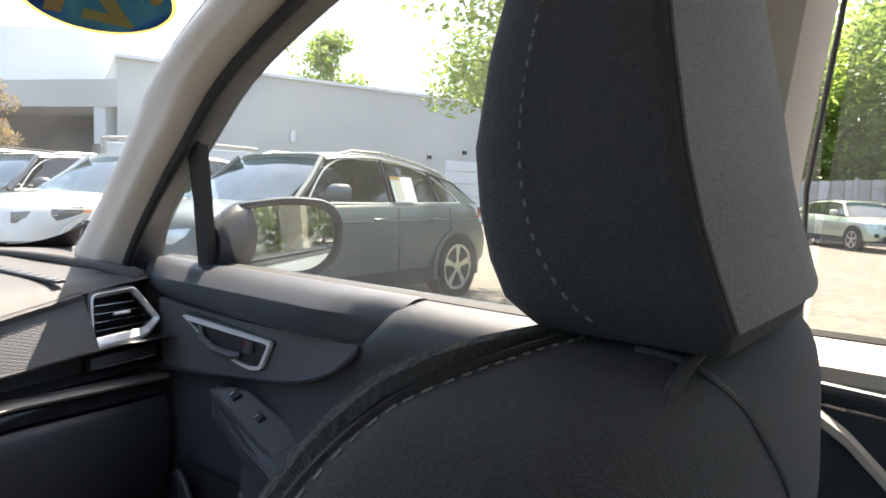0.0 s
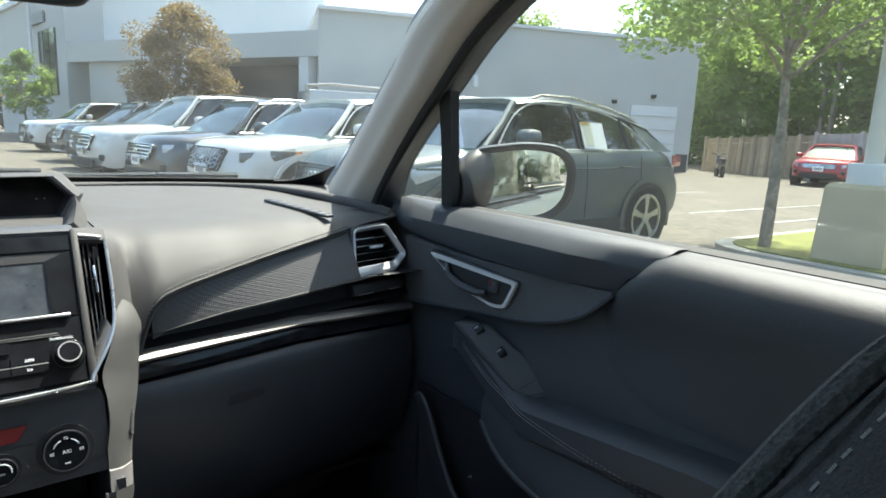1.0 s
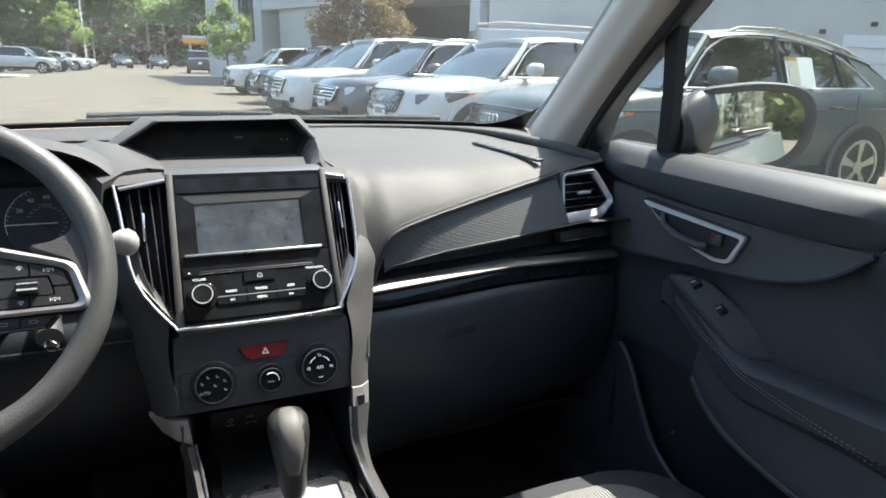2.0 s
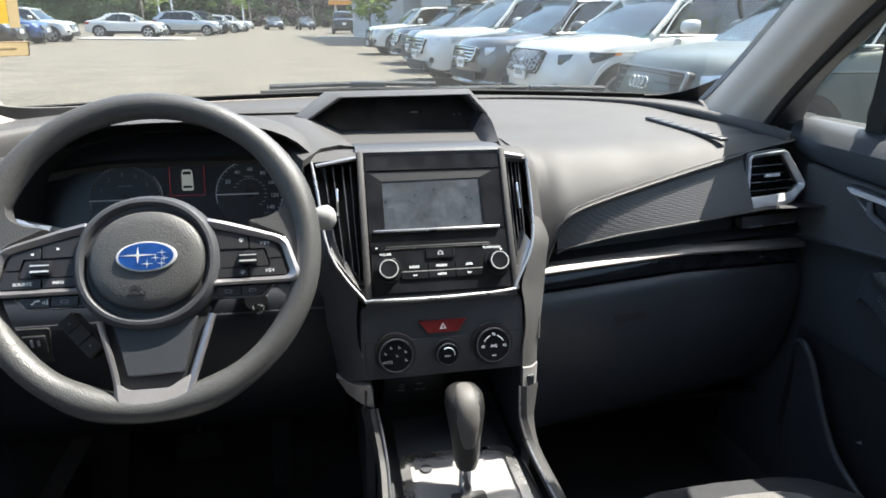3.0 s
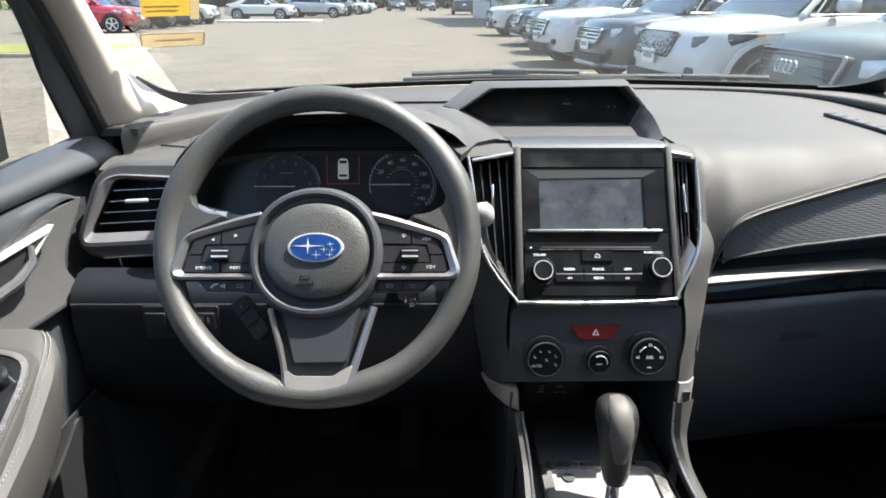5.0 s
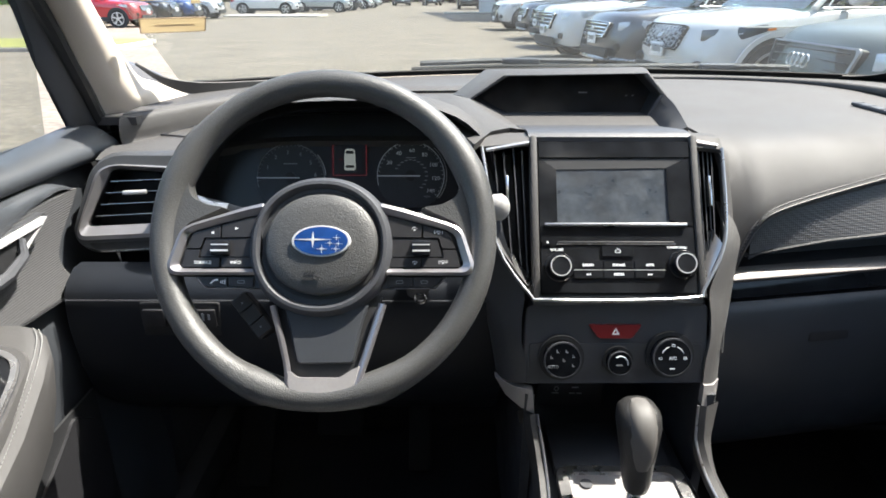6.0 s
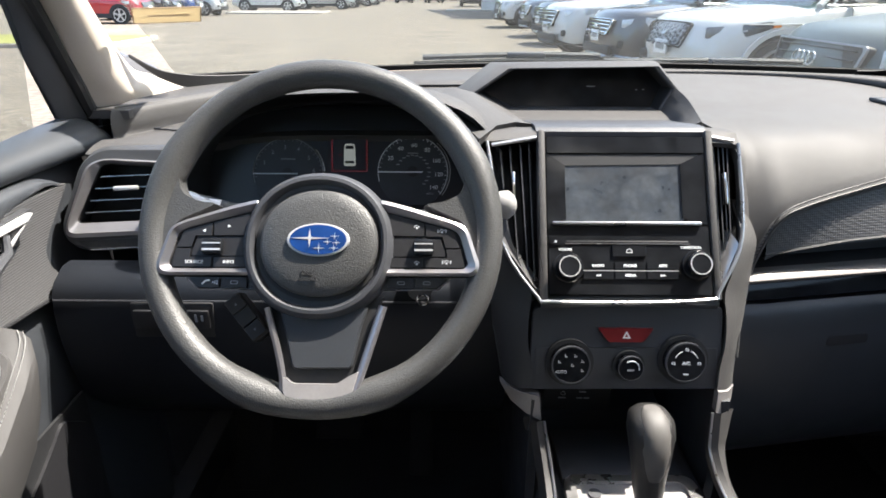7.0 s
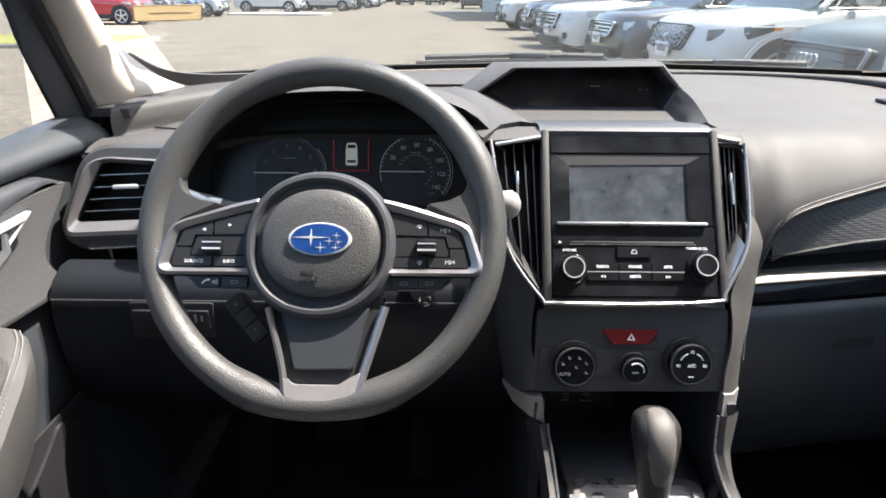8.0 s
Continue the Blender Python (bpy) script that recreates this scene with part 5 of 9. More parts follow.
    for x0, x1, x2 in ((0.1005, 0.1315, 0.1230), (0.0720, 0.0990, 0.0990)):
        b = part("spoke_button", plate(rounded(mir([(x0, -0.0487), (x1, -0.0487), (x2, -0.0585), (x0, -0.0585)]), 0.0015, 2), 0.008, 0.0112, WM, 0.0005), BUTTON, lw)
        cx = sx * (x0 + x2) / 2
        if sx < 0 and x1 > 0.12:
            part("print", tube([WM @ Vector((cx + dx, -0.0535 + dy, 0.0113)) for dx, dy in ((-0.0065, -0.0018), (-0.003, 0.0016), (0.0015, 0.0022))], 0.0011, 5), WHITE_INK, b)
            for k in range(3):
                part("print", box((cx + 0.0045 + 0.0022 * k, -0.0535, 0.0113), (0.0008, 0.0024 + 0.0014 * k, 0.0003), 0, WM), WHITE_INK, b)
        else:
            part("print", frame_plate(rounded(rect(cx - 0.004, -0.0553, cx + 0.004, -0.0517), 0.0017, 3), rounded(rect(cx - 0.0033, -0.0547, cx + 0.0033, -0.0523), 0.0012, 3), 0.0112, 0.0114, WM), GREY_INK, b)
    part("switch_line", tube([WM @ Vector((sx * x, y, 0.009)) for x, y in ((0.080, -0.0605), (0.122, -0.0602), (0.130, -0.0540), (0.136, -0.0482))], 0.0007, 5), SATIN, lw)
    if sx < 0:
        for kn, cx, cy, q in (("seek", -0.1190, 0.0, -1), ("skip", -0.0925, 0.0048, 1)):
            part("print", plate([(cx - q * 0.0018, cy - 0.0017), (cx + q * 0.0018, cy), (cx - q * 0.0018, cy + 0.0017)], 0.0121, 0.0125, WM), WHITE_INK, btn[kn])
        words("print", "SOURCE", 0.0050, WM @ pose(-0.1275, -0.0327, 0.0124), WHITE_INK, btn["source"], 0.0)
        words("print", "INFO", 0.0050, WM @ pose(-0.0920, -0.0327, 0.0124), WHITE_INK, btn["info"], 0.0)
    else:
        for kn, cx, cy in (("skip", 0.1010, 0.0048), ("info", 0.1015, -0.0325), ("seek", 0.1270, 0.0005), ("source", 0.1320, -0.0318)):
            part("print", tube([WM @ Vector((cx + 0.0026 * math.cos(a), cy - 0.0008 + 0.0024 * math.sin(a), 0.0123)) for a in (0.1, 0.8, 1.57, 2.34, 3.04)], 0.0004, 4), WHITE_INK, btn[kn])
            part("print", box((cx, cy - 0.0013, 0.0123), (0.0018, 0.0018, 0.0003), 0, WM), WHITE_INK, btn[kn])
            if kn in ("seek", "source"):
                part("print", box((cx + 0.0042, cy, 0.0123), (0.0008, 0.0034, 0.0003), 0, WM), WHITE_INK, btn[kn])
                part("print", box((cx - 0.0042, cy, 0.0123), (0.0008, 0.0034, 0.0003), 0, WM), WHITE_INK, btn[kn])
# pressed lettering on the cover
EMBOSS = material("pressed_letters", (0.042, 0.042, 0.042), 0.55)
words("lettering", "SRS", 0.0078, WM @ pose(-0.0075, -0.0452, 0.0276), EMBOSS, wheel, 0.0, 0.0008)
words("lettering", "AIRBAG", 0.0058, WM @ pose(-0.0075, -0.0515, 0.0270), EMBOSS, wheel, 0.0, 0.0008)
# lower spoke
low = part("lower_spoke", plate([(-0.050, -0.070), (0.066, -0.068), (0.046, -0.140), (0.040, -0.162), (0.034, -0.170), (-0.026, -0.170), (-0.031, -0.164), (-0.033, -0.140)], -0.008, 0.004, WM), BLACK, wheel)
part("spoke_infill", plate(rounded([(-0.0380, -0.080), (0.0525, -0.078), (0.0455, -0.098), (0.0372, -0.1398), (-0.0222, -0.1405), (-0.0325, -0.0987)], [0.002, 0.002, 0.01, 0.004, 0.004, 0.01], 4), 0.002, 0.0115, WM, 0.0025), DOORVINYL, low)
for pts, r in (([(-0.0500, -0.079), (-0.0450, -0.097), (-0.0375, -0.123), (-0.0322, -0.146), (-0.0312, -0.162)], 0.0034), ([(0.0675, -0.077), (0.0600, -0.102), (0.0520, -0.128), (0.0455, -0.148), (0.0405, -0.162)], 0.0042)):
    part("spoke_blade", tube(smooth_line([WM @ Vector((x, y, 0.0105)) for x, y in pts], 4), r, 8, flat=1.2), SATIN, low)
foot_o = rounded([(-0.0325, -0.1480), (-0.0316, -0.1640), (-0.0265, -0.1716), (0.0352, -0.1712), (0.0408, -0.1630), (0.0462, -0.1420), (0.0365, -0.1465), (0.0235, -0.1548), (-0.0220, -0.1545), (-0.0282, -0.1490)], [0.002, 0.004, 0.006, 0.006, 0.004, 0.001, 0.002, 0.005, 0.005, 0.001], 3)
part("silver_foot", plate(foot_o, 0.003, 0.0150, WM, 0.0022), PLATE_SILVER, low, "broad satin silver foot of the spoke")
# stalks, ignition and shifter details behind the wheel
st = thing("indicator_stalk", (-0.45, 0.80, 0.99), "dark column stalk with a pale end", "column stalk")
part("stalk", tube(smooth_line([(-0.38, 0.80, 0.985), (-0.45, 0.795, 1.003), (-0.535, 0.79, 1.024)], 4), [0.011] * 3 + [0.010] * 3 + [0.012] * 3, 10), PLASTIC, st)
part("stalk_end", tube([(-0.478, 0.792, 1.0100), (-0.500, 0.790, 1.0150), (-0.512, 0.790, 1.0185), (-0.524, 0.79, 1.0215)], [0.0110, 0.0118, 0.0130, 0.0125], 12), BRIGHT, st)
st = thing("wiper_stalk", (-0.25, 0.80, 0.99), "dark column stalk with a rounded pale tip", "column stalk")
part("stalk", tube(smooth_line([(-0.32, 0.81, 0.98), (-0.24, 0.80, 1.0), (-0.16, 0.797, 1.014)], 4), 0.009, 10), PLASTIC, st)
part("stalk_tip", loft([[(x, 0.797 + r * math.cos(q), 1.015 + 1.15 * r * math.sin(q)) for q in [2 * math.pi * k / 14 for k in range(14)]] for x, r in ((-0.170, 0.010), (-0.162, 0.0135), (-0.152, 0.0145), (-0.145, 0.010), (-0.142, 0.004))]), material("matt_grey_tip", (0.30, 0.295, 0.29), 0.5, stain=0.08), st)
key = thing("ignition_key", (-0.252, 0.80, 0.89), "metal key in the ignition lock", "key")
part("lock_barrel", tube([(-0.262, 0.87, 0.912), (-0.254, 0.815, 0.896)], 0.015, 16), PLASTIC_GREY, key)
part("key_ring", tube([(-0.250 + 0.007 * math.cos(a), 0.800, 0.892 + 0.007 * math.sin(a)) for a in [2 * math.pi * k / 12 for k in range(12)]], 0.0018, 5, closed=True), CHROME, key)
part("key_bow", plate(rounded([(-0.262, 0.868), (-0.249, 0.872), (-0.243, 0.886), (-0.246, 0.905), (-0.257, 0.906), (-0.262, 0.890)], 0.004), 0, 0.004, axes((0, 0.806, 0), (1, 0, 0), (0, 0.1, 0.995), (0, -0.995, 0.1))), SILVER, key)
# trip switches on a slanted strip at the column's left, and pedals
tm_ = WM @ Matrix.Translation((-0.0875, -0.0870, -0.040)) @ Matrix.Rotation(math.radians(-50), 4, "Z")
trip = thing("trip_switch", tm_ @ Vector((0, 0, 0)), "charcoal strip of three keys on the steering column", "switch")
part("strip", plate(rounded(rect(-0.028, -0.0108, 0.028, 0.0108), 0.003), -0.020, 0.0, tm_, 0.001), BUTTON, trip)
for k in range(3):
    key_ = part("key", plate(rounded(rect(-0.0265 + 0.018 * k, -0.0095, -0.0095 + 0.018 * k, 0.0095), 0.0015), 0.0, 0.0035, tm_, 0.0008), DASH, trip)
    if k != 1:
        q = k - 1
        part("print", plate([(0.018 * q - 0.0015 * q, -0.0016), (0.018 * q + 0.0015 * q, 0.0), (0.018 * q - 0.0015 * q, 0.0016)], 0.0035, 0.0038, tm_), GREY_INK, key_)
for nm, x, w, h, z in (("brake_pedal", -0.43, 0.09, 0.05, 0.45), ("throttle_pedal", -0.27, 0.045, 0.14, 0.42), ("foot_rest", -0.60, 0.07, 0.20, 0.42)):
    pd = thing(nm, (x, 1.15, z), "dark rubber-faced pedal in the footwell", "pedal")
    part("pad", box((0, 0, 0), (w, h, 0.014), 0.005, pose(x, 1.12, z, 52, 0, 0)), RUBBER, pd)
    part("pedal_arm", tube([(x, 1.14, z + 0.01), (x, 1.25, z + 0.2)], 0.008, 6), PLASTIC, pd)
part("steering_shaft", tube([(-0.37, 0.95, 0.86), (-0.40, 1.25, 0.45)], 0.03, 10), BLACK, cluster)
from mathutils.bvhtree import BVHTree

# ---- front doors ----
CORD = material("ribbed_door_cloth", (0.07, 0.07, 0.072), 0.85, grain=0.2, grain_scale=600)
wn, wl = CORD.node_tree.nodes, CORD.node_tree.links
wv, wtc, wbp = wn.new("ShaderNodeTexWave"), wn.new("ShaderNodeTexCoord"), wn.new("ShaderNodeBump")
wv.bands_direction = "Z"
wv.inputs["Scale"].default_value = 100
wl.new(wtc.outputs["Object"], wv.inputs["Vector"])
wl.new(wv.outputs["Fac"], wbp.inputs["Height"])
wbp.inputs["Strength"].default_value, wbp.inputs["Distance"].default_value = 0.35, 0.0015
wl.new(wbp.outputs[0], wn["Principled BSDF"].inputs["Normal"])


HANDLE_TRIM = material("handle_chrome", (0.74, 0.73, 0.74), 0.28, 0.35, stain=0.06, stain_scale=25)
MIRROR_SHELL = material("mirror_shell_black", (0.016, 0.017, 0.019), 0.4, grain=0.1, grain_scale=600, stain=0.1)


def front_door(sx):
    """An inner door panel with bolster, armrest, handle, switches, window bar and outer mirror; sx: 1 passenger, -1 driver."""
    P = sided(sx)
    who = "passenger" if sx > 0 else "driver"
    door = thing("door_1" if sx > 0 else "door_2", P(0.76, 0.4, 0.3), "closed black front %s door with padded armrest" % who, "car door", "front doors", "structure")
    sink = 0.0 if sx > 0 else 0.036
    prof = [(0.775, 1.085), (0.752, 1.080), (0.738, 1.055), (0.735, 1.01), (0.738, 0.96), (0.736, 0.90), (0.730, 0.86), (0.722, 0.80), (0.728, 0.72), (0.724, 0.6), (0.715, 0.48), (0.72, 0.36)]
    rows = []
    for y in (1.09, 1.0, 0.9, 0.8, 0.7, 0.6, 0.5, 0.4, 0.3, 0.15, 0.0, -0.03):
        k = max(0, y - 0.75) / 0.3
        rows.append(smooth_line([P(x - 0.02 * k * (1.1 - z), y, z - sink * max(0.0, z - 0.95) / 0.12) for x, z in prof], 2))
    part("door_panel", slab(rows, (sx * 0.05, 0, 0)), DOORVINYL, door, "black vinyl door panel")
    part("door_shell", slab([[P(0.83, y, 1.07 - 1.2 * sink), P(0.86, y, 0.9), P(0.86, y, 0.5), P(0.82, y, 0.3)] for y in (1.09, 0.5, -0.03)], (sx * 0.02, 0, 0)), PAINT_OWN, door)
    part("sill_strip", slab([[P(0.772, y, 1.086 - sink), P(0.79, y, 1.090 - sink), P(0.835, y, 1.075 - sink)] for y in (1.09, 0.6, 0.2, -0.03)], (0, 0, -0.012)), RUBBER, door, "black glass seal along the sill")
    # upper bolster, ending in a slanted seam
    rings = []
    for k in range(17):
        u = k / 16
        y = 1.075 - 0.675 * u
        top, bot = 1.084, interp([(0.0, 1.035), (0.15, 1.022), (0.5, 1.012), (0.85, 1.010), (1.0, 1.014)], u).x
        swell = 0.028 * min(1, u * 6 + 0.35) * min(1, (1 - u) * 5 + 0.12)
        rings.append([P(0.776, y, top + 0.003), P(0.752, y, top + 0.004), P(0.738 - swell * 0.5, y + 0.01 * u, top - 0.008), P(0.733 - swell * 0.95, y + 0.03 * u, top - 0.026), P(0.733 - swell * 0.95, y + 0.06 * u, (top + bot) / 2 - 0.012), P(0.735 - swell * 0.6, y + 0.08 * u, bot), P(0.75, y + 0.085 * u, bot + 0.004)])
    if sx < 0:
        crest = smooth_line([(-0.752, 0.0, 1.056), (-0.750, 0.45, 1.055), (-0.744, 0.80, 1.053), (-0.738, 0.92, 1.053), (-0.731, 0.99, 1.052), (-0.725, 1.030, 1.050)], 5)
        ends = [(c, 1.0) for c in crest] + [(crest[-1] + Vector((0.0, 0.007, -0.001)), 0.93), (crest[-1] + Vector((-0.001, 0.012, -0.004)), 0.75), (crest[-1] + Vector((-0.003, 0.014, -0.008)), 0.45)]
        rings = []
        for c, q in ends:
            # the sill rises towards the front
            o = interp([(0.0, 0.002), (0.78, -0.001), (0.87, 0.005), (1.03, 0.021)], c.y).x
            rings.append([c + Vector((dx * (0.6 + 0.4 * q), 0.0, dz * q)) for dx, dz in ((-0.050, o - 0.03), (-0.050, o), (-0.034, o * 0.72 + 0.002), (-0.018, o * 0.40 + 0.002), (-0.006, o * 0.1 - 0.002), (0.002, -0.009), (0.004, -0.018), (0.0, -0.026), (-0.009, -0.031), (-0.03, -0.033))])
    part("upper_bolster", loft(rings), DOORVINYL, door, "charcoal soft bolster below the window")
    rows = []
    for y in (0.432, 0.418, 0.40, 0.36, 0.30, 0.2, 0.1, 0.0, -0.03):
        b = 0.010 if y > 0.43 else 0.003 if y > 0.41 else 0.0
        ramp = min(1.0, max(0.0, (y - 0.10) / 0.32)) if sx > 0 else 0.0
        rows.append(smooth_line([P(x + b + ramp * interp([(0.85, 0.014), (0.91, 0.020), (0.96, 0.024), (1.015, 0.004), (1.05, 0.0)], z).x, y + dy, z - sink * 1.2 * max(0.0, z - 0.95) / 0.12) for x, dy, z in ((0.776, -0.02, 1.082), (0.750, -0.02, 1.083), (0.724, -0.012, 1.072), (0.710, 0.005, 1.050), (0.707, 0.04, 1.015), (0.713, 0.085, 0.96), (0.720, 0.12, 0.91), (0.722, 0.13, 0.86))], 3))
    part("cloth_insert", slab(rows, (sx * 0.02, 0, 0)), DOORCLOTH, door, "dark cloth insert")
    # panel round the handle, with a swept lower edge
    upper = smooth_line([P(0.706, 0.99, 1.018), P(0.708, 0.90, 1.012), P(0.718, 0.75, 1.008), P(0.728, 0.60, 1.008), P(0.722, 0.50, 1.012), P(0.716, 0.462, 1.020)], 4)
    lower = smooth_line([P(0.704, 0.985, 0.885), P(0.704, 0.905, 0.897), P(0.712, 0.75, 0.915), P(0.720, 0.62, 0.932), P(0.718, 0.53, 0.965), P(0.716, 0.472, 1.012)], 4)
    if sx > 0:
        part("ribbed_panel", slab([[a, a.lerp(b, 0.3) + Vector((sx * 0.004, 0, 0)), a.lerp(b, 0.7) + Vector((sx * 0.004, 0, 0)), b] for a, b in zip(upper, lower)], (sx * 0.018, 0, 0)), CORD, door, "finely ribbed dark panel round the handle")
        part("panel_edge", tube(lower, 0.004, 6), DOORVINYL, door)
    else:
        front = smooth_line([(-0.733, y, z) for y, z in ((0.925, 1.000), (0.898, 0.972), (0.870, 0.946), (0.857, 0.922), (0.868, 0.895), (0.897, 0.868))], 5)
        back = smooth_line([(-0.733, y, z) for y, z in ((0.44, 0.930), (0.44, 0.925), (0.44, 0.920), (0.44, 0.915), (0.44, 0.910), (0.44, 0.905))], 5)
        cols = [[a.lerp(b, k) + Vector((-0.004 * math.sin(math.pi * i / 25), 0, 0.030 * (1 - i / 25) * math.sin(math.pi * k))) for i, (a, b) in enumerate(zip(front, back))] for k in (0, 0.06, 0.13, 0.2, 0.3, 0.42, 0.56, 0.7, 0.85, 1.0)]
        part("ribbed_panel", slab(cols, (sx * 0.014, 0, 0)), CORD, door, "ribbed charcoal panel round the handle")
        part("panel_edge", tube([c[-1] + Vector((0.0, 0.0, -0.002)) for c in cols], 0.003, 6), BLACK, door)
        # smooth spear between the shoulder and the ribs, coming to a point at the front
        top = smooth_line([(-0.737, y, z) for y, z in ((0.915, 1.004), (0.868, 1.018), (0.765, 1.018), (0.60, 1.014), (0.44, 1.008))], 5)
        low = smooth_line([(-0.735, y, z) for y, z in ((0.914, 1.002), (0.868, 1.006), (0.760, 0.988), (0.60, 0.955), (0.44, 0.928))], 5)
        part("spear_panel", slab([[a + Vector((-0.010, 0, 0.003)), a, a.lerp(b, 0.3) + Vector((0.0035, 0, 0)), a.lerp(b, 0.75) + Vector((0.0035, 0, 0)), b, b + Vector((-0.008, 0, -0.002))] for a, b in zip(top, low)], (sx * 0.010, 0, 0)), DOORVINYL, door, "smooth spear above the ribbed panel")
    # inner handle in a silver frame
    hm = axes(P(0.694, 0.862, 1.0) if sx > 0 else Vector((-0.727, 0.815, 0.988)), Vector((sx * 0.16, -0.985, -0.05)).normalized(), (0, -0.05, 0.9987), (-sx, 0, 0))
    fo = rounded([(-0.012, 0.006), (0.196, -0.004), (0.176, -0.055), (0.150, -0.060), (0.110, -0.052), (0.055, -0.036)], [0.006, 0.008, 0.008, 0.01, 0.02, 0.02], 4)
    hc = sum((Vector(p) for p in fo), Vector((0, 0))) / len(fo)
    fi = [(hc.x + (p[0] - hc.x) * 0.915, hc.y + (p[1] - hc.y) * 0.80) for p in fo]
    hs = part("handle_surround", plate([(x * 1.05 - 0.006, y * 1.12 + 0.002) for x, y in fo], -0.02, 0.003, hm), PLASTIC, door)
    part("handle_frame", frame_plate(fo, fi, 0.002, 0.009, hm), HANDLE_TRIM, hs, "bright silver handle frame")
    part("handle_cup", plate(fi, 0.002, 0.0045, hm), BLACK, hs)
    part("pull_handle", tube([hm @ Vector((x, y, z)) for x, y, z in ((0.035, -0.006, 0.008), (0.045, -0.024, 0.014), (0.075, -0.036, 0.016), (0.120, -0.040, 0.016), (0.135, -0.036, 0.012))], [0.004, 0.006, 0.007, 0.007, 0.005], 8), PLASTIC_GREY, hs, "dark pull handle")
    part("lock_tab", box((0.148, -0.022, 0.008), (0.020, 0.022, 0.010), 0.004, hm), PLASTIC_GREY, hs)
    part("lock_mark", box((0.144, -0.016, 0.0135), (0.004, 0.010, 0.001), 0, hm), RED_BTN, hs)
    # armrest: raised at the front for the switches
    arm = [(0.835, 0.872, 0.03, 0.720, 0.03), (0.81, 0.889, 0.045, 0.702, 0.05), (0.775, 0.889, 0.055, 0.690, 0.075), (0.70, 0.852, 0.06, 0.683, 0.09), (0.64, 0.819, 0.066, 0.680, 0.095), (0.60, 0.808, 0.07, 0.677, 0.09), (0.53, 0.817, 0.07, 0.674, 0.085), (0.44, 0.829, 0.075, 0.672, 0.085), (0.30, 0.844, 0.075, 0.672, 0.09), (0.0, 0.855, 0.07, 0.674, 0.09)]
    if sx < 0:
        arm = [(0.795, 0.890, 0.03, 0.700, 0.03), (0.79, 0.902, 0.045, 0.655, 0.06), (0.765, 0.900, 0.055, 0.636, 0.11), (0.73, 0.880, 0.06, 0.628, 0.13), (0.68, 0.845, 0.066, 0.626, 0.13), (0.62, 0.815, 0.07, 0.626, 0.12), (0.5, 0.80, 0.075, 0.63, 0.11), (0.3, 0.80, 0.075, 0.63, 0.10), (0.0, 0.81, 0.07, 0.635, 0.10)]
    rings = []
    for y, zt, w, xi, d in arm:
        rings.append([P(0.745, y, zt - 0.002), P(xi + 0.03, y, zt), P(xi + 0.010, y, zt - 0.004), P(xi, y, zt - 0.014), P(xi, y, zt - (0.030 if sx < 0 else 0.056)), P(xi + 0.008, y, zt - d * 0.7), P(xi + 0.03, y, zt - d), P(0.745, y, zt - d)])
    # sunlight on the driver's armrest is put into its paler vinyl
    part("armrest", loft(rings), DASH if sx < 0 else DOORVINYL, door, "padded stitched armrest")
    seam_pts = smooth_line([P(xi - 0.0012, y, interp([(0.0, 0.766), (0.3, 0.774), (0.41, 0.779), (0.507, 0.783), (0.6, 0.7915), (0.7, 0.825), (0.775, 0.862)], y).x) for y, zt, w, xi, d in arm[2:]], 14) if sx > 0 else smooth_line([P(xi + 0.012, y, zt - 0.0015) for y, zt, w, xi, d in arm[1:]], 14)
    bm = bmesh.new()
    for off in (0.0, -0.006):
        for i in range(2, len(seam_pts) - 1):
            dv = (seam_pts[i + 1] - seam_pts[i - 1]).normalized()
            box((0, 0, 0), (0.0032, 0.0007, 0.0008), 0, axes(seam_pts[i] + (Vector((0, 0, off)) if sx > 0 else Vector((-off * 0.9, 0, off * 0.25))), dv, dv.cross(Vector((sx, 0, 0))).normalized(), (sx, 0, 0)), bm)
    part("arm_stitching", bm, THREAD if sx < 0 else GREY_INK, door, "pale stitching", kind="stuff")
    sm = axes((0.70, 0.70, 0.866), (0, -0.8192, -0.5735), (0.8192, -0.3289, 0.4699), (-0.5736, -0.4698, 0.6711)) if sx > 0 else axes(P(0.696, 0.662, 0.843), (0, -0.88, -0.475), (-sx, 0, 0), (0, -0.475, 0.88))
    so = rounded([(-0.0725, -0.0273), (-0.0406, 0.0128), (0.124, 0.0520), (0.1006, -0.0074)], [0.010, 0.014, 0.006, 0.006]) if sx > 0 else rounded([(-0.100, -0.03), (-0.092, 0.032), (-0.072, 0.046), (0.10, 0.052), (0.10, -0.03)], [0.012, 0.02, 0.025, 0.01, 0.01], 5)
    if sx < 0:
        part("pod_surround", plate([(x * 1.16, y * 1.22) for x, y in so], -0.012, 0.003, sm, 0.003), DASH, door)
    if sx > 0:
        part("pod_surround", plate([(0.025 + (x - 0.025) * 1.12, 0.006 + (y - 0.006) * 1.26) for x, y in so], -0.040, -0.001, sm, 0.004), DOORVINYL, door, "raised padded surround")
    bz = part("switch_bezel", plate([(x * 1.06, y * 1.12) for x, y in so] if sx < 0 else [(0.025 + (x - 0.025) * 1.05, 0.006 + (y - 0.006) * 1.10) for x, y in so], -0.006, 0.005 if sx < 0 else 0.001, sm, 0.002), PLASTIC_GREY, door)
    part("switch_panel", plate(so, -0.004, 0.0075 if sx < 0 else 0.0022, sm, 0.001), GLOSS if sx < 0 else PLASTIC, bz)
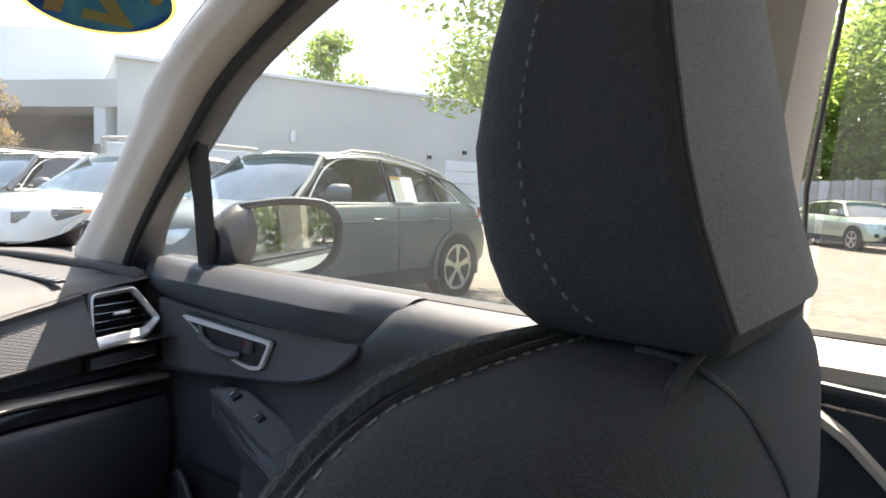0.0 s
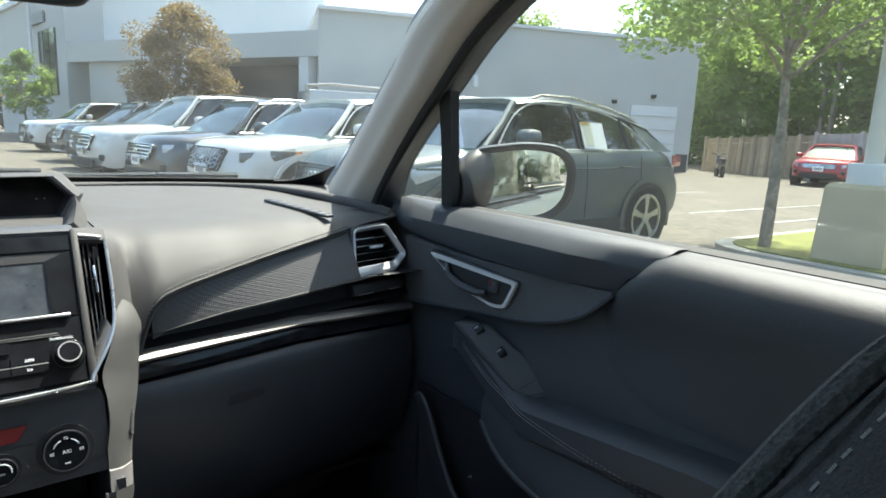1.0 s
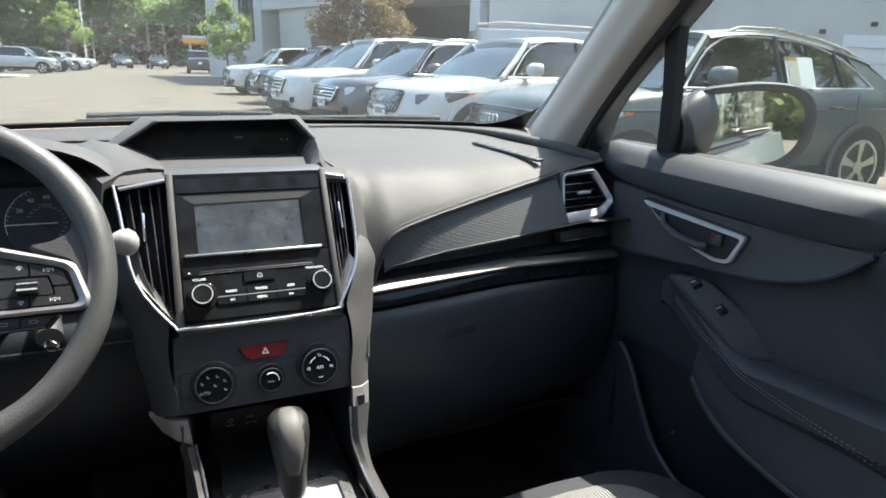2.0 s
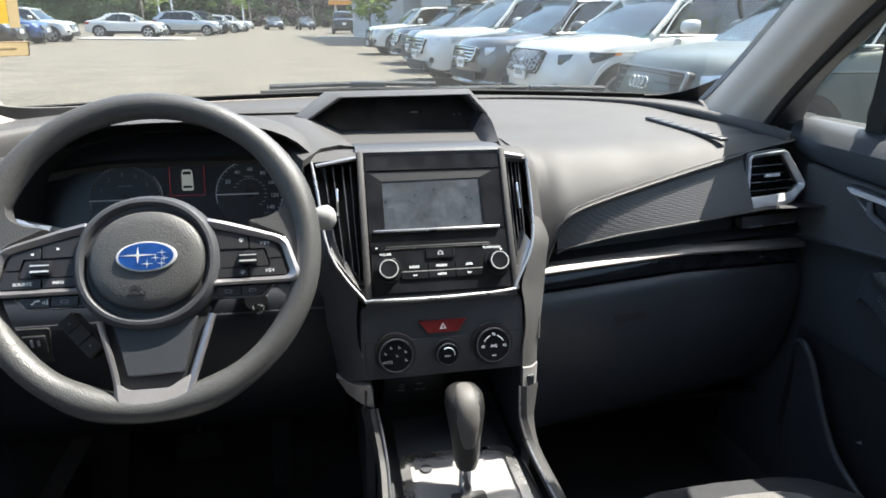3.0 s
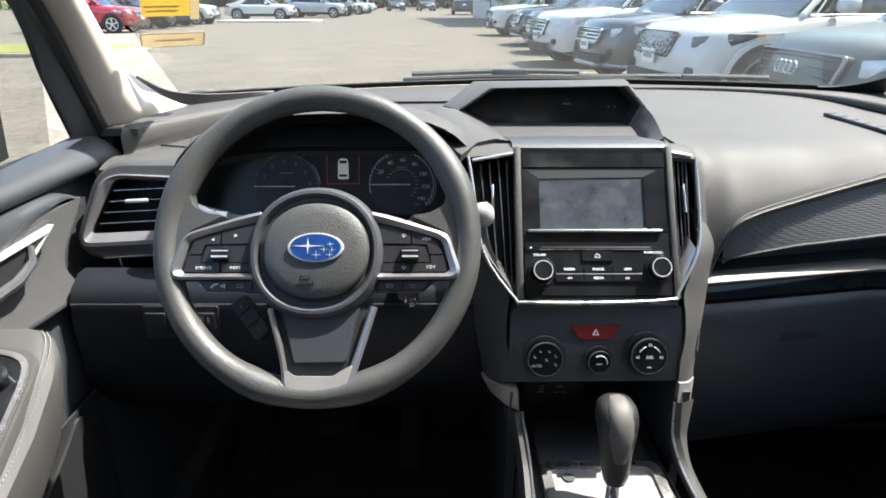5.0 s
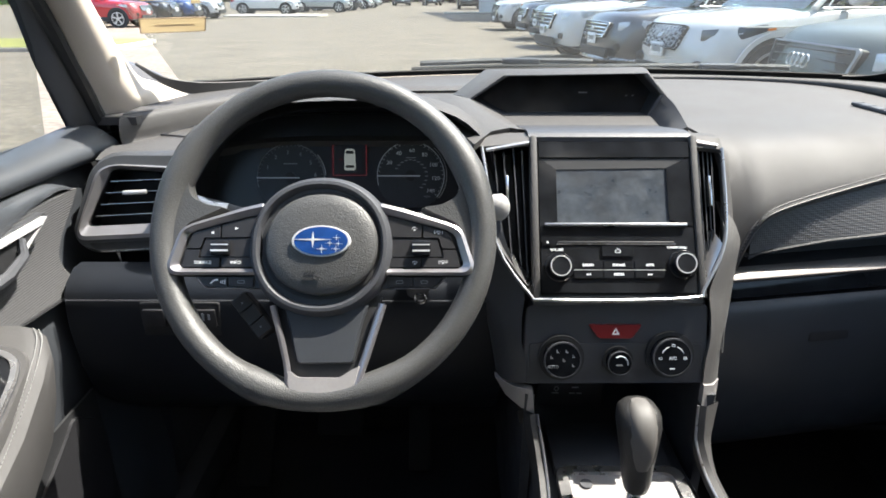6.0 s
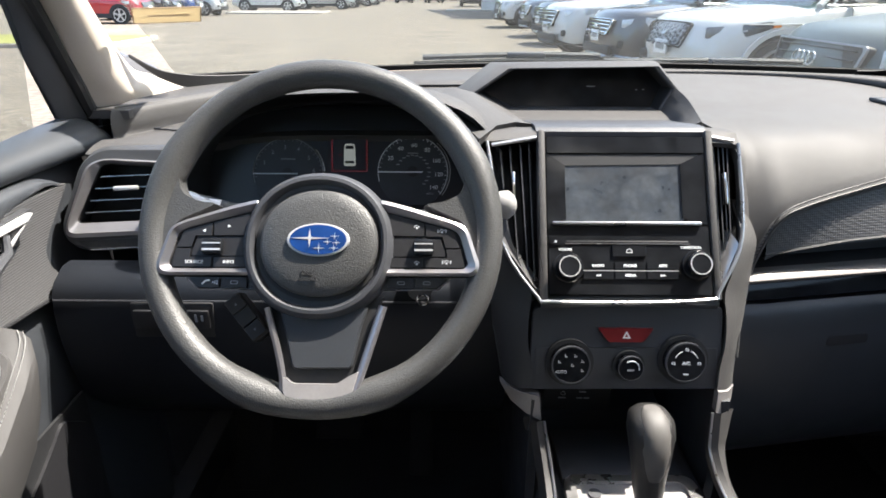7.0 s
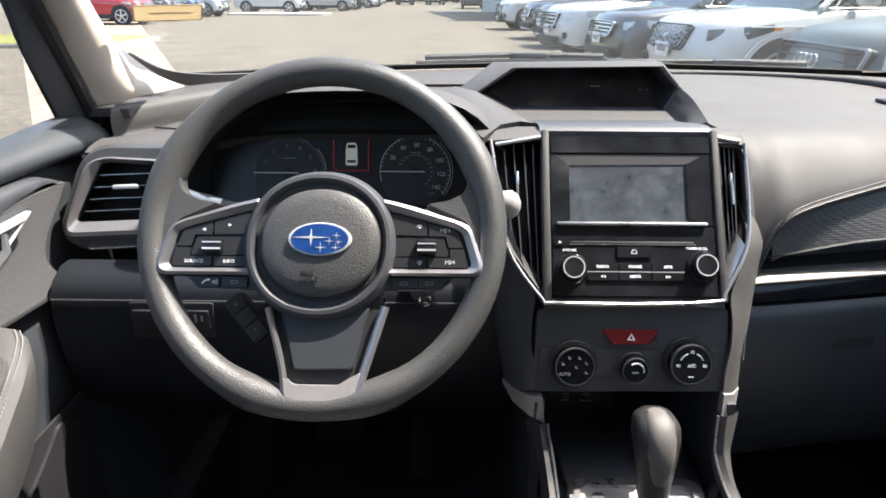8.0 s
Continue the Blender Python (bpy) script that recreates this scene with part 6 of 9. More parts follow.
    if sx > 0:
        # paler tube put in for the soft highlight on the pod's edge
        part("pod_rim", tube([sm @ Vector((0.025 + (x - 0.025) * 1.05, 0.006 + (y - 0.006) * 1.10, 0.001)) for x, y in so], 0.0018, 6, closed=True), DASH, bz)
        part("panel_gap", box((0.089, 0.021, 0.0023), (0.0014, 0.042, 0.0008), 0, sm), BLACK, bz)
    for x0, y0, w, h in (((-0.0414, -0.003, 0.018, 0.016), (0.0173, 0.0082, 0.018, 0.014)) if sx > 0 else ((-0.075, -0.004, 0.022, 0.020), (-0.015, 0.0, 0.026, 0.020))):
        dz = 0.0 if sx < 0 else -0.0065
        part("window_switch", box((x0, y0, 0.010 + dz), (w, h, 0.008 if sx < 0 else 0.004), 0.003 if sx < 0 else 0.001, sm), GLOSS, bz)
        part("switch_mark", box((x0 - w * 0.25, y0 - 0.003, (0.0142 if sx < 0 else 0.0122) + dz), (0.0025, 0.008, 0.0006), 0, sm), GREY_INK, bz)
    if sx < 0:
        part("pod_rim", frame_plate([(x * 1.06, y * 1.12) for x, y in so], so, 0.005, 0.0095, sm), SILVER, bz, "thin silver pod rim")
        part("mirror_knob", plate(disc((-0.062, 0.022), 0.015, 24), 0.004, 0.022, sm, 0.003), GLOSS, bz, "black mirror control knob")
        for k in range(2):
            part("window_switch", box((0.0 + 0.045 * k, 0.026, 0.011), (0.034, 0.022, 0.010), 0.003, sm), PLASTIC_GREY, bz)
    # pocket below
    pk = smooth_line([P(0.690, 0.905, 0.70), P(0.684, 0.885, 0.712), P(0.680, 0.85, 0.69), P(0.676, 0.80, 0.62), P(0.672, 0.74, 0.56), P(0.67, 0.62, 0.52), P(0.668, 0.4, 0.50), P(0.668, 0.1, 0.50)], 4)
    if sx > 0:
        part("pocket_lip", tube(pk, 0.006, 8), PLASTIC, door)
        part("pocket_wall", slab([[p, p + Vector((sx * 0.01, 0, -0.10)), P(0.70, p.y, 0.36)] for p in pk], (sx * 0.006, 0, 0)), PLASTIC, door)
    if sx < 0:
        # flat dark plate stands in for the pocket's shade, outlined to fit the view
        mouth = rounded([(0.790, 0.715), (0.842, 0.675), (0.852, 0.63), (0.82, 0.50), (0.40, 0.46), (0.40, 0.56), (0.644, 0.630), (0.705, 0.664), (0.757, 0.692)], [0.012, 0.02, 0.03, 0.05, 0.02, 0.02, 0.03, 0.03, 0.03], 4)
        part("pocket_mouth", plate(mouth, 0.0, 0.016, axes((-0.742, 0, 0), (0, 1, 0), (0, 0, 1), (1, 0, 0)), 0.003), BUTTON, door, "flat black plate for the shaded door pocket")
    part("pocket_back", slab([[P(0.71, y, 0.72), P(0.71, y, 0.4)] for y in (0.93, 0.1)], (sx * 0.004, 0, 0)), BLACK, door)
    lo = smooth_line([P(0.683, 0.70, 0.735), P(0.676, 0.66, 0.705), P(0.672, 0.60, 0.68), P(0.67, 0.5, 0.665), P(0.67, 0.35, 0.655), P(0.67, 0.1, 0.65)], 4)
    if sx > 0:
        part("pocket_upper_lip", tube(lo, 0.005, 8), PLASTIC, door)
        part("panel_fold", slab([[p, p + Vector((0, 0, 0.03)), P(0.70, p.y, p.z + 0.09)] for p in lo], (sx * 0.006, 0, 0)), DOORVINYL, door)
    part("speaker_mark", plate([(-0.006, -0.004), (0.006, 0.0), (0.004, 0.006)], 0, 0.001, axes(P(0.700, 0.74, 0.60), (0, -1, 0), (0, 0, 1), (-sx, 0, 0))), SILVER, door)
    # corner sail, slim bar and glass
    part("window_bar", slab([[P(0.752, 0.932, 1.075), P(0.752, 0.898, 1.072)], [P(0.725, 0.905, 1.20), P(0.725, 0.875, 1.20)], [P(0.704, 0.892, 1.295), P(0.704, 0.858, 1.305)]], (sx * 0.02, 0, 0)), RUBBER, door, "slim black window bar")
    fwd = 0.0 if sx > 0 else 0.10
    gl = part("door_glass", slab([[P(x, y + g * fwd, z), P(x, 0.35, z + dz), P(x - 0.005, -0.06 - 0.05 * (z - 1.05), z + 1.6 * dz)] for x, y, z, g, dz in ((0.80, 0.905, 1.05, 0, 0), (0.765, 0.885, 1.20, 0, 0.03), (0.738, 0.885, 1.31, 0.3, 0.06), (0.716, 0.74, 1.45, 1, 0.05), (0.700, 0.48, 1.575, 1, 0.02))], (sx * 0.003, 0, 0)), WGLASS, door)
    gl.visible_shadow = False
    back = 0.0 if sx > 0 else -0.09
    ql = part("quarter_glass", slab([[P(0.79, 1.08, 1.05), P(0.79, 0.92 + back, 1.05)], [P(0.75, 1.04, 1.18), P(0.75, 0.905 + back, 1.18)], [P(0.725, 0.98, 1.29), P(0.725, 0.885 + back, 1.29)]] if sx < 0 else [[P(0.79, 1.14, 1.05), P(0.79, 0.905, 1.05)], [P(0.752, 1.05, 1.20), P(0.752, 0.885, 1.20)], [P(0.728, 0.95, 1.31), P(0.728, 0.885, 1.31)]], (sx * 0.003, 0, 0)), WGLASS, door)
    ql.visible_shadow = False
    # outer mirror on its foot
    mo = P(0.912, 0.868, 1.137)
    za = Vector((-sx * 0.450, -0.893, 0.030)).normalized()
    xa = Vector((0, 0, 1)).cross(za).normalized()
    ya = za.cross(xa)
    mm = axes(mo, xa, ya, za)
    q = 1 if sx > 0 else -1
    shape = [(-0.104, 0.052), (-0.114, 0.006), (-0.094, -0.052), (-0.024, -0.074), (0.050, -0.070), (0.092, -0.034), (0.098, 0.030), (0.072, 0.062), (0.0, 0.067)]
    oc = lambda k, z, g=0.0: [mm @ Vector((q * (x * (k + g / 0.095) + (0.003 if g else 0)), y * (k + g / 0.07), z)) for x, y in rounded(shape, 0.03, 5)]
    mi = part("door_mirror", loft([oc(0.55, -0.095), oc(0.88, -0.07), oc(1.0, -0.03, 0.014), oc(1.0, 0.0, 0.017), oc(1.0, 0.012, 0.013), oc(1.0, 0.012, 0.006), oc(0.99, 0.002, 0.0)]), MIRROR_SHELL, door, "dark grey outer mirror")
    part("mirror_face", plate([(q * x * 0.985, y * 0.985) for x, y in rounded(shape, 0.03, 5)], 0.001, 0.0045, mm), MIRROR, mi, "mirror glass reflecting trees and car side")
    foot = []
    for x, y, z, w, h in ((0.765, 0.915, 1.116, 0.034, 0.050), (0.785, 0.913, 1.122, 0.036, 0.060), (0.81, 0.912, 1.130, 0.036, 0.068), (0.832, 0.914, 1.135, 0.034, 0.070), (0.86, 0.92, 1.137, 0.026, 0.066)):
        foot.append([P(x, y + w * math.cos(q), z + h * math.sin(q)) for q in [2 * math.pi * k / 14 for k in range(14)]])
    part("mirror_foot", loft(foot), MIRROR_SHELL, mi)
    return door


front_door(1)
front_door(-1)

for sx in (1, -1):
    P = sided(sx)
    rd = thing("door_3" if sx > 0 else "door_4", P(0.76, -0.6, 0.3), "closed dark rear car door with pale sill trim", "car door", "rear doors", "structure")
    part("door_panel", slab([[P(0.775, y, 1.095), P(0.74, y, 1.07), P(0.735, y, 0.9), P(0.725, y, 0.6), P(0.72, y, 0.36)] for y in (-0.062, -0.6, -1.2)], (sx * 0.05, 0, 0)), DOORVINYL, rd)
    part("door_top", slab([[P(0.80, y, 1.108), P(0.755, y, 1.110), P(0.730, y, 1.094), P(0.728, y, 1.082), P(0.735, y, 1.074)] for y in (-0.062, -0.6, -1.2)], (sx * 0.01, 0, -0.004)), TRIM, rd, "pale door top")
    part("armrest", box(P(0.69, -0.6, 0.86), (0.09, 0.5, 0.06), 0.02), DOORVINYL, rd)
    part("silver_line", tube([P(0.716, -0.075, 1.064), P(0.716, -0.7, 1.03)], 0.0016, 6), SILVER, rd)
    part("panel_ledge", tube([P(0.722, -0.075, 1.078), P(0.722, -0.7, 1.045)], 0.005, 8), PLASTIC_GREY, rd)
    part("pull_band", slab([[P(0.705, y, z + 0.007), P(0.700, y, z + 0.004), P(0.700, y, z - 0.004), P(0.706, y, z - 0.007)] for y, z in ((-0.085, 1.056), (-0.110, 1.040), (-0.145, 1.006), (-0.20, 0.965), (-0.28, 0.93))], (sx * 0.006, 0, 0)), TRIM, rd, "pale diagonal pull trim")
    g = part("door_glass", slab([[P(0.80, -0.062, 1.08), P(0.80, -1.15, 1.08)], [P(0.715, -0.1, 1.60), P(0.715, -1.12, 1.58)]], (sx * 0.003, 0, 0)), WGLASS, rd)
    g.visible_shadow = False
    part("window_channel", tube([P(0.775, -0.062, 1.085), P(0.745, -0.060, 1.25), P(0.725, -0.078, 1.41), P(0.70, -0.104, 1.585)], 0.0025, 8), PLASTIC_GREY, rd)
    part("door_shell", slab([[P(0.815, y, 1.078), P(0.855, y, 0.95), P(0.872, y, 0.86), P(0.86, y, 0.5), P(0.82, y, 0.3)] for y in (-0.04, -0.5, -1.0, -1.7)], (sx * 0.02, 0, 0)), PAINT_OWN, rd, "pale painted outer flank")
    part("outer_handle", tube([P(0.868, -0.78, 0.93), P(0.895, -0.82, 0.93), P(0.895, -0.96, 0.93), P(0.868, -1.0, 0.93)], 0.012, 8), PAINT_OWN, rd)
    part("glass_seal", tube([P(0.800, -0.06, 1.108), P(0.800, -0.6, 1.110), P(0.798, -1.2, 1.112)], 0.007, 6), RUBBER, rd)

# ---- seats ----
# seat fabric with the light on the headrest's back put into a paler grey
FABRIC_LIT = material("lit_back_fabric", (0.14, 0.138, 0.13), 0.9, grain=0.3, grain_scale=700, stain=0.08, bump=0.4, bump_scale=800)

PIPING = material("mesh_piping", (0.036, 0.038, 0.040), 0.75, grain=0.5, grain_scale=420, bump=1.0, bump_scale=420)
FABRIC_RIB = material("grey_ribbed_fabric", (0.19, 0.185, 0.175), 0.9, grain=0.3, grain_scale=600, stain=0.1)
wn, wl = FABRIC_RIB.node_tree.nodes, FABRIC_RIB.node_tree.links
wv, wtc, wbp = wn.new("ShaderNodeTexWave"), wn.new("ShaderNodeTexCoord"), wn.new("ShaderNodeBump")
wv.bands_direction = "X"
wv.inputs["Scale"].default_value = 60
wl.new(wtc.outputs["Object"], wv.inputs["Vector"])
wl.new(wv.outputs["Fac"], wbp.inputs["Height"])
wbp.inputs["Strength"].default_value, wbp.inputs["Distance"].default_value = 0.8, 0.004
wl.new(wbp.outputs[0], wn["Principled BSDF"].inputs["Normal"])


def front_seat(cx, label):
    s = thing("front_seat", (cx, 0.2, 0.3), label, "car seat", "front seats")

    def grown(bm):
        """Scales the headrest about the camera's first position to fit its view; the half beside the door is narrower.
        """
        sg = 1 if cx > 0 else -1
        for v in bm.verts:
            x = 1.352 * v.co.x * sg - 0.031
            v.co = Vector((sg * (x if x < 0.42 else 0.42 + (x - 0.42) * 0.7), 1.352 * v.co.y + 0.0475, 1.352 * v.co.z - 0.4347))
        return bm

    cc = cx + math.copysign(0.05, cx)

    def rbox(y, z, w, t, e=0.55, tilt=0.0, n=28):
        pts = []
        for q in [2 * math.pi * k / n for k in range(n)]:
            c, d = math.cos(q), math.sin(q)
            pts.append((cx + w * math.copysign(abs(c) ** e, c), y + t * math.copysign(abs(d) ** e, d), z + tilt * d))
        return pts

    sg = 1 if cx > 0 else -1
    side = lambda x, y, z: (sg * (x if x < 0.42 else 0.42 + (x - 0.42) * 0.8), y, z)

    def back_ring(z, w, yf, yr, n=36):
        pts = []
        for q in [2 * math.pi * k / n for k in range(n)]:
            c, d = math.cos(q), math.sin(q)
            pts.append(side(0.42 + w * math.copysign(abs(c) ** 0.38, c), (yf + yr) / 2 + (yf - yr) / 2 * math.copysign(abs(d) ** 0.5, d), z))
        return pts

    back = loft([back_ring(*v) for v in ((0.55, 0.245, 0.17, -0.05), (0.75, 0.255, 0.135, -0.085), (0.90, 0.262, 0.10, -0.10), (1.0, 0.258, 0.074, -0.105), (1.06, 0.252, 0.056, -0.106), (1.10, 0.241, 0.043, -0.104), (1.13, 0.232, 0.032, -0.102), (1.146, 0.222, 0.023, -0.099), (1.157, 0.212, 0.014, -0.095), (1.165, 0.201, 0.005, -0.090), (1.170, 0.187, -0.002, -0.085), (1.1735, 0.162, -0.009, -0.078), (1.1755, 0.125, -0.018, -0.071), (1.177, 0.07, -0.03, -0.062), (1.1775, 0.03, -0.04, -0.055))])
    skin = BVHTree.FromBMesh(back)
    part("seat_back", back, FABRIC, s, "black fabric seat back")
    half = [(0.163, 0.118, 0.82), (0.170, 0.098, 0.90), (0.178, 0.080, 0.97), (0.188, 0.061, 1.03), (0.198, 0.043, 1.085), (0.209, 0.028, 1.12), (0.221, 0.015, 1.147), (0.239, 0.006, 1.164), (0.256, -0.003, 1.1725), (0.276, -0.007, 1.1745), (0.305, -0.010, 1.1745), (0.36, -0.016, 1.174)]
    pipe = [side(*v) for v in half] + [side(0.84 - x, y, z) for x, y, z in reversed(half)]
    line = smooth_line(pipe, 8)
    part("piping", tube(line, 0.0062, 8), PIPING, s, "mesh-edged seat piping")
    def on_skin(k, line, across, lift):
        """A point of the seat's skin beside the piping, cast roughly along the camera's sight line, with its normal and
        the line's direction.
        """
        d = (line[k + 1] - line[k - 1]).normalized()
        out = Vector((-0.56 * sg if k < len(line) / 2 else 0.56 * sg, -0.5, 0.66)).normalized()
        w = out.cross(d).normalized()
        if w.dot(Vector((sg * 0.42, -0.06, 0.9)) - line[k]) < 0:
            w = -w
        start = line[k] + w * across
        p, n = skin.ray_cast(start + out * 0.1, -out, 0.2)[:2]
        if p is None:
            return start, out, d
        return p + out * lift, out, d

    line = smooth_line(pipe, 14)
    part("piping_bead", tube([on_skin(k, line, 0.0068, 0.0012)[0] for k in range(4, len(line) - 4, 3)], 0.0022, 6), FABRIC, s)
    bm = bmesh.new()
    acc = 0.0
    for i in range(1, len(line) - 1):
        acc += (line[i] - line[i - 1]).length
        if acc < 0.0072:
            continue
        acc = 0.0
        p, n, d = on_skin(i, line, 0.0105, 0.0011)
        box((0, 0, 0), (0.0040, 0.0008, 0.0008), 0, axes(p, d, n.cross(d).normalized(), d.cross(n.cross(d)).normalized()), bm)
    part("seat_stitching", bm, THREAD, s, "grey stitching", kind="stuff")
    part("bolster_seam", tube(smooth_line([side(x, y, z) for x, y, z in ((0.36, -0.072, 1.176), (0.29, -0.078, 1.171), (0.235, -0.082, 1.145), (0.205, -0.088, 1.10), (0.185, -0.094, 1.03), (0.175, -0.09, 0.9))], 6), 0.003, 6), FABRIC, s)
    fold = [(0.327, -0.054, 1.1772), (0.327, -0.071, 1.1755), (0.325, -0.083, 1.1715), (0.335, -0.093, 1.1595), (0.348, -0.099, 1.1435), (0.377, -0.102, 1.1215), (0.394, -0.103, 1.1065), (0.42, -0.1045, 1.07)]
    part("back_fold", tube(smooth_line([side(*v) for v in fold], 5), 0.0017, 6), PLASTIC, s, "dark sewn fold")
    cbox = lambda *v: [(x + cc - cx, y, z) for x, y, z in rbox(*v)]
    part("cushion", loft([cbox(0.42, 0.46, 0.225, 0.28), cbox(0.42, 0.55, 0.235, 0.292), cbox(0.42, 0.585, 0.23, 0.288), cbox(0.42, 0.602, 0.212, 0.27), cbox(0.41, 0.610, 0.18, 0.23), cbox(0.40, 0.612, 0.1, 0.12)]), FABRIC, s)
    part("cushion_insert", loft([cbox(0.42, 0.595, 0.145, 0.238), cbox(0.42, 0.612, 0.14, 0.232), cbox(0.42, 0.618, 0.12, 0.21), cbox(0.42, 0.619, 0.05, 0.1)]), FABRIC_RIB, s, "grey ribbed seat insert")
    part("seat_base", box((cc, 0.3, 0.38), (0.40, 0.44, 0.16), 0.03), PLASTIC, s)

    def hring(z, w, yf, yb):
        mid = -0.006
        o = [(-w, yf), (w, yf), (w * 1.0, yb), (0, yb + mid), (-w, yb)]
        return [(cx + x, y, z) for x, y in rounded(o, [0.022, 0.022, 0.004, 0.03, 0.004], 5)]

    hz = [(1.192, 0.088, -0.047, -0.093), (1.1945, 0.104, -0.035, -0.1), (1.202, 0.11, -0.028, -0.1025), (1.214, 0.113, -0.0235, -0.0985), (1.23, 0.115, -0.02, -0.0930), (1.25, 0.116, -0.018, -0.0880), (1.28, 0.114, -0.021, -0.0820), (1.31, 0.108, -0.025, -0.0755), (1.35, 0.097, -0.032, -0.0680), (1.385, 0.084, -0.039, -0.0620), (1.4, 0.066, -0.044, -0.060)]
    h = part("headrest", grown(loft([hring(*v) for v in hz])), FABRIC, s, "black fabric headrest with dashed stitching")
    part("headrest_back", grown(slab([[(cx + (w - 0.004) * q, yb - 0.0012 - 0.006 * (1 - abs(q) ** 1.5), z) for q in (-1, -0.8, -0.4, 0, 0.4, 0.8, 1)] for z, w, yf, yb in hz[2:-1]], (0, 0.0008, 0))), FABRIC_LIT, h, "headrest back with its light put into a paler grey")
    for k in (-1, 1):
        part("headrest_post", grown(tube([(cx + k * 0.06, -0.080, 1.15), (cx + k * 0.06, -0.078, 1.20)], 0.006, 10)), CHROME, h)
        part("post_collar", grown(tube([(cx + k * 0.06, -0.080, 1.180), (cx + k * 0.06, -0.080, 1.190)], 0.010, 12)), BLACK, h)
    bm = bmesh.new()
    stitch_line = smooth_line([(cx - 0.108, -0.068, 1.1975), (cx - 0.1135, -0.058, 1.207), (cx - 0.1160, -0.0475, 1.225), (cx - 0.1172, -0.043, 1.25), (cx - 0.1155, -0.0445, 1.28), (cx - 0.109, -0.049, 1.31), (cx - 0.098, -0.055, 1.35)], 14)
    acc = 0.0
    for i in range(1, len(stitch_line) - 1):
        acc += (stitch_line[i] - stitch_line[i - 1]).length
        if acc < 0.0042:
            continue
        acc = 0.0
        d = (stitch_line[i + 1] - stitch_line[i - 1]).normalized()
        w = Vector((-1, 0.15, 0))
        box((0, 0, 0), (0.0021, 0.0007, 0.0007), 0, axes(stitch_line[i], d, d.cross(w).normalized(), w), bm)
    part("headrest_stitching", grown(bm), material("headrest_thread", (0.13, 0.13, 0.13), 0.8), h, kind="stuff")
    return s


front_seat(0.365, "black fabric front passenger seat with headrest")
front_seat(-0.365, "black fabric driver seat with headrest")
rb = thing("rear_bench", (0, -1.0, 0.3), "dark fabric rear bench seat", "car seat")
part("bench_cushion", box((0, -0.75, 0.5), (1.3, 0.5, 0.2), 0.05), FABRIC, rb)
part("bench_back", box((0, 0, 0), (1.3, 0.16, 0.6), 0.05, pose(0, -1.1, 0.82, -18, 0, 0)), FABRIC, rb)

# interior mirror under the header
rm = thing("rear_view_mirror", (-0.03, 0.6, 1.45), "black interior rear-view mirror below the windscreen header", "mirror")
mm = pose(-0.030, 0.585, 1.352, 8, 0, -14) @ Matrix.Rotation(radians(90), 4, "X")
mo = rounded(rect(-0.12, -0.034, 0.12, 0.034), 0.02, 5)
part("mirror_case", plate(mo, -0.03, 0.0, mm, 0.004), PLASTIC, rm)
part("mirror_face", plate([(x * 0.95, y * 0.9) for x, y in mo], 0.0, 0.001, mm), MIRROR, rm)
part("mirror_stem", tube([(-0.03, 0.605, 1.36), (-0.02, 0.66, 1.45), (0.0, 0.66, 1.585)], 0.012, 8), PLASTIC, rm)

# stickers on the inner face of the glass
def ws_point(x, k):
    p = WS_LOW(x).lerp(WS_TOP(x), k) + Vector((0, 0.035, 0.045)) * (4 * k * (1 - k)) * 0.6
    return p


def ws_axes(x, k, off=0.006):
    o = ws_point(x, k)
    yv = (ws_point(x, k + 0.03) - ws_point(x, k - 0.03)).normalized()
    xv = (ws_point(x + 0.03, k) - ws_point(x - 0.03, k)).normalized()
    zv = xv.cross(yv).normalized()
    yv = zv.cross(xv)
    if zv.y > 0:
        zv, xv = -zv, xv
    return axes(o + zv * off, xv, yv, zv)


rows = []
for i in range(12):
    rows.append([ws_point(0.60 + 0.115 * i / 11, (0.020 + 0.075 * (i / 11) ** 2.6) * j / 3) + Vector((0, -0.007, -0.004)) for j in range(4)])
part("corner_band", slab(rows, (0, 0.002, 0.001)), BLACK, windscreen, "black ceramic band in the corner of the glass")
# driver's corner: placed to fit the camera's view, a little before the glass
lower = smooth_line([(-0.737, 1.163, 1.142), (-0.716, 1.192, 1.112), (-0.690, 1.222, 1.089), (-0.650, 1.270, 1.078), (-0.56, 1.37, 1.078)], 5)
upper = smooth_line([(-0.736, 1.165, 1.144), (-0.709, 1.198, 1.118), (-0.677, 1.232, 1.105), (-0.636, 1.285, 1.097), (-0.555, 1.38, 1.090)], 5)
part("corner_band", slab([[a, a.lerp(b, 0.5), b] for a, b in zip(lower, upper)], (0, 0.002, 0.001)), BLACK, windscreen, "black ceramic band in the corner of the glass")
BLUEST = material("sticker_blue", (0.03, 0.13, 0.42), 0.45, stain=0.08)
CREAM = material("sticker_cream", (0.62, 0.5, 0.24), 0.6, stain=0.08)
YELLOW = material("sticker_yellow", (0.80, 0.64, 0.24), 0.6, stain=0.08)
PAPER = material("cream_paper", (0.62, 0.54, 0.40), 0.7, stain=0.08)
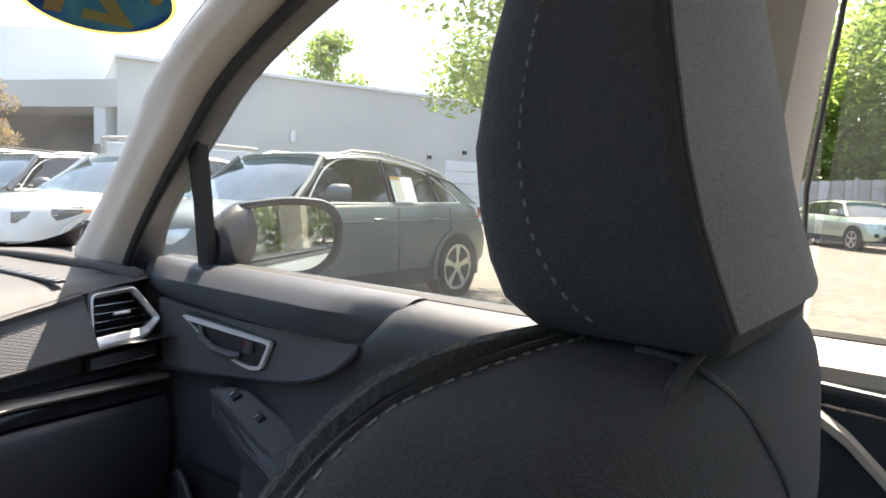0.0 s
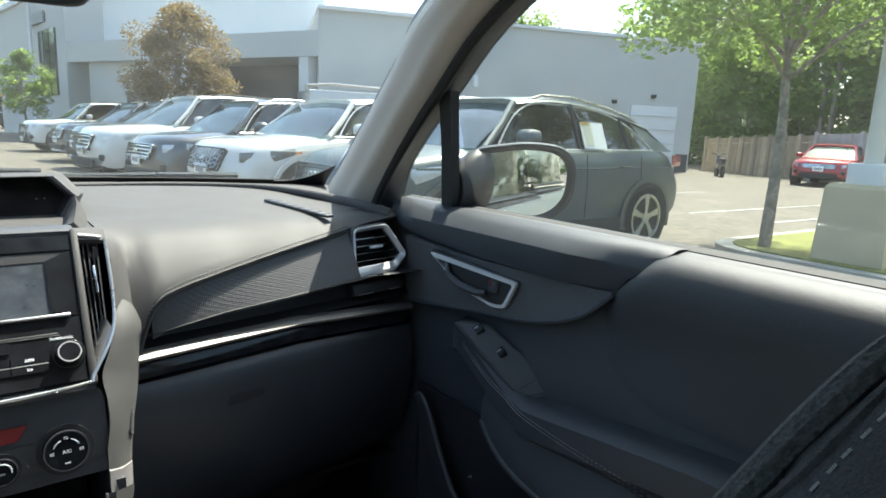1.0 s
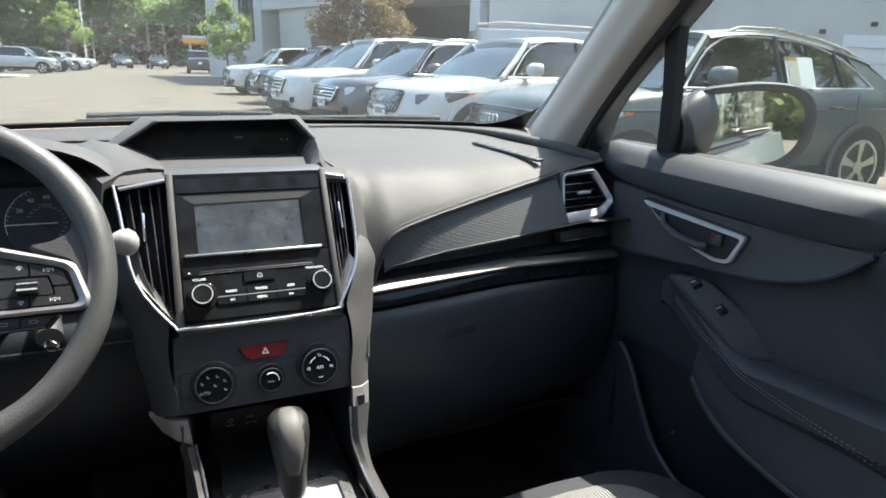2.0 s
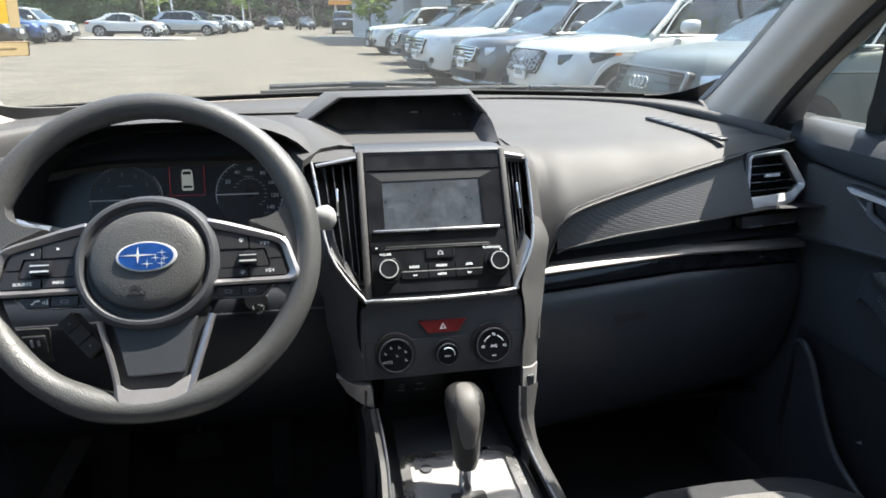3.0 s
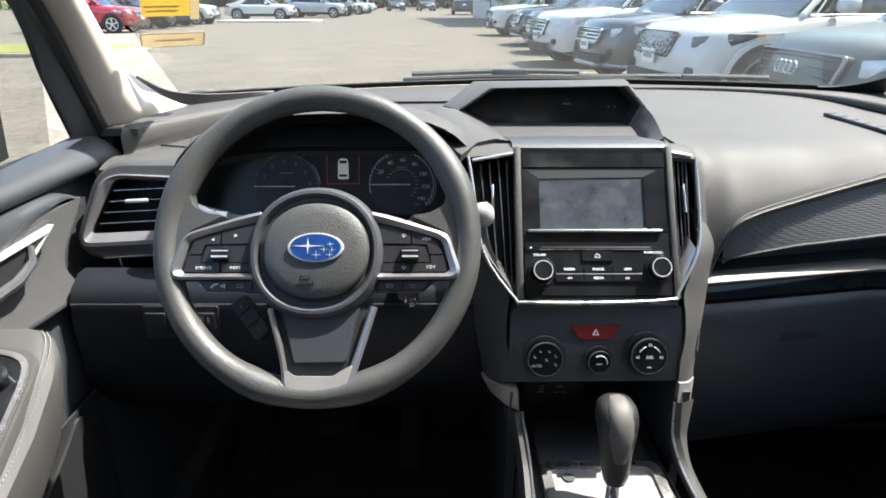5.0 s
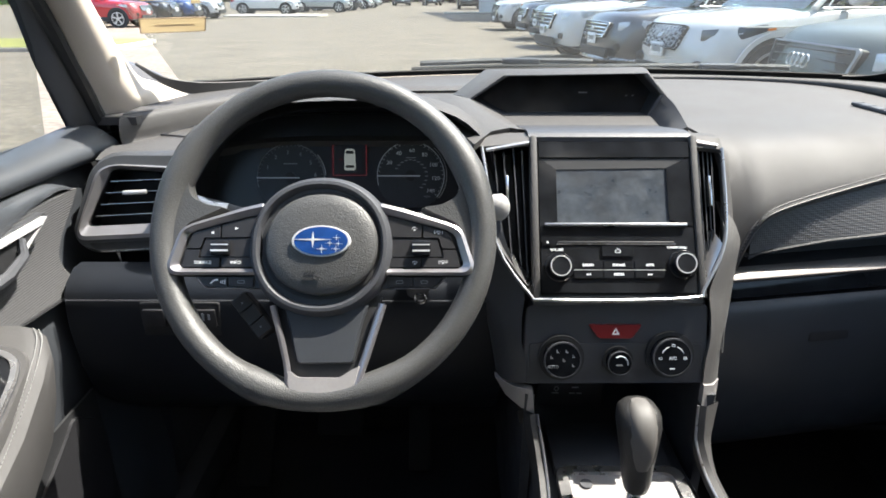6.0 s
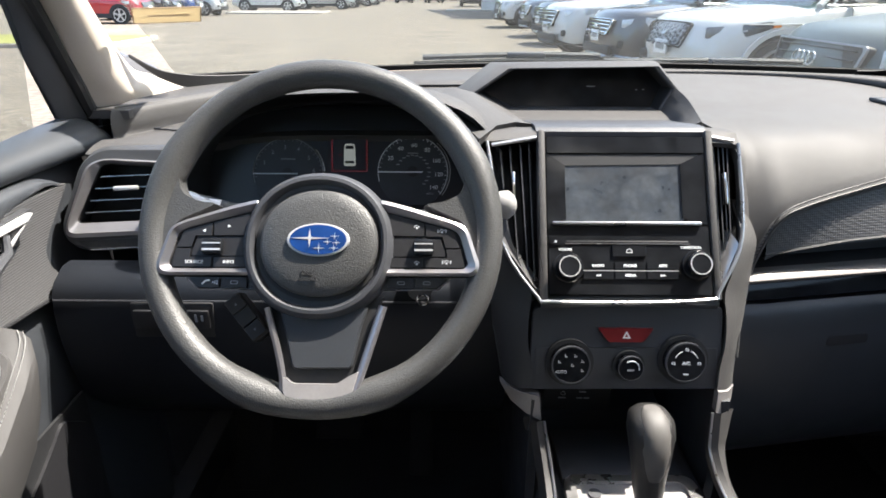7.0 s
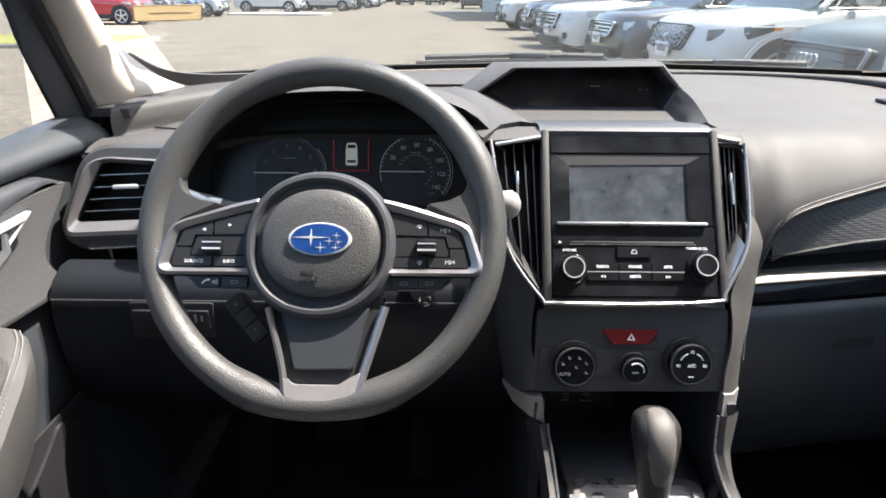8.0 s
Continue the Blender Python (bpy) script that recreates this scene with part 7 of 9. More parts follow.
for m_, c_ in ((YELLOW, (0.60, 0.48, 0.17, 1)), (PAPER, (0.56, 0.49, 0.36, 1)), (BLUEST, (0.02, 0.12, 0.42, 1)), (CREAM, (0.7, 0.6, 0.3, 1))):
    # thin stock on the glass: daylight shines through it
    nn_, ll_ = m_.node_tree.nodes, m_.node_tree.links
    tl_, mx_ = nn_.new("ShaderNodeBsdfTranslucent"), nn_.new("ShaderNodeMixShader")
    tl_.inputs[0].default_value = c_
    mx_.inputs[0].default_value = 0.7
    ll_.new(nn_["Principled BSDF"].outputs[0], mx_.inputs[1])
    ll_.new(tl_.outputs[0], mx_.inputs[2])
    ll_.new(mx_.outputs[0], nn_["Material Output"].inputs[0])
bs = thing("year_sticker", ws_point(0.538, 0.712), "blue oval window sticker with cream numerals", "sticker")
sm_ = ws_axes(0.538, 0.712)
part("sticker_rim", plate([(0.100 * math.cos(2 * math.pi * k / 40), 0.078 * math.sin(2 * math.pi * k / 40)) for k in range(40)], 0, 0.0008, sm_), CREAM, bs)
part("sticker_field", plate([(0.094 * math.cos(2 * math.pi * k / 40), 0.072 * math.sin(2 * math.pi * k / 40)) for k in range(40)], 0.0008, 0.0016, sm_), BLUEST, bs)
words("numeral", "'21", 0.135, sm_ @ Matrix.Diagonal((-1, 1, 1, 1)) @ pose(0, -0.005, 0.0022), CREAM, bs, 0.004)
ys = thing("yellow_window_sticker", ws_point(-0.66, 0.42), "yellow inspection sheet taped to the windscreen", "sticker")
ym = ws_axes(-0.650, 0.300)
part("sheet", plate(rect(-0.034, -0.034, 0.036, 0.06), 0, 0.0008, ym), YELLOW, ys)
part("white_flap", plate(rect(0.0365, -0.045, 0.050, 0.03), 0, 0.0008, ym), PAPER, ys)
for k, (w, yy) in enumerate(((0.03, 0.02), (0.05, -0.008), (0.045, -0.02))):
    part("print_bar", box((-0.005, yy, 0.001), (w, 0.004, 0.0006), 0, ym), material("faded_print", (0.55, 0.42, 0.14), 0.7), ys)
ts = thing("stock_tag", ws_point(-0.66, 0.25), "pale cream paper tag with thin brown border on the windscreen", "sticker")
tm = ws_axes(-0.672, 0.203)
part("tag_border", frame_plate(rounded(rect(-0.050, -0.020, 0.050, 0.020), 0.004), rounded(rect(-0.0485, -0.0185, 0.0485, 0.0185), 0.004), 0, 0.0012, tm), material("tag_edge", (0.25, 0.18, 0.11), 0.7), ts)
part("tag_paper", plate(rounded(rect(-0.048, -0.018, 0.048, 0.018), 0.003), 0.0006, 0.0012, tm), PAPER, ts)
TAG_INK = material("tag_print", (0.52, 0.42, 0.29), 0.7)
part("print_bar", box((0.002, 0.0, 0.0014), (0.060, 0.005, 0.0004), 0, tm), TAG_INK, ts)

# ---- outside: ground ----
ASPHALT = material("sunlit_asphalt", (0.140, 0.117, 0.089), 0.9, grain=0.5, grain_scale=9, stain=0.22, stain_scale=0.9, bump=0.5, bump_scale=60)
LINE = material("road_paint", (0.32, 0.30, 0.27), 0.8, grain=0.2, grain_scale=30, stain=0.3, stain_scale=3)
GRASS = material("grass", (0.19, 0.19, 0.045), 0.95, grain=0.5, grain_scale=30, stain=0.3, stain_scale=1.5, bump=0.8, bump_scale=40)
CONCRETE = material("concrete", (0.42, 0.39, 0.34), 0.9, grain=0.15, grain_scale=60, stain=0.15, stain_scale=2, bump=0.3, bump_scale=50)
bm = bmesh.new()
rows = [[(x, y, 0.0) for x in (-900, -60, -20, 0, 20, 60, 900)] for y in (-900, -60, -20, 0, 20, 60, 900)]
ground = tagged(part("ground", slab(rows, (0, 0, -0.3), bm), ASPHALT), "sunlit pale asphalt car park", "ground", kind="structure")


def patch(name, x0, y0, x1, y1, h, mat, label, turn=0.0, r=0.0):
    m = pose((x0 + x1) / 2, (y0 + y1) / 2, 0, 0, 0, turn)
    w, d = (x1 - x0) / 2, (y1 - y0) / 2
    return tagged(part(name, plate(rounded(rect(-w, -d, w, d), r, 6), -0.05, h, m), mat, smooth=False), label, "ground", kind="structure")


def island(x0, y0, x1, y1, turn, grass=True):
    patch("kerb", x0, y0, x1, y1, 0.09, CONCRETE, "pale concrete kerb round a planted island", turn, 0.8)
    if grass:
        patch("grass_bed", x0 + 0.16, y0 + 0.16, x1 - 0.16, y1 - 0.16, 0.105, GRASS, "dry mown grass inside the kerb", turn, 0.7)


island(6.7, 1.15, 12.5, 3.75, -3)
island(-13.5, 38.8, -7.6, 42.2, 0, False)
island(-14.5, 15.2, -8.2, 18.6, 0)
island(-0.4, 45.0, 4.5, 47.0, 0, False)
for k in range(8):
    tagged(part("stall_line", box((4.4, 3.75 + 2.72 * k + 2.72, 0.004), (5.0, 0.1, 0.008), 0), LINE, smooth=False), "faded white parking stall line", "road marking", "stall lines", "structure")
for x0, y0, l, turn in ((11.2, 5.9, 5.0, -3), (11.4, 8.8, 5.0, -3), (11.0, 4.6, 4.0, -3), (1.0, 27.5, 3.0, 4), (0.7, 31.5, 3.0, 3)):
    tagged(part("stall_line", box((0, 0, 0.004), (l, 0.1, 0.008), 0, pose(x0 + 1.5, y0, 0, 0, 0, turn)), LINE, smooth=False), "faded white parking stall line", "road marking", "stall lines", "structure")

# ---- parked cars ----
def paint(name, c, metal=0.3, rough=0.32, coat=1.0):
    return material(name, c, rough, metal, stain=0.05, stain_scale=1.2, coat=coat, grain=0.03, grain_scale=900)


P_GREY = paint("gunmetal_green_paint", (0.085, 0.104, 0.102), 0.15, 0.4, 0.22)
P_WHITE = paint("white_paint", (0.58, 0.58, 0.575), 0.0)
P_DARK = paint("dark_grey_paint", (0.07, 0.075, 0.085), 0.5)
P_BLACK = paint("black_paint", (0.012, 0.012, 0.014), 0.2)
P_SILVER = paint("silver_paint", (0.5, 0.51, 0.52), 0.7)
P_BLUE = paint("blue_paint", (0.02, 0.06, 0.2), 0.4)
P_RED = paint("red_paint", (0.35, 0.015, 0.02), 0.2)
P_BRONZE = paint("pale_green_paint", (0.42, 0.47, 0.38), 0.5)
TYRE = material("tyre_rubber", (0.018, 0.018, 0.018), 0.85, grain=0.2, grain_scale=80, stain=0.2)
RIM = material("alloy_rim", (0.55, 0.55, 0.56), 0.3, 0.8, stain=0.1)
LAMP = material("lamp_lens", (0.55, 0.57, 0.6), 0.12, 0.3, coat=1.0, stain=0.25, stain_scale=9)
LAMP_DARK = material("dark_lamp", (0.06, 0.065, 0.075), 0.12, 0.2, coat=1.0, stain=0.4, stain_scale=14)
AMBER = material("amber_lens", (0.8, 0.22, 0.02), 0.3, coat=1.0)
TAIL = material("tail_lens", (0.4, 0.01, 0.01), 0.25, coat=1.0)
CLAD = material("black_cladding", (0.02, 0.021, 0.022), 0.7, grain=0.1, stain=0.1)
# the dimness inside the parked cars is put into this near-black
INNER = material("car_dim_interior", (0.025, 0.025, 0.027), 0.9, stain=0.2)
CARGLASS = glass("parked_car_glass", (0.30, 0.35, 0.35), 1.0, 0.07, 0.9)
SCREENGLASS = glass("parked_car_windscreen", (0.34, 0.48, 0.49), 1.0, 0.10, 0.6)


def parked_car(label, body, L=4.7, W=1.88, H=1.68, r=0.36, kind="suv", nose="grille", lamp=LAMP, detail=2, hood=1.02, rails=True, accent=None, group="parked cars", boxy=False, sleek=False):
    """A parked car; its front points to -x, its origin lies on the ground below its middle."""
    car = thing("parked_car", (0, 0, 0), label, "car", group)
    w = W / 2
    X = lambda u: -L / 2 + L * u
    sedan = kind == "sedan"
    # nose and tail rounded in plan
    bow = lambda u, y: 0.30 * (abs(y) / w) ** 3 * max(0.0, 1 - u / 0.30) - 0.16 * (abs(y) / w) ** 3 * max(0.0, (u - 0.8) / 0.2)
    belt = hood + (0.06 if not sedan else 0.0)
    top = [(0.0, hood - 0.42, 0.80), (0.008, hood - 0.30, 0.88), (0.02, hood - 0.14, 0.93), (0.045, hood - 0.07, 0.965), (0.12, hood - 0.02, 0.985), (0.20, hood + 0.015, 1.0), (0.27, hood + 0.035, 1.0), (0.34, belt, 1.0), (0.55, belt + 0.02, 1.0), (0.80, belt + 0.05, 0.985), (0.93, belt + 0.04, 0.93), (0.985, belt - 0.04, 0.87), (1.0, belt - 0.28, 0.82)]
    if sleek:
        top = top[:-3] + [(0.88, belt + 0.045, 0.96), (0.912, belt + 0.02, 0.935), (0.955, belt - 0.13, 0.90), (0.985, belt - 0.26, 0.87), (1.0, belt - 0.42, 0.82)]
    low = [(0.0, 0.36), (0.03, 0.27), (0.1, 0.24), (0.9, 0.26), (0.97, 0.34), (1.0, 0.42)]
    rings = []
    us = [0.0, 0.006, 0.014, 0.025, 0.045, 0.08, 0.12, 0.16, 0.2, 0.24, 0.28, 0.34, 0.42, 0.5, 0.58, 0.66, 0.74, 0.8, 0.86, 0.92, 0.96, 0.985, 1.0]
    for u in us:
        zt, kw = interp(top, u)
        zb = interp(low, u).x
        ww = w * kw
        half = [(0.0, zb), (ww * 0.90, zb), (ww * 0.975, zb + 0.06), (ww * 0.985, zb + (zt - zb) * 0.25), (ww, zb + (zt - zb) * 0.45), (ww * 1.004, zb + (zt - zb) * 0.62), (ww * 0.992, zb + (zt - zb) * 0.76), (ww * 0.965, zt - 0.065), (ww * 0.925, zt - 0.025), (ww * 0.86, zt - 0.004), (ww * 0.6, zt + 0.02), (ww * 0.3, zt + 0.028), (0.0, zt + 0.03)]
        rings.append([(X(u) + bow(u, y), -y, z) for y, z in half] + [(X(u) + bow(u, y), y, z) for y, z in reversed(half[1:-1])])
    part("body", loft(rings), body, car)
    for s in (-1, 1):
        part("sill_cladding", slab([[(X(u), s * w * 0.985, 0.23), (X(u), s * w * 1.0, 0.33), (X(u), s * w * 0.99, 0.40)] for u in (0.22, 0.5, 0.76)], (0, s * 0.012, 0)), CLAD if not accent else accent, car)
    # cabin
    cowl, rf, rr, tail = (0.26, 0.41, 0.86 if boxy else 0.84, 0.975) if not sedan else (0.27, 0.43, 0.70, 0.90)
    if kind == "pickup":
        cowl, rf, rr, tail = 0.27, 0.38, 0.60, 0.64
    if sleek:
        cowl, rf, rr, tail = 0.25, 0.40, 0.825, 0.912
    zb0, zr = belt + 0.0, H - 0.03
    wb, wr = w * 0.90, w * 0.70
    drop, bend = (0.05, 2.0) if boxy else (0.22, 1.6) if sleek else (0.11, 2.0)
    roof = lambda u: H - 0.04 * max(0.0, (0.52 - u) / (0.52 - rf)) ** 2 - drop * max(0.0, (u - 0.52) / (rr + 0.03 - 0.52)) ** bend
    rrings = []
    for u in [rf - 0.012 + (rr + 0.045 - rf) * i / 9 for i in range(10)]:
        z = roof(u)
        half = [(0, z - 0.06), (wr * 0.96, z - 0.075), (wr * 1.03, z - 0.06), (wr * 0.97, z - 0.025), (wr * 0.7, z - 0.004), (0, z)]
        rrings.append([(X(u), -y, zz) for y, zz in half] + [(X(u), y, zz) for y, zz in reversed(half[1:-1])])
    part("roof", loft(rrings), body, car)
    # added dark block that keeps the view through the windows dark
    part("cabin_lining", loft([[(X(u), s * y, z) for s, y, z in ((-1, wb * 0.93, zb0 - 0.25), (-1, wb * 0.93, zb0 - 0.02), (1, wb * 0.93, zb0 - 0.02), (1, wb * 0.93, zb0 - 0.25))] for u in (cowl + 0.03, tail - 0.03)]), INNER, car)
    for ux in (0.50, 0.66):
        if ux < rr - 0.05:
            for s in (-1, 1):
                part("seat_back", box((X(ux), s * w * 0.42, belt + 0.08), (0.16, 0.46, 0.5), 0.06), INNER, car)
                part("seat_head", box((X(ux) + 0.02, s * w * 0.42, belt + 0.40), (0.10, 0.24, 0.16), 0.04), INNER, car)
    part("windscreen", slab([[(X(cowl + (rf - cowl) * k) - 0.05 * (1 - abs(q) ** 2), (wb * 0.97 + (wr * 0.97 - wb * 0.97) * k) * q, zb0 - 0.01 + (roof(rf) - 0.03 - zb0) * k) for q in (-1, -0.5, 0, 0.5, 1)] for k in (0, 0.5, 1)], (0.006, 0, 0)), SCREENGLASS, car)
    part("rear_window", slab([[(X(tail + (rr + 0.02 - tail) * k), (wb * 0.95 + (wr * 0.95 - wb * 0.95) * k) * q, zb0 + 0.03 + (roof(rr + 0.02) - 0.05 - zb0) * k) for q in (-1, 0, 1)] for k in (0, 0.5, 1)], (-0.006, 0, 0)), CARGLASS, car)
    side = lambda u, k, s: (X(u), s * ((wb + (wr - wb) * k) + 0.004), zb0 + 0.005 + 0.03 * max(0, u - 0.4) + (roof(min(max(u, rf), rr + 0.03)) - 0.07 - zb0 - 0.03 * max(0, u - 0.4)) * k)
    cut = [rf - 0.13 + 0.05, 0.555, 0.735, 0.875] if not sedan else [rf - 0.09, 0.55, 0.72, 0.84]
    if kind == "pickup":
        cut = [rf - 0.07, 0.50, 0.60, 0.60]
    for s in (-1, 1):
        wins = [((cowl + 0.055, 0), (cut[1] - 0.008, 0), (cut[1] - 0.012, 1), (rf + 0.005, 1)), ((cut[1] + 0.008, 0), (cut[2] - 0.008, 0), (cut[2] - 0.015, 1), (cut[1] + 0.006, 1)), ((cut[2] + 0.008, 0), (cut[3] + 0.01, 0.02), (rr - 0.055, 0.9), (cut[2] + 0.003, 1))]
        arch = ((cowl + 0.045, 0.0), (cowl + 0.045 + (rf - cowl - 0.045) * 0.5, 0.52), (rf - 0.002, 1.0), (rf + (rr - rf) * 0.33, 1.0), (rf + (rr - rf) * 0.66, 1.0), (rr - 0.055, 0.95), (rr - 0.015, 0.45), (cut[3] + 0.012, 0.02))
        if sleek:
            wins = [((cowl + 0.070, 0.0), (cut[1] - 0.008, 0), (cut[1] - 0.012, 0.97), (rf + 0.015, 0.93)), ((cut[1] + 0.008, 0), (cut[2] - 0.006, 0), (cut[2] - 0.012, 0.96), (cut[1] + 0.006, 0.97)), ((cut[2] + 0.007, 0.0), (0.815, 0.02), (0.778, 0.66), (cut[2] + 0.002, 0.91))]
            arch = ((cowl + 0.055, 0.0), (cowl + 0.055 + (rf - cowl - 0.055) * 0.33, 0.37), (cowl + 0.055 + (rf - cowl - 0.055) * 0.7, 0.72), (rf + 0.012, 0.94), (rf + 0.06, 0.99), (rf + (rr - rf) * 0.5, 1.0), (0.70, 0.965), (0.765, 0.80), (0.803, 0.42), (0.826, 0.0))
        for j, q in enumerate(wins):
            if kind == "pickup" and j == 2 or sedan and j == 2:
                continue
            a, b, c, d = [Vector(side(u, k, s)) for u, k in q]
            win = part("side_window", slab([[a, a.lerp(b, 0.5), b], [a.lerp(d, 0.5), (a + b + c + d) / 4 + Vector((0, s * 0.012, 0)), b.lerp(c, 0.5)], [d, d.lerp(c, 0.5), c]], (0, -s * 0.005, 0)), CARGLASS, car)
        bright = BRIGHT if detail > 1 else CLAD
        part("window_line", tube([side(u, k, s) for u, k in ((cowl + 0.04, -0.02), (0.5, -0.02), (0.826 if sleek else cut[3] + 0.012, 0.0))], 0.012, 6), bright, car)
        part("window_arc", tube(smooth_line([side(u, k, s) for u, k in arch], 2), 0.010, 6), body if detail < 2 else bright, car)
        part("front_pillar", tube([side(cowl + 0.02, -0.03, s), side((cowl + rf) / 2 + 0.005, 0.5, s), side(rf - 0.02, 1.02, s)], 0.035, 8), body, car)
        part("middle_pillar", tube([side(cut[1], 0, s), side(cut[1], 1.0, s)], 0.022, 6), CLAD, car)
        if not sedan and kind != "pickup":
            part("middle_pillar", tube([side(cut[2], 0, s), side(cut[2] - 0.005, 1.0, s)], 0.025, 6), CLAD, car)
        if sleek:
            post = [[(0.826 - 0.050 * max(0.0, k) ** 1.3, 1), (tail - 0.005 - (tail - rr - 0.02) * k, 1), (tail - 0.005 - (tail - rr - 0.02) * k, 0), (0.826 - 0.050 * max(0.0, k) ** 1.3, 0)] for k in (-0.05, 0.25, 0.5, 0.75, 1.02)]
            part("rear_pillar", loft([[side(u, k, s * (1 if o else 0.95)) for u, o in r] for r, k in zip(post, (-0.05, 0.25, 0.5, 0.75, 1.02))]), body, car)
        else:
            part("rear_pillar", loft([[side(tail - 0.03 - (tail - rr - 0.01) * k + dx, k, s * (1 if o else 0.96)) for dx, o in ((-0.085 + 0.02 * k, 1), (0.02, 1), (0.025, 0), (-0.085 + 0.02 * k, 0))] for k in (-0.03, 0.3, 0.6, 1.0)]), body, car)
        ov = lambda x, k: [(X(cowl + 0.10) + x, s * (w + 0.10 + 0.12 * k * math.copysign(abs(math.cos(q)) ** 0.7, math.cos(q))), belt + 0.10 + 0.085 * k * math.copysign(abs(math.sin(q)) ** 0.7, math.sin(q))) for q in [2 * math.pi * j / 14 for j in range(14)]]
        mir = part("side_mirror", loft([ov(-0.10, 0.35), ov(-0.085, 0.7), ov(-0.05, 0.93), ov(0.0, 1.0), ov(0.05, 0.97), ov(0.055, 0.85)]), body if detail > 0 else CLAD, car)
        part("mirror_arm", box((X(cowl + 0.10), s * (w - 0.02), belt + 0.03), (0.08, 0.12, 0.04), 0.01), CLAD, mir)
        if rails and not sedan and kind != "pickup":
            part("roof_rail", tube([(X(u), s * wr * 0.95, roof(u) + z) for u, z in ((rf + 0.03, -0.03), (rf + 0.07, 0.006), (rf + (rr - rf) * 0.4, 0.014), (rf + (rr - rf) * 0.7, 0.012), (rr - 0.04, 0.004), (rr, -0.03))], 0.015, 6), SILVER if detail > 1 else CLAD, car)
        for u in (0.50, 0.70):
            if kind != "pickup" or u < 0.6:
                part("door_pull", tube([(X(u) + dx, s * (w * 0.985 + b), belt - 0.16) for dx, b in ((-0.09, 0.0), (-0.06, 0.03), (0.06, 0.03), (0.09, 0.0))], 0.013, 6), body, car)
        for u in (0.345, 0.565, 0.765):
            part("door_gap", tube([(X(u), s * w * 0.975, belt - 0.04), (X(u), s * w * 1.002, belt - 0.3), (X(u) + 0.01, s * w * 0.995, 0.42)], 0.004, 4), CLAD, car)
        part("crease", tube([(X(u), s * w * k, belt - 0.19 + 0.02 * u) for u, k in ((0.1, 0.985), (0.3, 0.999), (0.6, 1.0), (0.9, 0.95))], 0.010, 5), body, car)
        for u in (0.185, 0.795):
            cx = X(u)
            part("wheel_arch", frame_plate([(cx + (r * 1.24) * math.cos(a), r + (r * 1.24) * math.sin(a)) for a in [math.pi * (k / 16 * 1.16 - 0.08) for k in range(17)]] + [(cx, r - 0.1)], [(cx + (r * 1.10) * math.cos(a), r + (r * 1.10) * math.sin(a)) for a in [math.pi * (k / 16 * 1.16 - 0.08) for k in range(17)]] + [(cx, r - 0.1)], 0, 0.03, axes((0, s * (w - 0.015), 0), (1, 0, 0), (0, 0, 1), (0, s, 0))), CLAD if detail < 2 else body, car)
            # flat black disc on the flank stands in for the arch's shaded hollow
            part("arch_well", plate(disc((cx, r), r * 1.12, 24), 0, 0.012, axes((0, s * (w - 0.005), 0), (1, 0, 0), (0, 0, 1), (0, s, 0))), BLACK, car)
            wm = axes((cx, s * (w - 0.11), r), (1, 0, 0), (0, 0, 1), (0, s, 0))
            tr = lambda q, z: [wm @ Vector((*p, z)) for p in disc((0, 0), q, 32)]
            wh = part("wheel", loft([tr(r * 0.93, -0.12), tr(r, -0.09), tr(r, 0.09), tr(r * 0.95, 0.125), tr(r * 0.76, 0.132), tr(r * 0.72, 0.11)]), TYRE, car)
            part("rim_ring", frame_plate(disc((0, 0), r * 0.74, 32), disc((0, 0), r * 0.66, 32), 0.09, 0.135, wm), RIM, wh)
            # flat black disc stands in for the shade behind the spokes
            part("brake_shade", plate(disc((0, 0), r * 0.68, 24), 0.085, 0.112, wm), BLACK, wh)
            for k in range(5):
                a = 2 * math.pi * k / 5 + 0.3
                part("spoke", plate([(0.02 * math.cos(a + 1.57) + 0.05 * math.cos(a), 0.02 * math.sin(a + 1.57) + 0.05 * math.sin(a)), (r * 0.69 * math.cos(a + 0.17), r * 0.69 * math.sin(a + 0.17)), (r * 0.69 * math.cos(a - 0.17), r * 0.69 * math.sin(a - 0.17)), (0.02 * math.cos(a - 1.57) + 0.05 * math.cos(a), 0.02 * math.sin(a - 1.57) + 0.05 * math.sin(a))], 0.11, 0.128, wm), RIM, wh)
            part("hub_cap", plate(disc((0, 0), 0.065, 16), 0.11, 0.132, wm), RIM, wh)
    # front: grille, lamps, bumper
    fm = axes((X(0), 0, 0), (0, -1, 0), (0, 0, 1), (-1, 0, 0))
    g0, g1, gw = {"grille": (0.62, hood - 0.16, 0.52), "big": (0.50, hood - 0.14, 0.60), "slim": (0.66, hood - 0.11, 0.47), "spindle": (0.42, hood - 0.15, 0.46)}[nose]
    zf = lambda z: -L * interp([(hood - 0.42, 0.0), (hood - 0.30, 0.006), (hood - 0.14, 0.018), (hood - 0.07, 0.045)], z).x
    go = rounded([(-gw, g1), (-gw * 0.86, g0), (gw * 0.86, g0), (gw, g1)], 0.05, 3)
    gi = [(x * 0.965, (g0 + g1) / 2 + (y - (g0 + g1) / 2) * 0.93) for x, y in go]
    tilt = fm @ Matrix.Translation((0, g0, zf(g0) + 0.034)) @ Matrix.Rotation(-math.atan2(zf(g0) - zf(g1), g1 - g0), 4, "X") @ Matrix.Translation((0, -g0, 0))
    gr = part("grille", plate(go, -0.10, 0.012, tilt), BLACK, car)
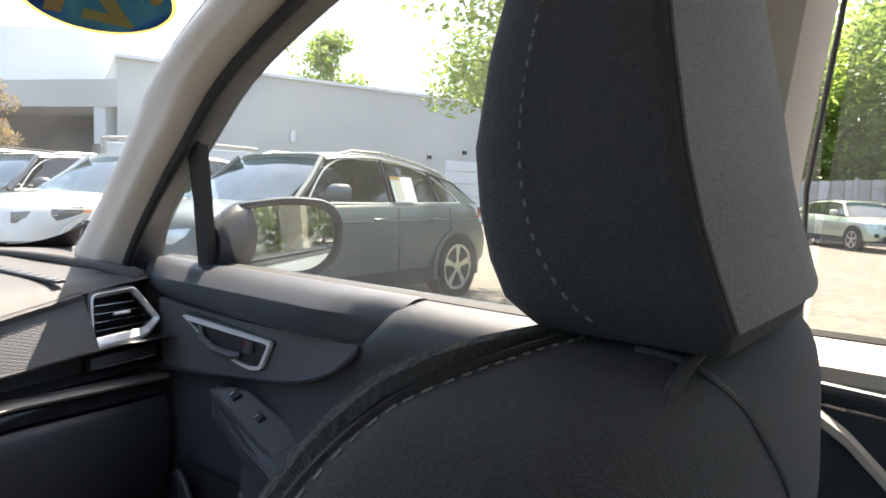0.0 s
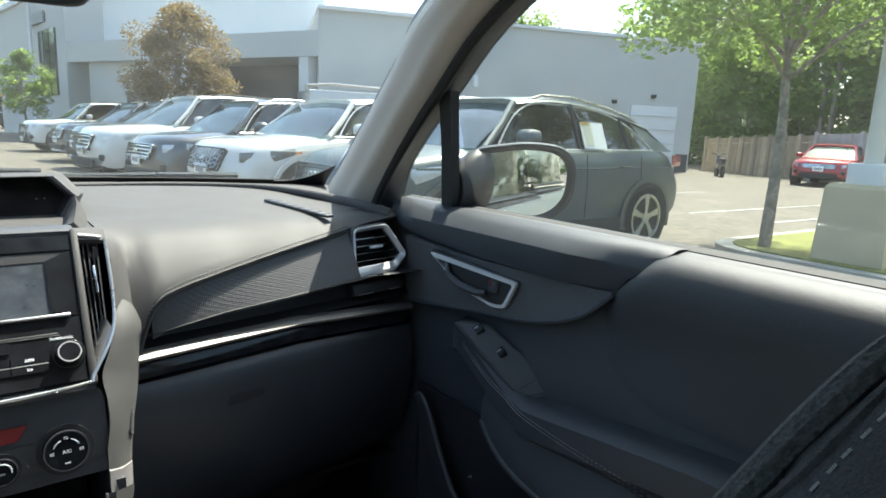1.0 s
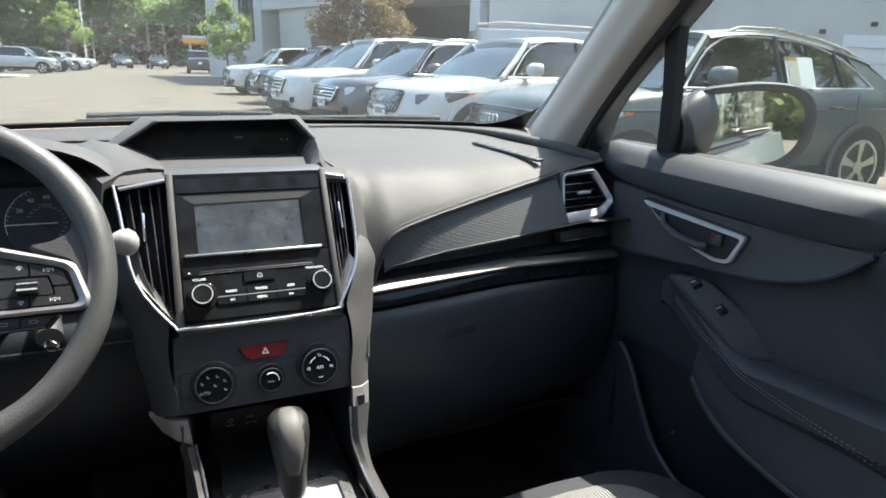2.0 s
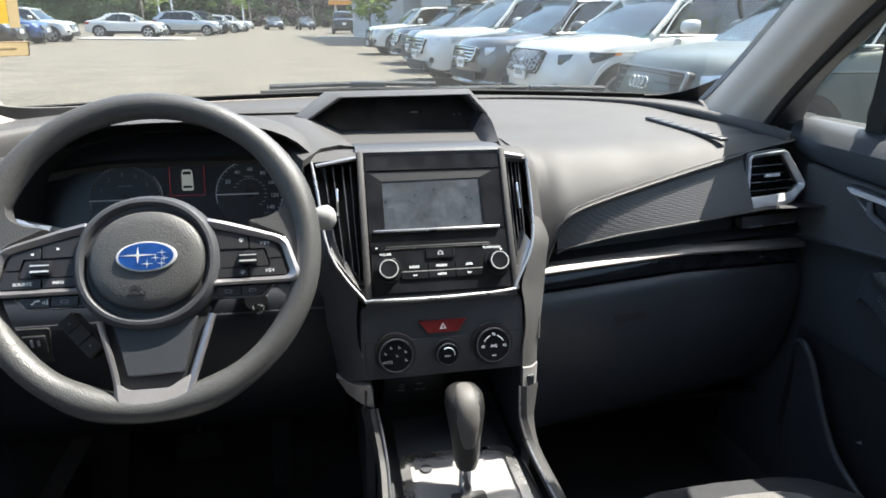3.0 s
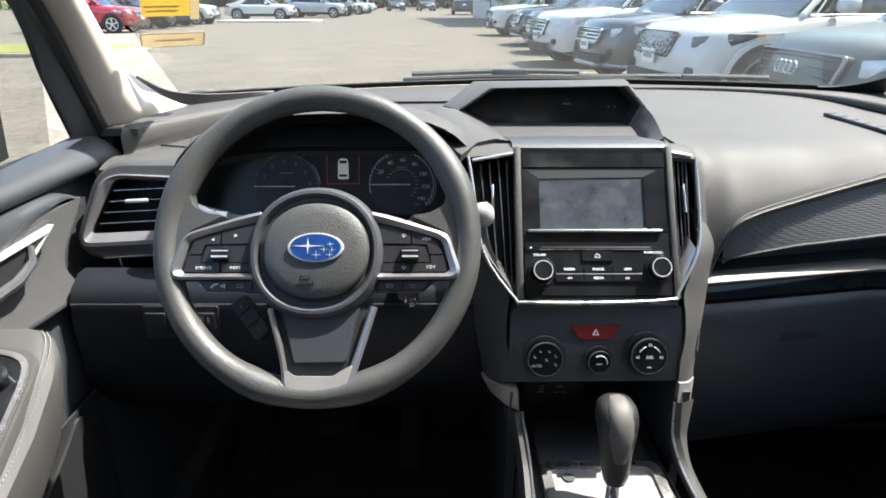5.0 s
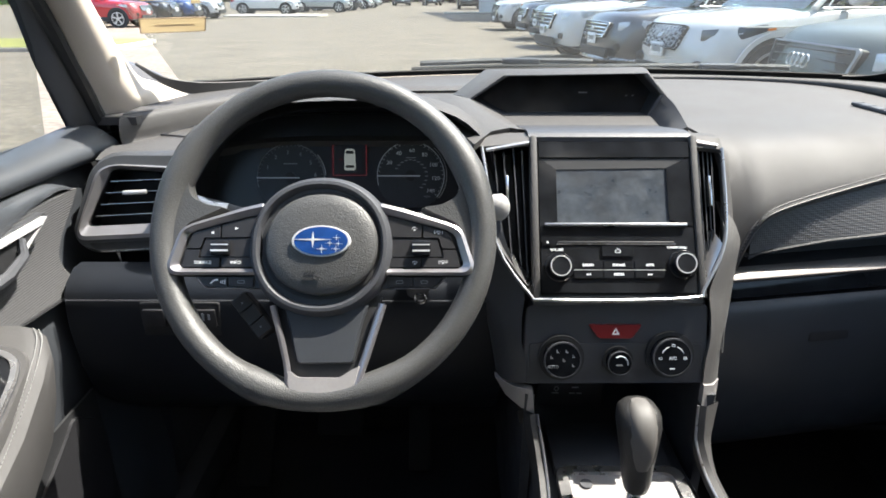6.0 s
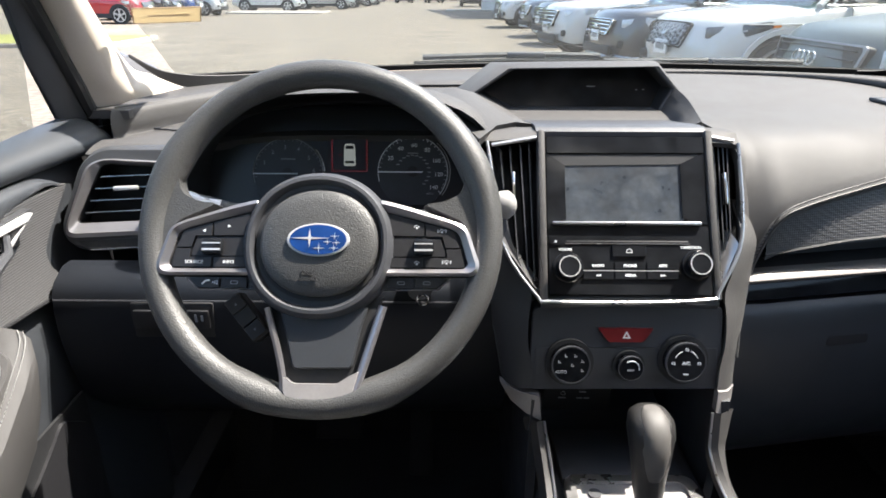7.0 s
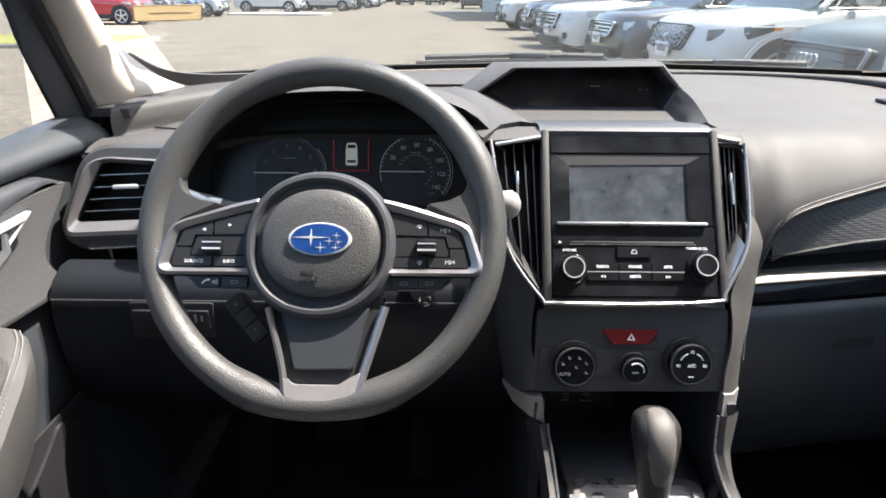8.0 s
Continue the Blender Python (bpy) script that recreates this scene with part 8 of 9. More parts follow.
    part("grille_frame", frame_plate(go, gi, 0.01, 0.03, tilt), CLAD if detail == 3 else SATIN_DASH if nose == "big" else CHROME, gr)
    if nose == "slim":
        for i in range(11):
            for j in range(4):
                cx, cy = -gw * 0.85 + gw * 0.17 * i, g0 + 0.03 + (g1 - g0 - 0.05) * (j + (0.5 if i % 2 else 0.15)) / 4
                part("grille_cell", frame_plate(disc((cx, cy), 0.043, 6), disc((cx, cy), 0.036, 6), 0.012, 0.022, tilt), SILVER, gr)
    else:
        for k in range(4 if nose != "big" else 6):
            zz = g0 + (g1 - g0) * (k + 0.7) / (4.4 if nose != "big" else 6.4)
            part("grille_bar", box((0, zz, 0.018), (gw * 1.72, 0.022 if nose != "big" else 0.012, 0.016), 0.004, tilt), CHROME if nose == "grille" else PLASTIC_GREY, gr)
    if nose == "big":
        for k in range(4):
            part("badge_ring", tube([tilt @ Vector((-0.105 + 0.07 * k + 0.048 * math.cos(a), g1 - 0.13 + 0.048 * math.sin(a), 0.032)) for a in [2 * math.pi * j / 20 for j in range(20)]], 0.007, 6, closed=True), SILVER, gr)
    else:
        part("badge", plate([(0.06 * math.cos(2 * math.pi * j / 16), (g0 + g1) / 2 + 0.03 * math.sin(2 * math.pi * j / 16)) for j in range(16)], 0.02, 0.034, tilt), SILVER, gr)
    for ob in [gr] + list(gr.children):
        for v in ob.data.vertices:
            v.co.x += bow(0.0, v.co.y)
    pl = part("number_plate", box((0, g0 - 0.02, 0.02 + zf(0.5)), (0.32, 0.16, 0.02), 0.004, fm), WHITE_INK, car, "white number plate with plain bars")
    part("plate_bar", box((0, g0 - 0.02, 0.032 + zf(0.5)), (0.22, 0.06, 0.004), 0, fm), GREY_INK, pl)
    for s in (-1, 1):
        z1 = hood - 0.12
        rows = []
        for u, zz0, zz1 in ((0.012, z1 - 0.16, z1 - 0.05), (0.03, z1 - 0.17, z1 - 0.03), (0.055, z1 - 0.14, z1 - 0.01), (0.09, z1 - 0.10, z1 + 0.005), (0.125, z1 - 0.05, z1 + 0.015)):
            kw = interp(top, u).y
            yy = w * kw * (0.80 if u < 0.02 else 0.93 if u < 0.04 else 0.985)
            xb = X(u) + bow(u, yy)
            rows.append([(xb - (0.025 if u < 0.04 else 0.0), s * (yy + 0.008), zz0), (xb - (0.025 if u < 0.04 else 0), s * (yy + 0.012), (zz0 + zz1) / 2), (xb - (0.015 if u < 0.04 else 0), s * (yy - 0.004), zz1)])
        hl = part("headlight", slab(rows, (0.02, -s * 0.02, 0)), lamp, car, "clear headlight")
        part("lamp_core", tube([Vector(rows[1][1]) + Vector((0.022, -s * 0.012, 0)), Vector(rows[2][1]) + Vector((0.015, -s * 0.016, 0))], 0.022, 8), LAMP, hl)
        part("side_marker", slab([[rows[4][0], Vector(rows[4][0]).lerp(Vector(rows[4][1]), 0.8)], [Vector(rows[4][0]) + Vector((0.09, 0, 0.01)), Vector(rows[4][1]) + Vector((0.09, 0, 0))]], (0, s * 0.008, 0)), AMBER, hl)
        part("fog_lamp", box((0, 0, 0), (0.10, 0.24, 0.11), 0.03, pose(X(0.012) + bow(0.012, w * 0.7), s * w * 0.70, 0.50, 0, 0, s * 28)), CLAD, car)
        part("tail_light", slab([[(X(u) + bow(u, w * k), s * w * k, belt - 0.03), (X(u) + bow(u, w * k), s * w * (k + 0.015), belt - 0.10), (X(u) + bow(u, w * k), s * w * k, belt - 0.16)] for u, k in ((0.925, 0.925), (0.955, 0.905), (0.985, 0.86))], (0, s * 0.012, 0)), TAIL, car)
    part("lower_grille", box((X(0.004), 0, 0.40), (0.06, W * 0.62, 0.14), 0.02), CLAD, car)
    part("front_lip", tube([(X(u), y, 0.31) for u, y in ((0.10, -w * 0.94), (0.05, -w * 0.8), (0.0, -w * 0.4), (-0.004, 0), (0.0, w * 0.4), (0.05, w * 0.8), (0.10, w * 0.94))], 0.035, 8), SILVER if detail > 1 else CLAD, car)
    part("rear_bumper", box((X(0.985), 0, 0.5), (0.12, W * 0.66, 0.14), 0.05), CLAD, car)
    part("tail_plate", box((X(1.0) + 0.005, 0, 0.85), (0.02, 0.32, 0.16), 0.004), WHITE_INK, car)
    return car


def slanted(nose_x, y, L, turn):
    """The middle of a car whose nose stands at nose_x, y, turned by some degrees."""
    return nose_x + L / 2 * math.cos(radians(turn)), y + L / 2 * math.sin(radians(turn)), turn


def put(car, x, y, turn):
    car.matrix_basis = pose(x, y, 0, 0, 0, turn)
    return car


row = "cars along the right of the lane"
front = lambda xf, L: xf + L / 2
grey_suv = put(parked_car("gunmetal grey-green SUV with silver roof rails and window sheet", P_GREY, 4.6, 1.89, 1.64, 0.37, nose="big", hood=1.05, group=row, sleek=True), front(2.50, 4.6), 5.1, 0)
glassy = lambda z: -(0.862 - 0.41 * (z - 1.085)) - 0.035
sheet = part("window_sheet", slab([[grey_suv.matrix_basis @ Vector((x, glassy(z), z)) for x in (0.30, 0.66)] for z in (1.13, 1.40)], (0, -0.004, 0)), material("white_sheet", (0.75, 0.76, 0.74), 0.7), grey_suv, "white price sheet in the rear window", smooth=False)
part("sheet_print", slab([[grey_suv.matrix_basis @ Vector((x, glassy(z) - 0.006, z)) for x in (0.33, 0.46)] for z in (1.16, 1.38)], (0, -0.002, 0)), material("sheet_grey_print", (0.5, 0.5, 0.4), 0.7), sheet, smooth=False)
part("sheet_print", slab([[grey_suv.matrix_basis @ Vector((x, glassy(z) - 0.006, z)) for x in (0.30, 0.45)] for z in (1.37, 1.40)], (0, -0.003, 0)), YELLOW, sheet, smooth=False)
white_suv = put(parked_car("white SUV with dark honeycomb grille and slim headlights", P_WHITE, 4.80, 1.93, 1.66, 0.39, nose="slim", lamp=LAMP_DARK, detail=3, rails=False, hood=1.05, group=row, sleek=True), *slanted(2.35, 8.0, 4.8, 8))
put(parked_car("dark grey crossover with chrome grille bars", P_DARK, 4.52, 1.84, 1.66, 0.35, group=row, sleek=True), *slanted(2.15, 10.7, 4.52, 8))
put(parked_car("white SUV with chrome grille and black roof rails", P_WHITE, 5.05, 2.0, 1.78, 0.38, hood=1.08, detail=1, group=row, boxy=True), *slanted(1.75, 13.5, 5.05, 8))
put(parked_car("black SUV with chrome grille bars", P_BLACK, 4.9, 1.95, 1.72, 0.37, hood=1.06, group=row), *slanted(2.0, 16.6, 4.9, 8))
put(parked_car("dark blue-grey SUV in the parked row", P_DARK, 4.8, 1.93, 1.70, 0.37, hood=1.05, group=row), *slanted(1.95, 19.5, 4.8, 8))
put(parked_car("white SUV with a tall spindle grille", P_WHITE, 4.88, 1.9, 1.72, 0.37, nose="spindle", hood=1.05, detail=1, group=row, boxy=True), *slanted(1.55, 24.8, 4.88, 8))
put(parked_car("black SUV parked behind the row", P_BLACK, 4.7, 1.88, 1.7, 0.36, group=row), *slanted(3.2, 28.0, 4.7, 8))
put(parked_car("black pickup facing away", P_BLACK, 5.6, 2.0, 1.9, 0.40, kind="pickup", hood=1.15), 1.8, 60.0, -90)
far = "cars across the car park"
lots = [("white sedan", P_WHITE, "sedan", 1.45, -12.2, 44.5, 180), ("silver crossover", P_SILVER, "suv", 1.66, -9.6, 50.0, 180), ("black SUV", P_BLACK, "suv", 1.7, -9.4, 54.5, 180), ("white sedan", P_WHITE, "sedan", 1.45, -9.0, 60.0, 180), ("silver sedan", P_SILVER, "sedan", 1.45, -8.8, 65.0, 180),
        ("white crossover", P_WHITE, "suv", 1.64, -14.8, 36.6, 180), ("dark blue crossover", P_BLUE, "suv", 1.64, -15.0, 33.6, 180), ("black crossover", P_BLACK, "suv", 1.64, -15.0, 30.8, 180), ("red hatchback", P_RED, "suv", 1.6, -14.8, 27.4, 180),
        ("dark sedan", P_DARK, "sedan", 1.45, -5.5, 78.0, 100), ("dark sedan", P_BLACK, "sedan", 1.45, -2.0, 79.0, 100), ("red hatchback", P_RED, "suv", 1.6, -12.2, 12.4, 180), ("dark crossover", P_BLACK, "suv", 1.6, -13.0, 9.2, 180)]
for nm, pm, kd, hh, x, y, turn in lots:
    put(parked_car(nm + " parked across the lane", pm, 4.6, 1.8, hh, 0.34, kind=kd, hood=0.95 if kd == "sedan" else 1.0, detail=1, group=far), x, y, turn)
put(parked_car("red sedan by the fence", P_RED, 4.6, 1.8, 1.45, 0.34, kind="sedan", hood=0.92, detail=1, group=far), 24.5, 9.2, 10)
put(parked_car("pale green wagon by the fence", P_BRONZE, 4.7, 1.8, 1.5, 0.34, hood=0.95, detail=1, group=far), 23.6, 1.2, 35)
put(parked_car("dark sedan by the fence", P_DARK, 4.6, 1.8, 1.42, 0.34, kind="sedan", hood=0.92, detail=1, group=far), 26.5, 4.0, 10)
put(parked_car("dark blue car beside the lamp post", P_BLUE, 4.6, 1.8, 1.42, 0.34, kind="sedan", hood=0.92, detail=1, group=far), 12.5, 2.2 - 4.6, 0)

# ---- building ----
WALL = material("pale_grey_render", (0.50, 0.498, 0.488), 0.85, grain=0.05, grain_scale=25, stain=0.05, stain_scale=0.6, bump=0.15, bump_scale=30)
WALL2 = material("white_panel", (0.70, 0.71, 0.72), 0.7, stain=0.05, stain_scale=0.5)
# the dimness under the canopy is put into this dark colour
DARKIN = material("bay_shade", (0.10, 0.105, 0.11), 0.9, stain=0.2, stain_scale=0.6)
GLZ = material("dark_window", (0.03, 0.04, 0.05), 0.08, coat=1.0)


def along(a, b, z0, z1, depth):
    """A block whose front runs from a to b on the plan, going depth back."""
    A, B = Vector((*a, 0)), Vector((*b, 0))
    d = (B - A).normalized()
    nrm = Vector((-d.y, d.x, 0)) * depth
    return loft([[p + Vector((0, 0, z)) for p in (A, B, B + nrm, A + nrm)] for z in (z0, z1)])


bld = thing("service_building", (16, 22, 0), "pale grey flat-roofed dealership service building", "building")
S0, S1 = (10.3, 21.0), (24.9, 15.1)
part("service_wall", along(S0, S1, 0, 5.3, 14), WALL, bld, smooth=False)
part("parapet_cap", along((10.2, 20.9), (24.98, 15.0), 5.3, 5.42, 14.2), WALL2, bld, smooth=False)
dv = Vector((S1[0] - S0[0], S1[1] - S0[1], 0)).normalized()
def wallp(t, off=0.0):
    p = Vector((*S0, 0)) + dv * t + Vector((dv.y, -dv.x, 0)) * off
    return (p.x, p.y)
gd = part("garage_door", along(wallp(12.7, 0.06), wallp(14.9, 0.06), 0, 2.7, 0.1), WALL2, bld, "white panelled garage door", smooth=False)
for k in range(4):
    part("door_rib", along(wallp(12.75, 0.10), wallp(14.85, 0.10), 0.6 + 0.55 * k, 0.64 + 0.55 * k, 0.05), WALL, gd, smooth=False)
part("wall_base", along(wallp(15.1, 0.05), wallp(15.65, 0.05), 0, 0.75, 0.1), GLZ, bld, smooth=False)
for t, z in ((5.8, 3.0), (11.8, 2.7), (13.6, 3.0)):
    part("wall_lamp", along(wallp(t, 0.16), wallp(t + 0.16, 0.16), z, z + 0.42 if t < 10 else z + 0.15, 0.18), WALL2 if t < 10 else CLAD, bld, smooth=False)
C1 = (4.2, 35.0)
part("canopy_fascia", along(C1, S0, 3.7, 4.6, 6.0), WALL, bld, smooth=False)
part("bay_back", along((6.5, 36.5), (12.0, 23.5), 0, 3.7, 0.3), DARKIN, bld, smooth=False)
cd = (Vector((*S0, 0)) - Vector((*C1, 0))).normalized()
def canp(t, off=0.0):
    p = Vector((*C1, 0)) + cd * t + Vector((cd.y, -cd.x, 0)) * off
    return (p.x, p.y)
part("bay_wall", along(canp(1.2, -0.3), canp(8.6, -0.3), 0, 3.7, 0.4), WALL, bld, smooth=False)
part("bay_post", along(canp(14.3, -0.05), canp(14.75, -0.05), 0, 3.7, 0.5), WALL2, bld, smooth=False)
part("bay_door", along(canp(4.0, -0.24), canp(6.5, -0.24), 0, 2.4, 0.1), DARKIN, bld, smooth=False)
show = thing("showroom_building", (6, 42, 0), "white showroom block with dark windows beyond the canopy", "building")
part("upper_block", along((3.8, 38.2), (13.0, 26.0), 4.4, 7.4, 10), WALL2, show, smooth=False)
part("showroom_wall", along((2.2, 50), (4.2, 35.2), 0, 7.2, 8), WALL, show, smooth=False)
for k in range(3):
    part("showroom_window", along((3.78 - 0.14 * k, 37.6 + 1.05 * k), (3.90 - 0.14 * k, 36.7 + 1.05 * k), 2.2, 5.4, 0.2), GLZ, show, smooth=False)
part("sign_bars", along((3.25, 41.2), (3.62, 38.4), 5.8, 6.35, 0.1), GREY_INK, show, smooth=False)
part("roof_edge", along((1.9, 51), (4.1, 35.0), 7.2, 7.5, 9), WALL2, show, smooth=False)
truck = thing("box_truck", (10, 17.5, 0), "white box truck with a pipe rack parked by the wall", "truck")
part("truck_box", box((0, 0, 0), (4.2, 2.0, 1.55), 0.05, pose(10.6, 18.0, 1.55, 0, 0, -14)), P_WHITE, truck)
part("pipe_rack", tube([pose(10.6, 18.0, 2.42, 0, 0, -14) @ Vector(p) for p in ((-2.2, -1.0, -0.25), (-2.2, -1.0, 0.0), (-1.4, -1.0, 0.08), (2.2, -1.0, 0.0))], 0.05, 8), SILVER, truck)
part("truck_frame", box((0, 0, 0), (4.0, 1.7, 0.3), 0.03, pose(10.6, 18.0, 0.65, 0, 0, -14)), CLAD, truck)
for q in (-1.4, 1.3):
    for s in (-0.85, 0.85):
        part("truck_wheel", tube([pose(10.6, 18.0, 0.4, 0, 0, -14) @ Vector((q, s - 0.12, 0)), pose(10.6, 18.0, 0.4, 0, 0, -14) @ Vector((q, s + 0.12, 0))], 0.4, 20), TYRE, truck)

# ---- lamp post, fence, scooter ----
post = thing("lamp_post", (7.35, 2.36, 0.10), "pale painted lamp post on a square concrete base", "lamp post")
part("concrete_base", loft([[(7.35 + sx * w, 2.36 + sy * w, z) for sx, sy in ((-1, -1), (1, -1), (1, 1), (-1, 1))] for z, w in ((0.1, 0.33), (0.86, 0.30), (0.9, 0.27))]), material("sandy_concrete", (0.56, 0.46, 0.31), 0.9, grain=0.15, grain_scale=70, stain=0.12, stain_scale=3, bump=0.3, bump_scale=60), post, smooth=False)
part("base_cover", box((7.35, 2.36, 1.0), (0.34, 0.34, 0.22), 0.02), WALL2, post)
part("pole", tube([(7.35, 2.36, 1.0), (7.35, 2.36, 7.0)], [0.085, 0.07], 16), material("pole_paint", (0.6, 0.58, 0.52), 0.5, stain=0.1), post)
part("lamp_head", box((7.35, 2.36, 7.05), (0.7, 0.3, 0.12), 0.03), CLAD, post)
WOOD = material("weathered_boards", (0.34, 0.27, 0.19), 0.85, grain=0.25, grain_scale=20, stain=0.2, stain_scale=2, vary=0.25, stretch=(1, 1, 0.2))
GREYB = material("grey_fence_boards", (0.36, 0.34, 0.33), 0.85, grain=0.2, grain_scale=20, stain=0.15, stain_scale=2, vary=0.12, stretch=(1, 1, 0.2))


def fence(label, a, b, h0, h1, n, mat, board=0.3):
    f = thing("fence", (*a, 0), label, "fence")
    A, B = Vector((*a, 0)), Vector((*b, 0))
    d = (B - A).normalized()
    for i in range(n + 1):
        p = A.lerp(B, i / n)
        h = h0 + (h1 - h0) * i / n
        part("post", box((0, 0, h / 2 + 0.03), (0.14, 0.14, h + 0.1), 0.01, axes(p, d, Vector((-d.y, d.x, 0)), (0, 0, 1))), mat, f)
    m = int((B - A).length / board)
    base = None
    for i in range(m):
        p = A.lerp(B, (i + 0.5) / m)
        h = h0 + (h1 - h0) * (i + 0.5) / m
        mt = axes(p + Vector((0, 0, h / 2)), d, Vector((-d.y, d.x, 0)), (0, 0, 1)) @ Matrix.Diagonal((1, 1, h, 1))
        if base is None:
            base = part("board", box((0, 0, 0), (board * 0.95, 0.03, 1.0), 0), mat, f, smooth=False)
            base.matrix_basis = mt
        else:
            shared("board", base, f, mt)
    for k in (0.25, 0.85):
        part("rail", tube([A + Vector((0, 0, h0 * k)), B + Vector((0, 0, h1 * k))], 0.04, 4), mat, f)
    return f


fence("tall weathered brown board fence before the trees", (27.6, 15.9), (26.2, 10.6), 1.5, 1.75, 8, WOOD)
fence("tall grey board fence behind parked cars", (26.2, 10.6), (27.5, -14.0), 1.8, 3.0, 16, GREYB, 0.4)
sc = thing("motor_scooter", (23.0, 12.7, 0), "black motor scooter parked by the fence", "scooter")
SM = pose(23.6, 12.9, 0, 0, 0, -48) @ Matrix.Scale(0.85, 4)
part("scooter_body", loft([[SM @ Vector((dx * k, y, z + dz * k)) for dx, dz in ((-0.16, 0.0), (0.16, 0.0), (0.14, 0.25), (-0.14, 0.25))] for y, z, k in ((-0.6, 0.58, 0.6), (-0.3, 0.5, 1.0), (0.05, 0.33, 1.0), (0.35, 0.4, 0.7), (0.5, 0.8, 0.5))]), P_BLACK, sc)
part("handlebar", tube([SM @ Vector(p) for p in ((-0.3, 0.5, 1.05), (0, 0.55, 0.98), (0.3, 0.5, 1.05))], 0.025, 6), CLAD, sc)
part("seat_pad", box((0, -0.25, 0.8), (0.26, 0.6, 0.1), 0.04, SM), CLAD, sc)
for dy in (-0.48, 0.55):
    part("scooter_wheel", tube([SM @ Vector((-0.05, dy, 0.23)), SM @ Vector((0.05, dy, 0.23))], 0.23, 16), TYRE, sc)

# ---- trees ----
def leaf_mat(name, c, glow):
    m = material(name, c, 0.55, grain=0.2, grain_scale=3.0, stain=0.25, stain_scale=0.5)
    n, ln = m.node_tree.nodes, m.node_tree.links
    geo, mr, hs = n.new("ShaderNodeNewGeometry"), n.new("ShaderNodeMapRange"), n.new("ShaderNodeVectorMath")
    p = n["Principled BSDF"]
    src = p.inputs["Base Color"].links[0].from_socket
    mr.inputs[3].default_value, mr.inputs[4].default_value = 0.55, 1.5
    ln.new(geo.outputs["Random Per Island"], mr.inputs[0])
    hs.operation = "SCALE"
    ln.new(src, hs.inputs[0])
    ln.new(mr.outputs[0], hs.inputs["Scale"])
    ln.new(hs.outputs[0], p.inputs["Base Color"])
    tl, ad = n.new("ShaderNodeBsdfTranslucent"), n.new("ShaderNodeMixShader")
    tl.inputs[0].default_value = (*glow, 1)
    ad.inputs[0].default_value = 0.55
    ln.new(p.outputs[0], ad.inputs[1])
    ln.new(tl.outputs[0], ad.inputs[2])
    ln.new(ad.outputs[0], n["Material Output"].inputs[0])
    return m


LEAF = leaf_mat("fresh_leaves", (0.115, 0.175, 0.045), (0.34, 0.45, 0.115))
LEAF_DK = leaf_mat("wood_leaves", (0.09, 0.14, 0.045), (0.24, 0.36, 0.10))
# far leaves: the haze of distance is put into a paler green
LEAF_HAZY = leaf_mat("hazy_leaves", (0.17, 0.23, 0.11), (0.36, 0.48, 0.2))
LEAF_RED = leaf_mat("copper_leaves", (0.15, 0.105, 0.05), (0.27, 0.19, 0.08))
LEAF_PURPLE = leaf_mat("purple_leaves", (0.045, 0.035, 0.04), (0.06, 0.04, 0.04))
BARK = material("mottled_bark", (0.26, 0.22, 0.18), 0.9, grain=0.35, grain_scale=25, stain=0.35, stain_scale=9, bump=0.8, bump_scale=30)


def leaves(spots, size, rng, flat=0.5):
    """Small bent leaves round the given spots, as vertices and faces."""
    vs, fs = [], []
    for c, rad, cnt in spots:
        for _ in range(cnt):
            v = Vector((rng.gauss(0, 1), rng.gauss(0, 1), rng.gauss(0, 1)))
            v = v.normalized() * rad * (0.35 + 0.65 * rng.random() ** 0.5)
            p = Vector(c) + Vector((v.x, v.y, v.z * 0.8))
            e = Euler((rng.uniform(-0.9, 0.9), rng.uniform(-0.9, 0.9), rng.uniform(0, 6.28))).to_matrix()
            s = size * rng.uniform(0.6, 1.35)
            i = len(vs)
            for q in ((-0.5, 0, 0), (0, -0.32, -0.06), (0.5, 0, -0.1), (0, 0.32, -0.06)):
                vs.append(p + e @ (Vector(q) * s))
            fs += [(i, i + 1, i + 2), (i, i + 2, i + 3)]
    return vs, fs


def leaf_part(name, spots, size, mat, parent, seed):
    vs, fs = leaves(spots, size, random.Random(seed))
    me = bpy.data.meshes.new(name)
    me.from_pydata(vs, [], fs)
    me.materials.append(mat)
    ob = new(name, me)
    if parent is not None:
        ob.parent = parent
        ob.matrix_parent_inverse = Matrix.Translation(parent.location).inverted()
    return ob


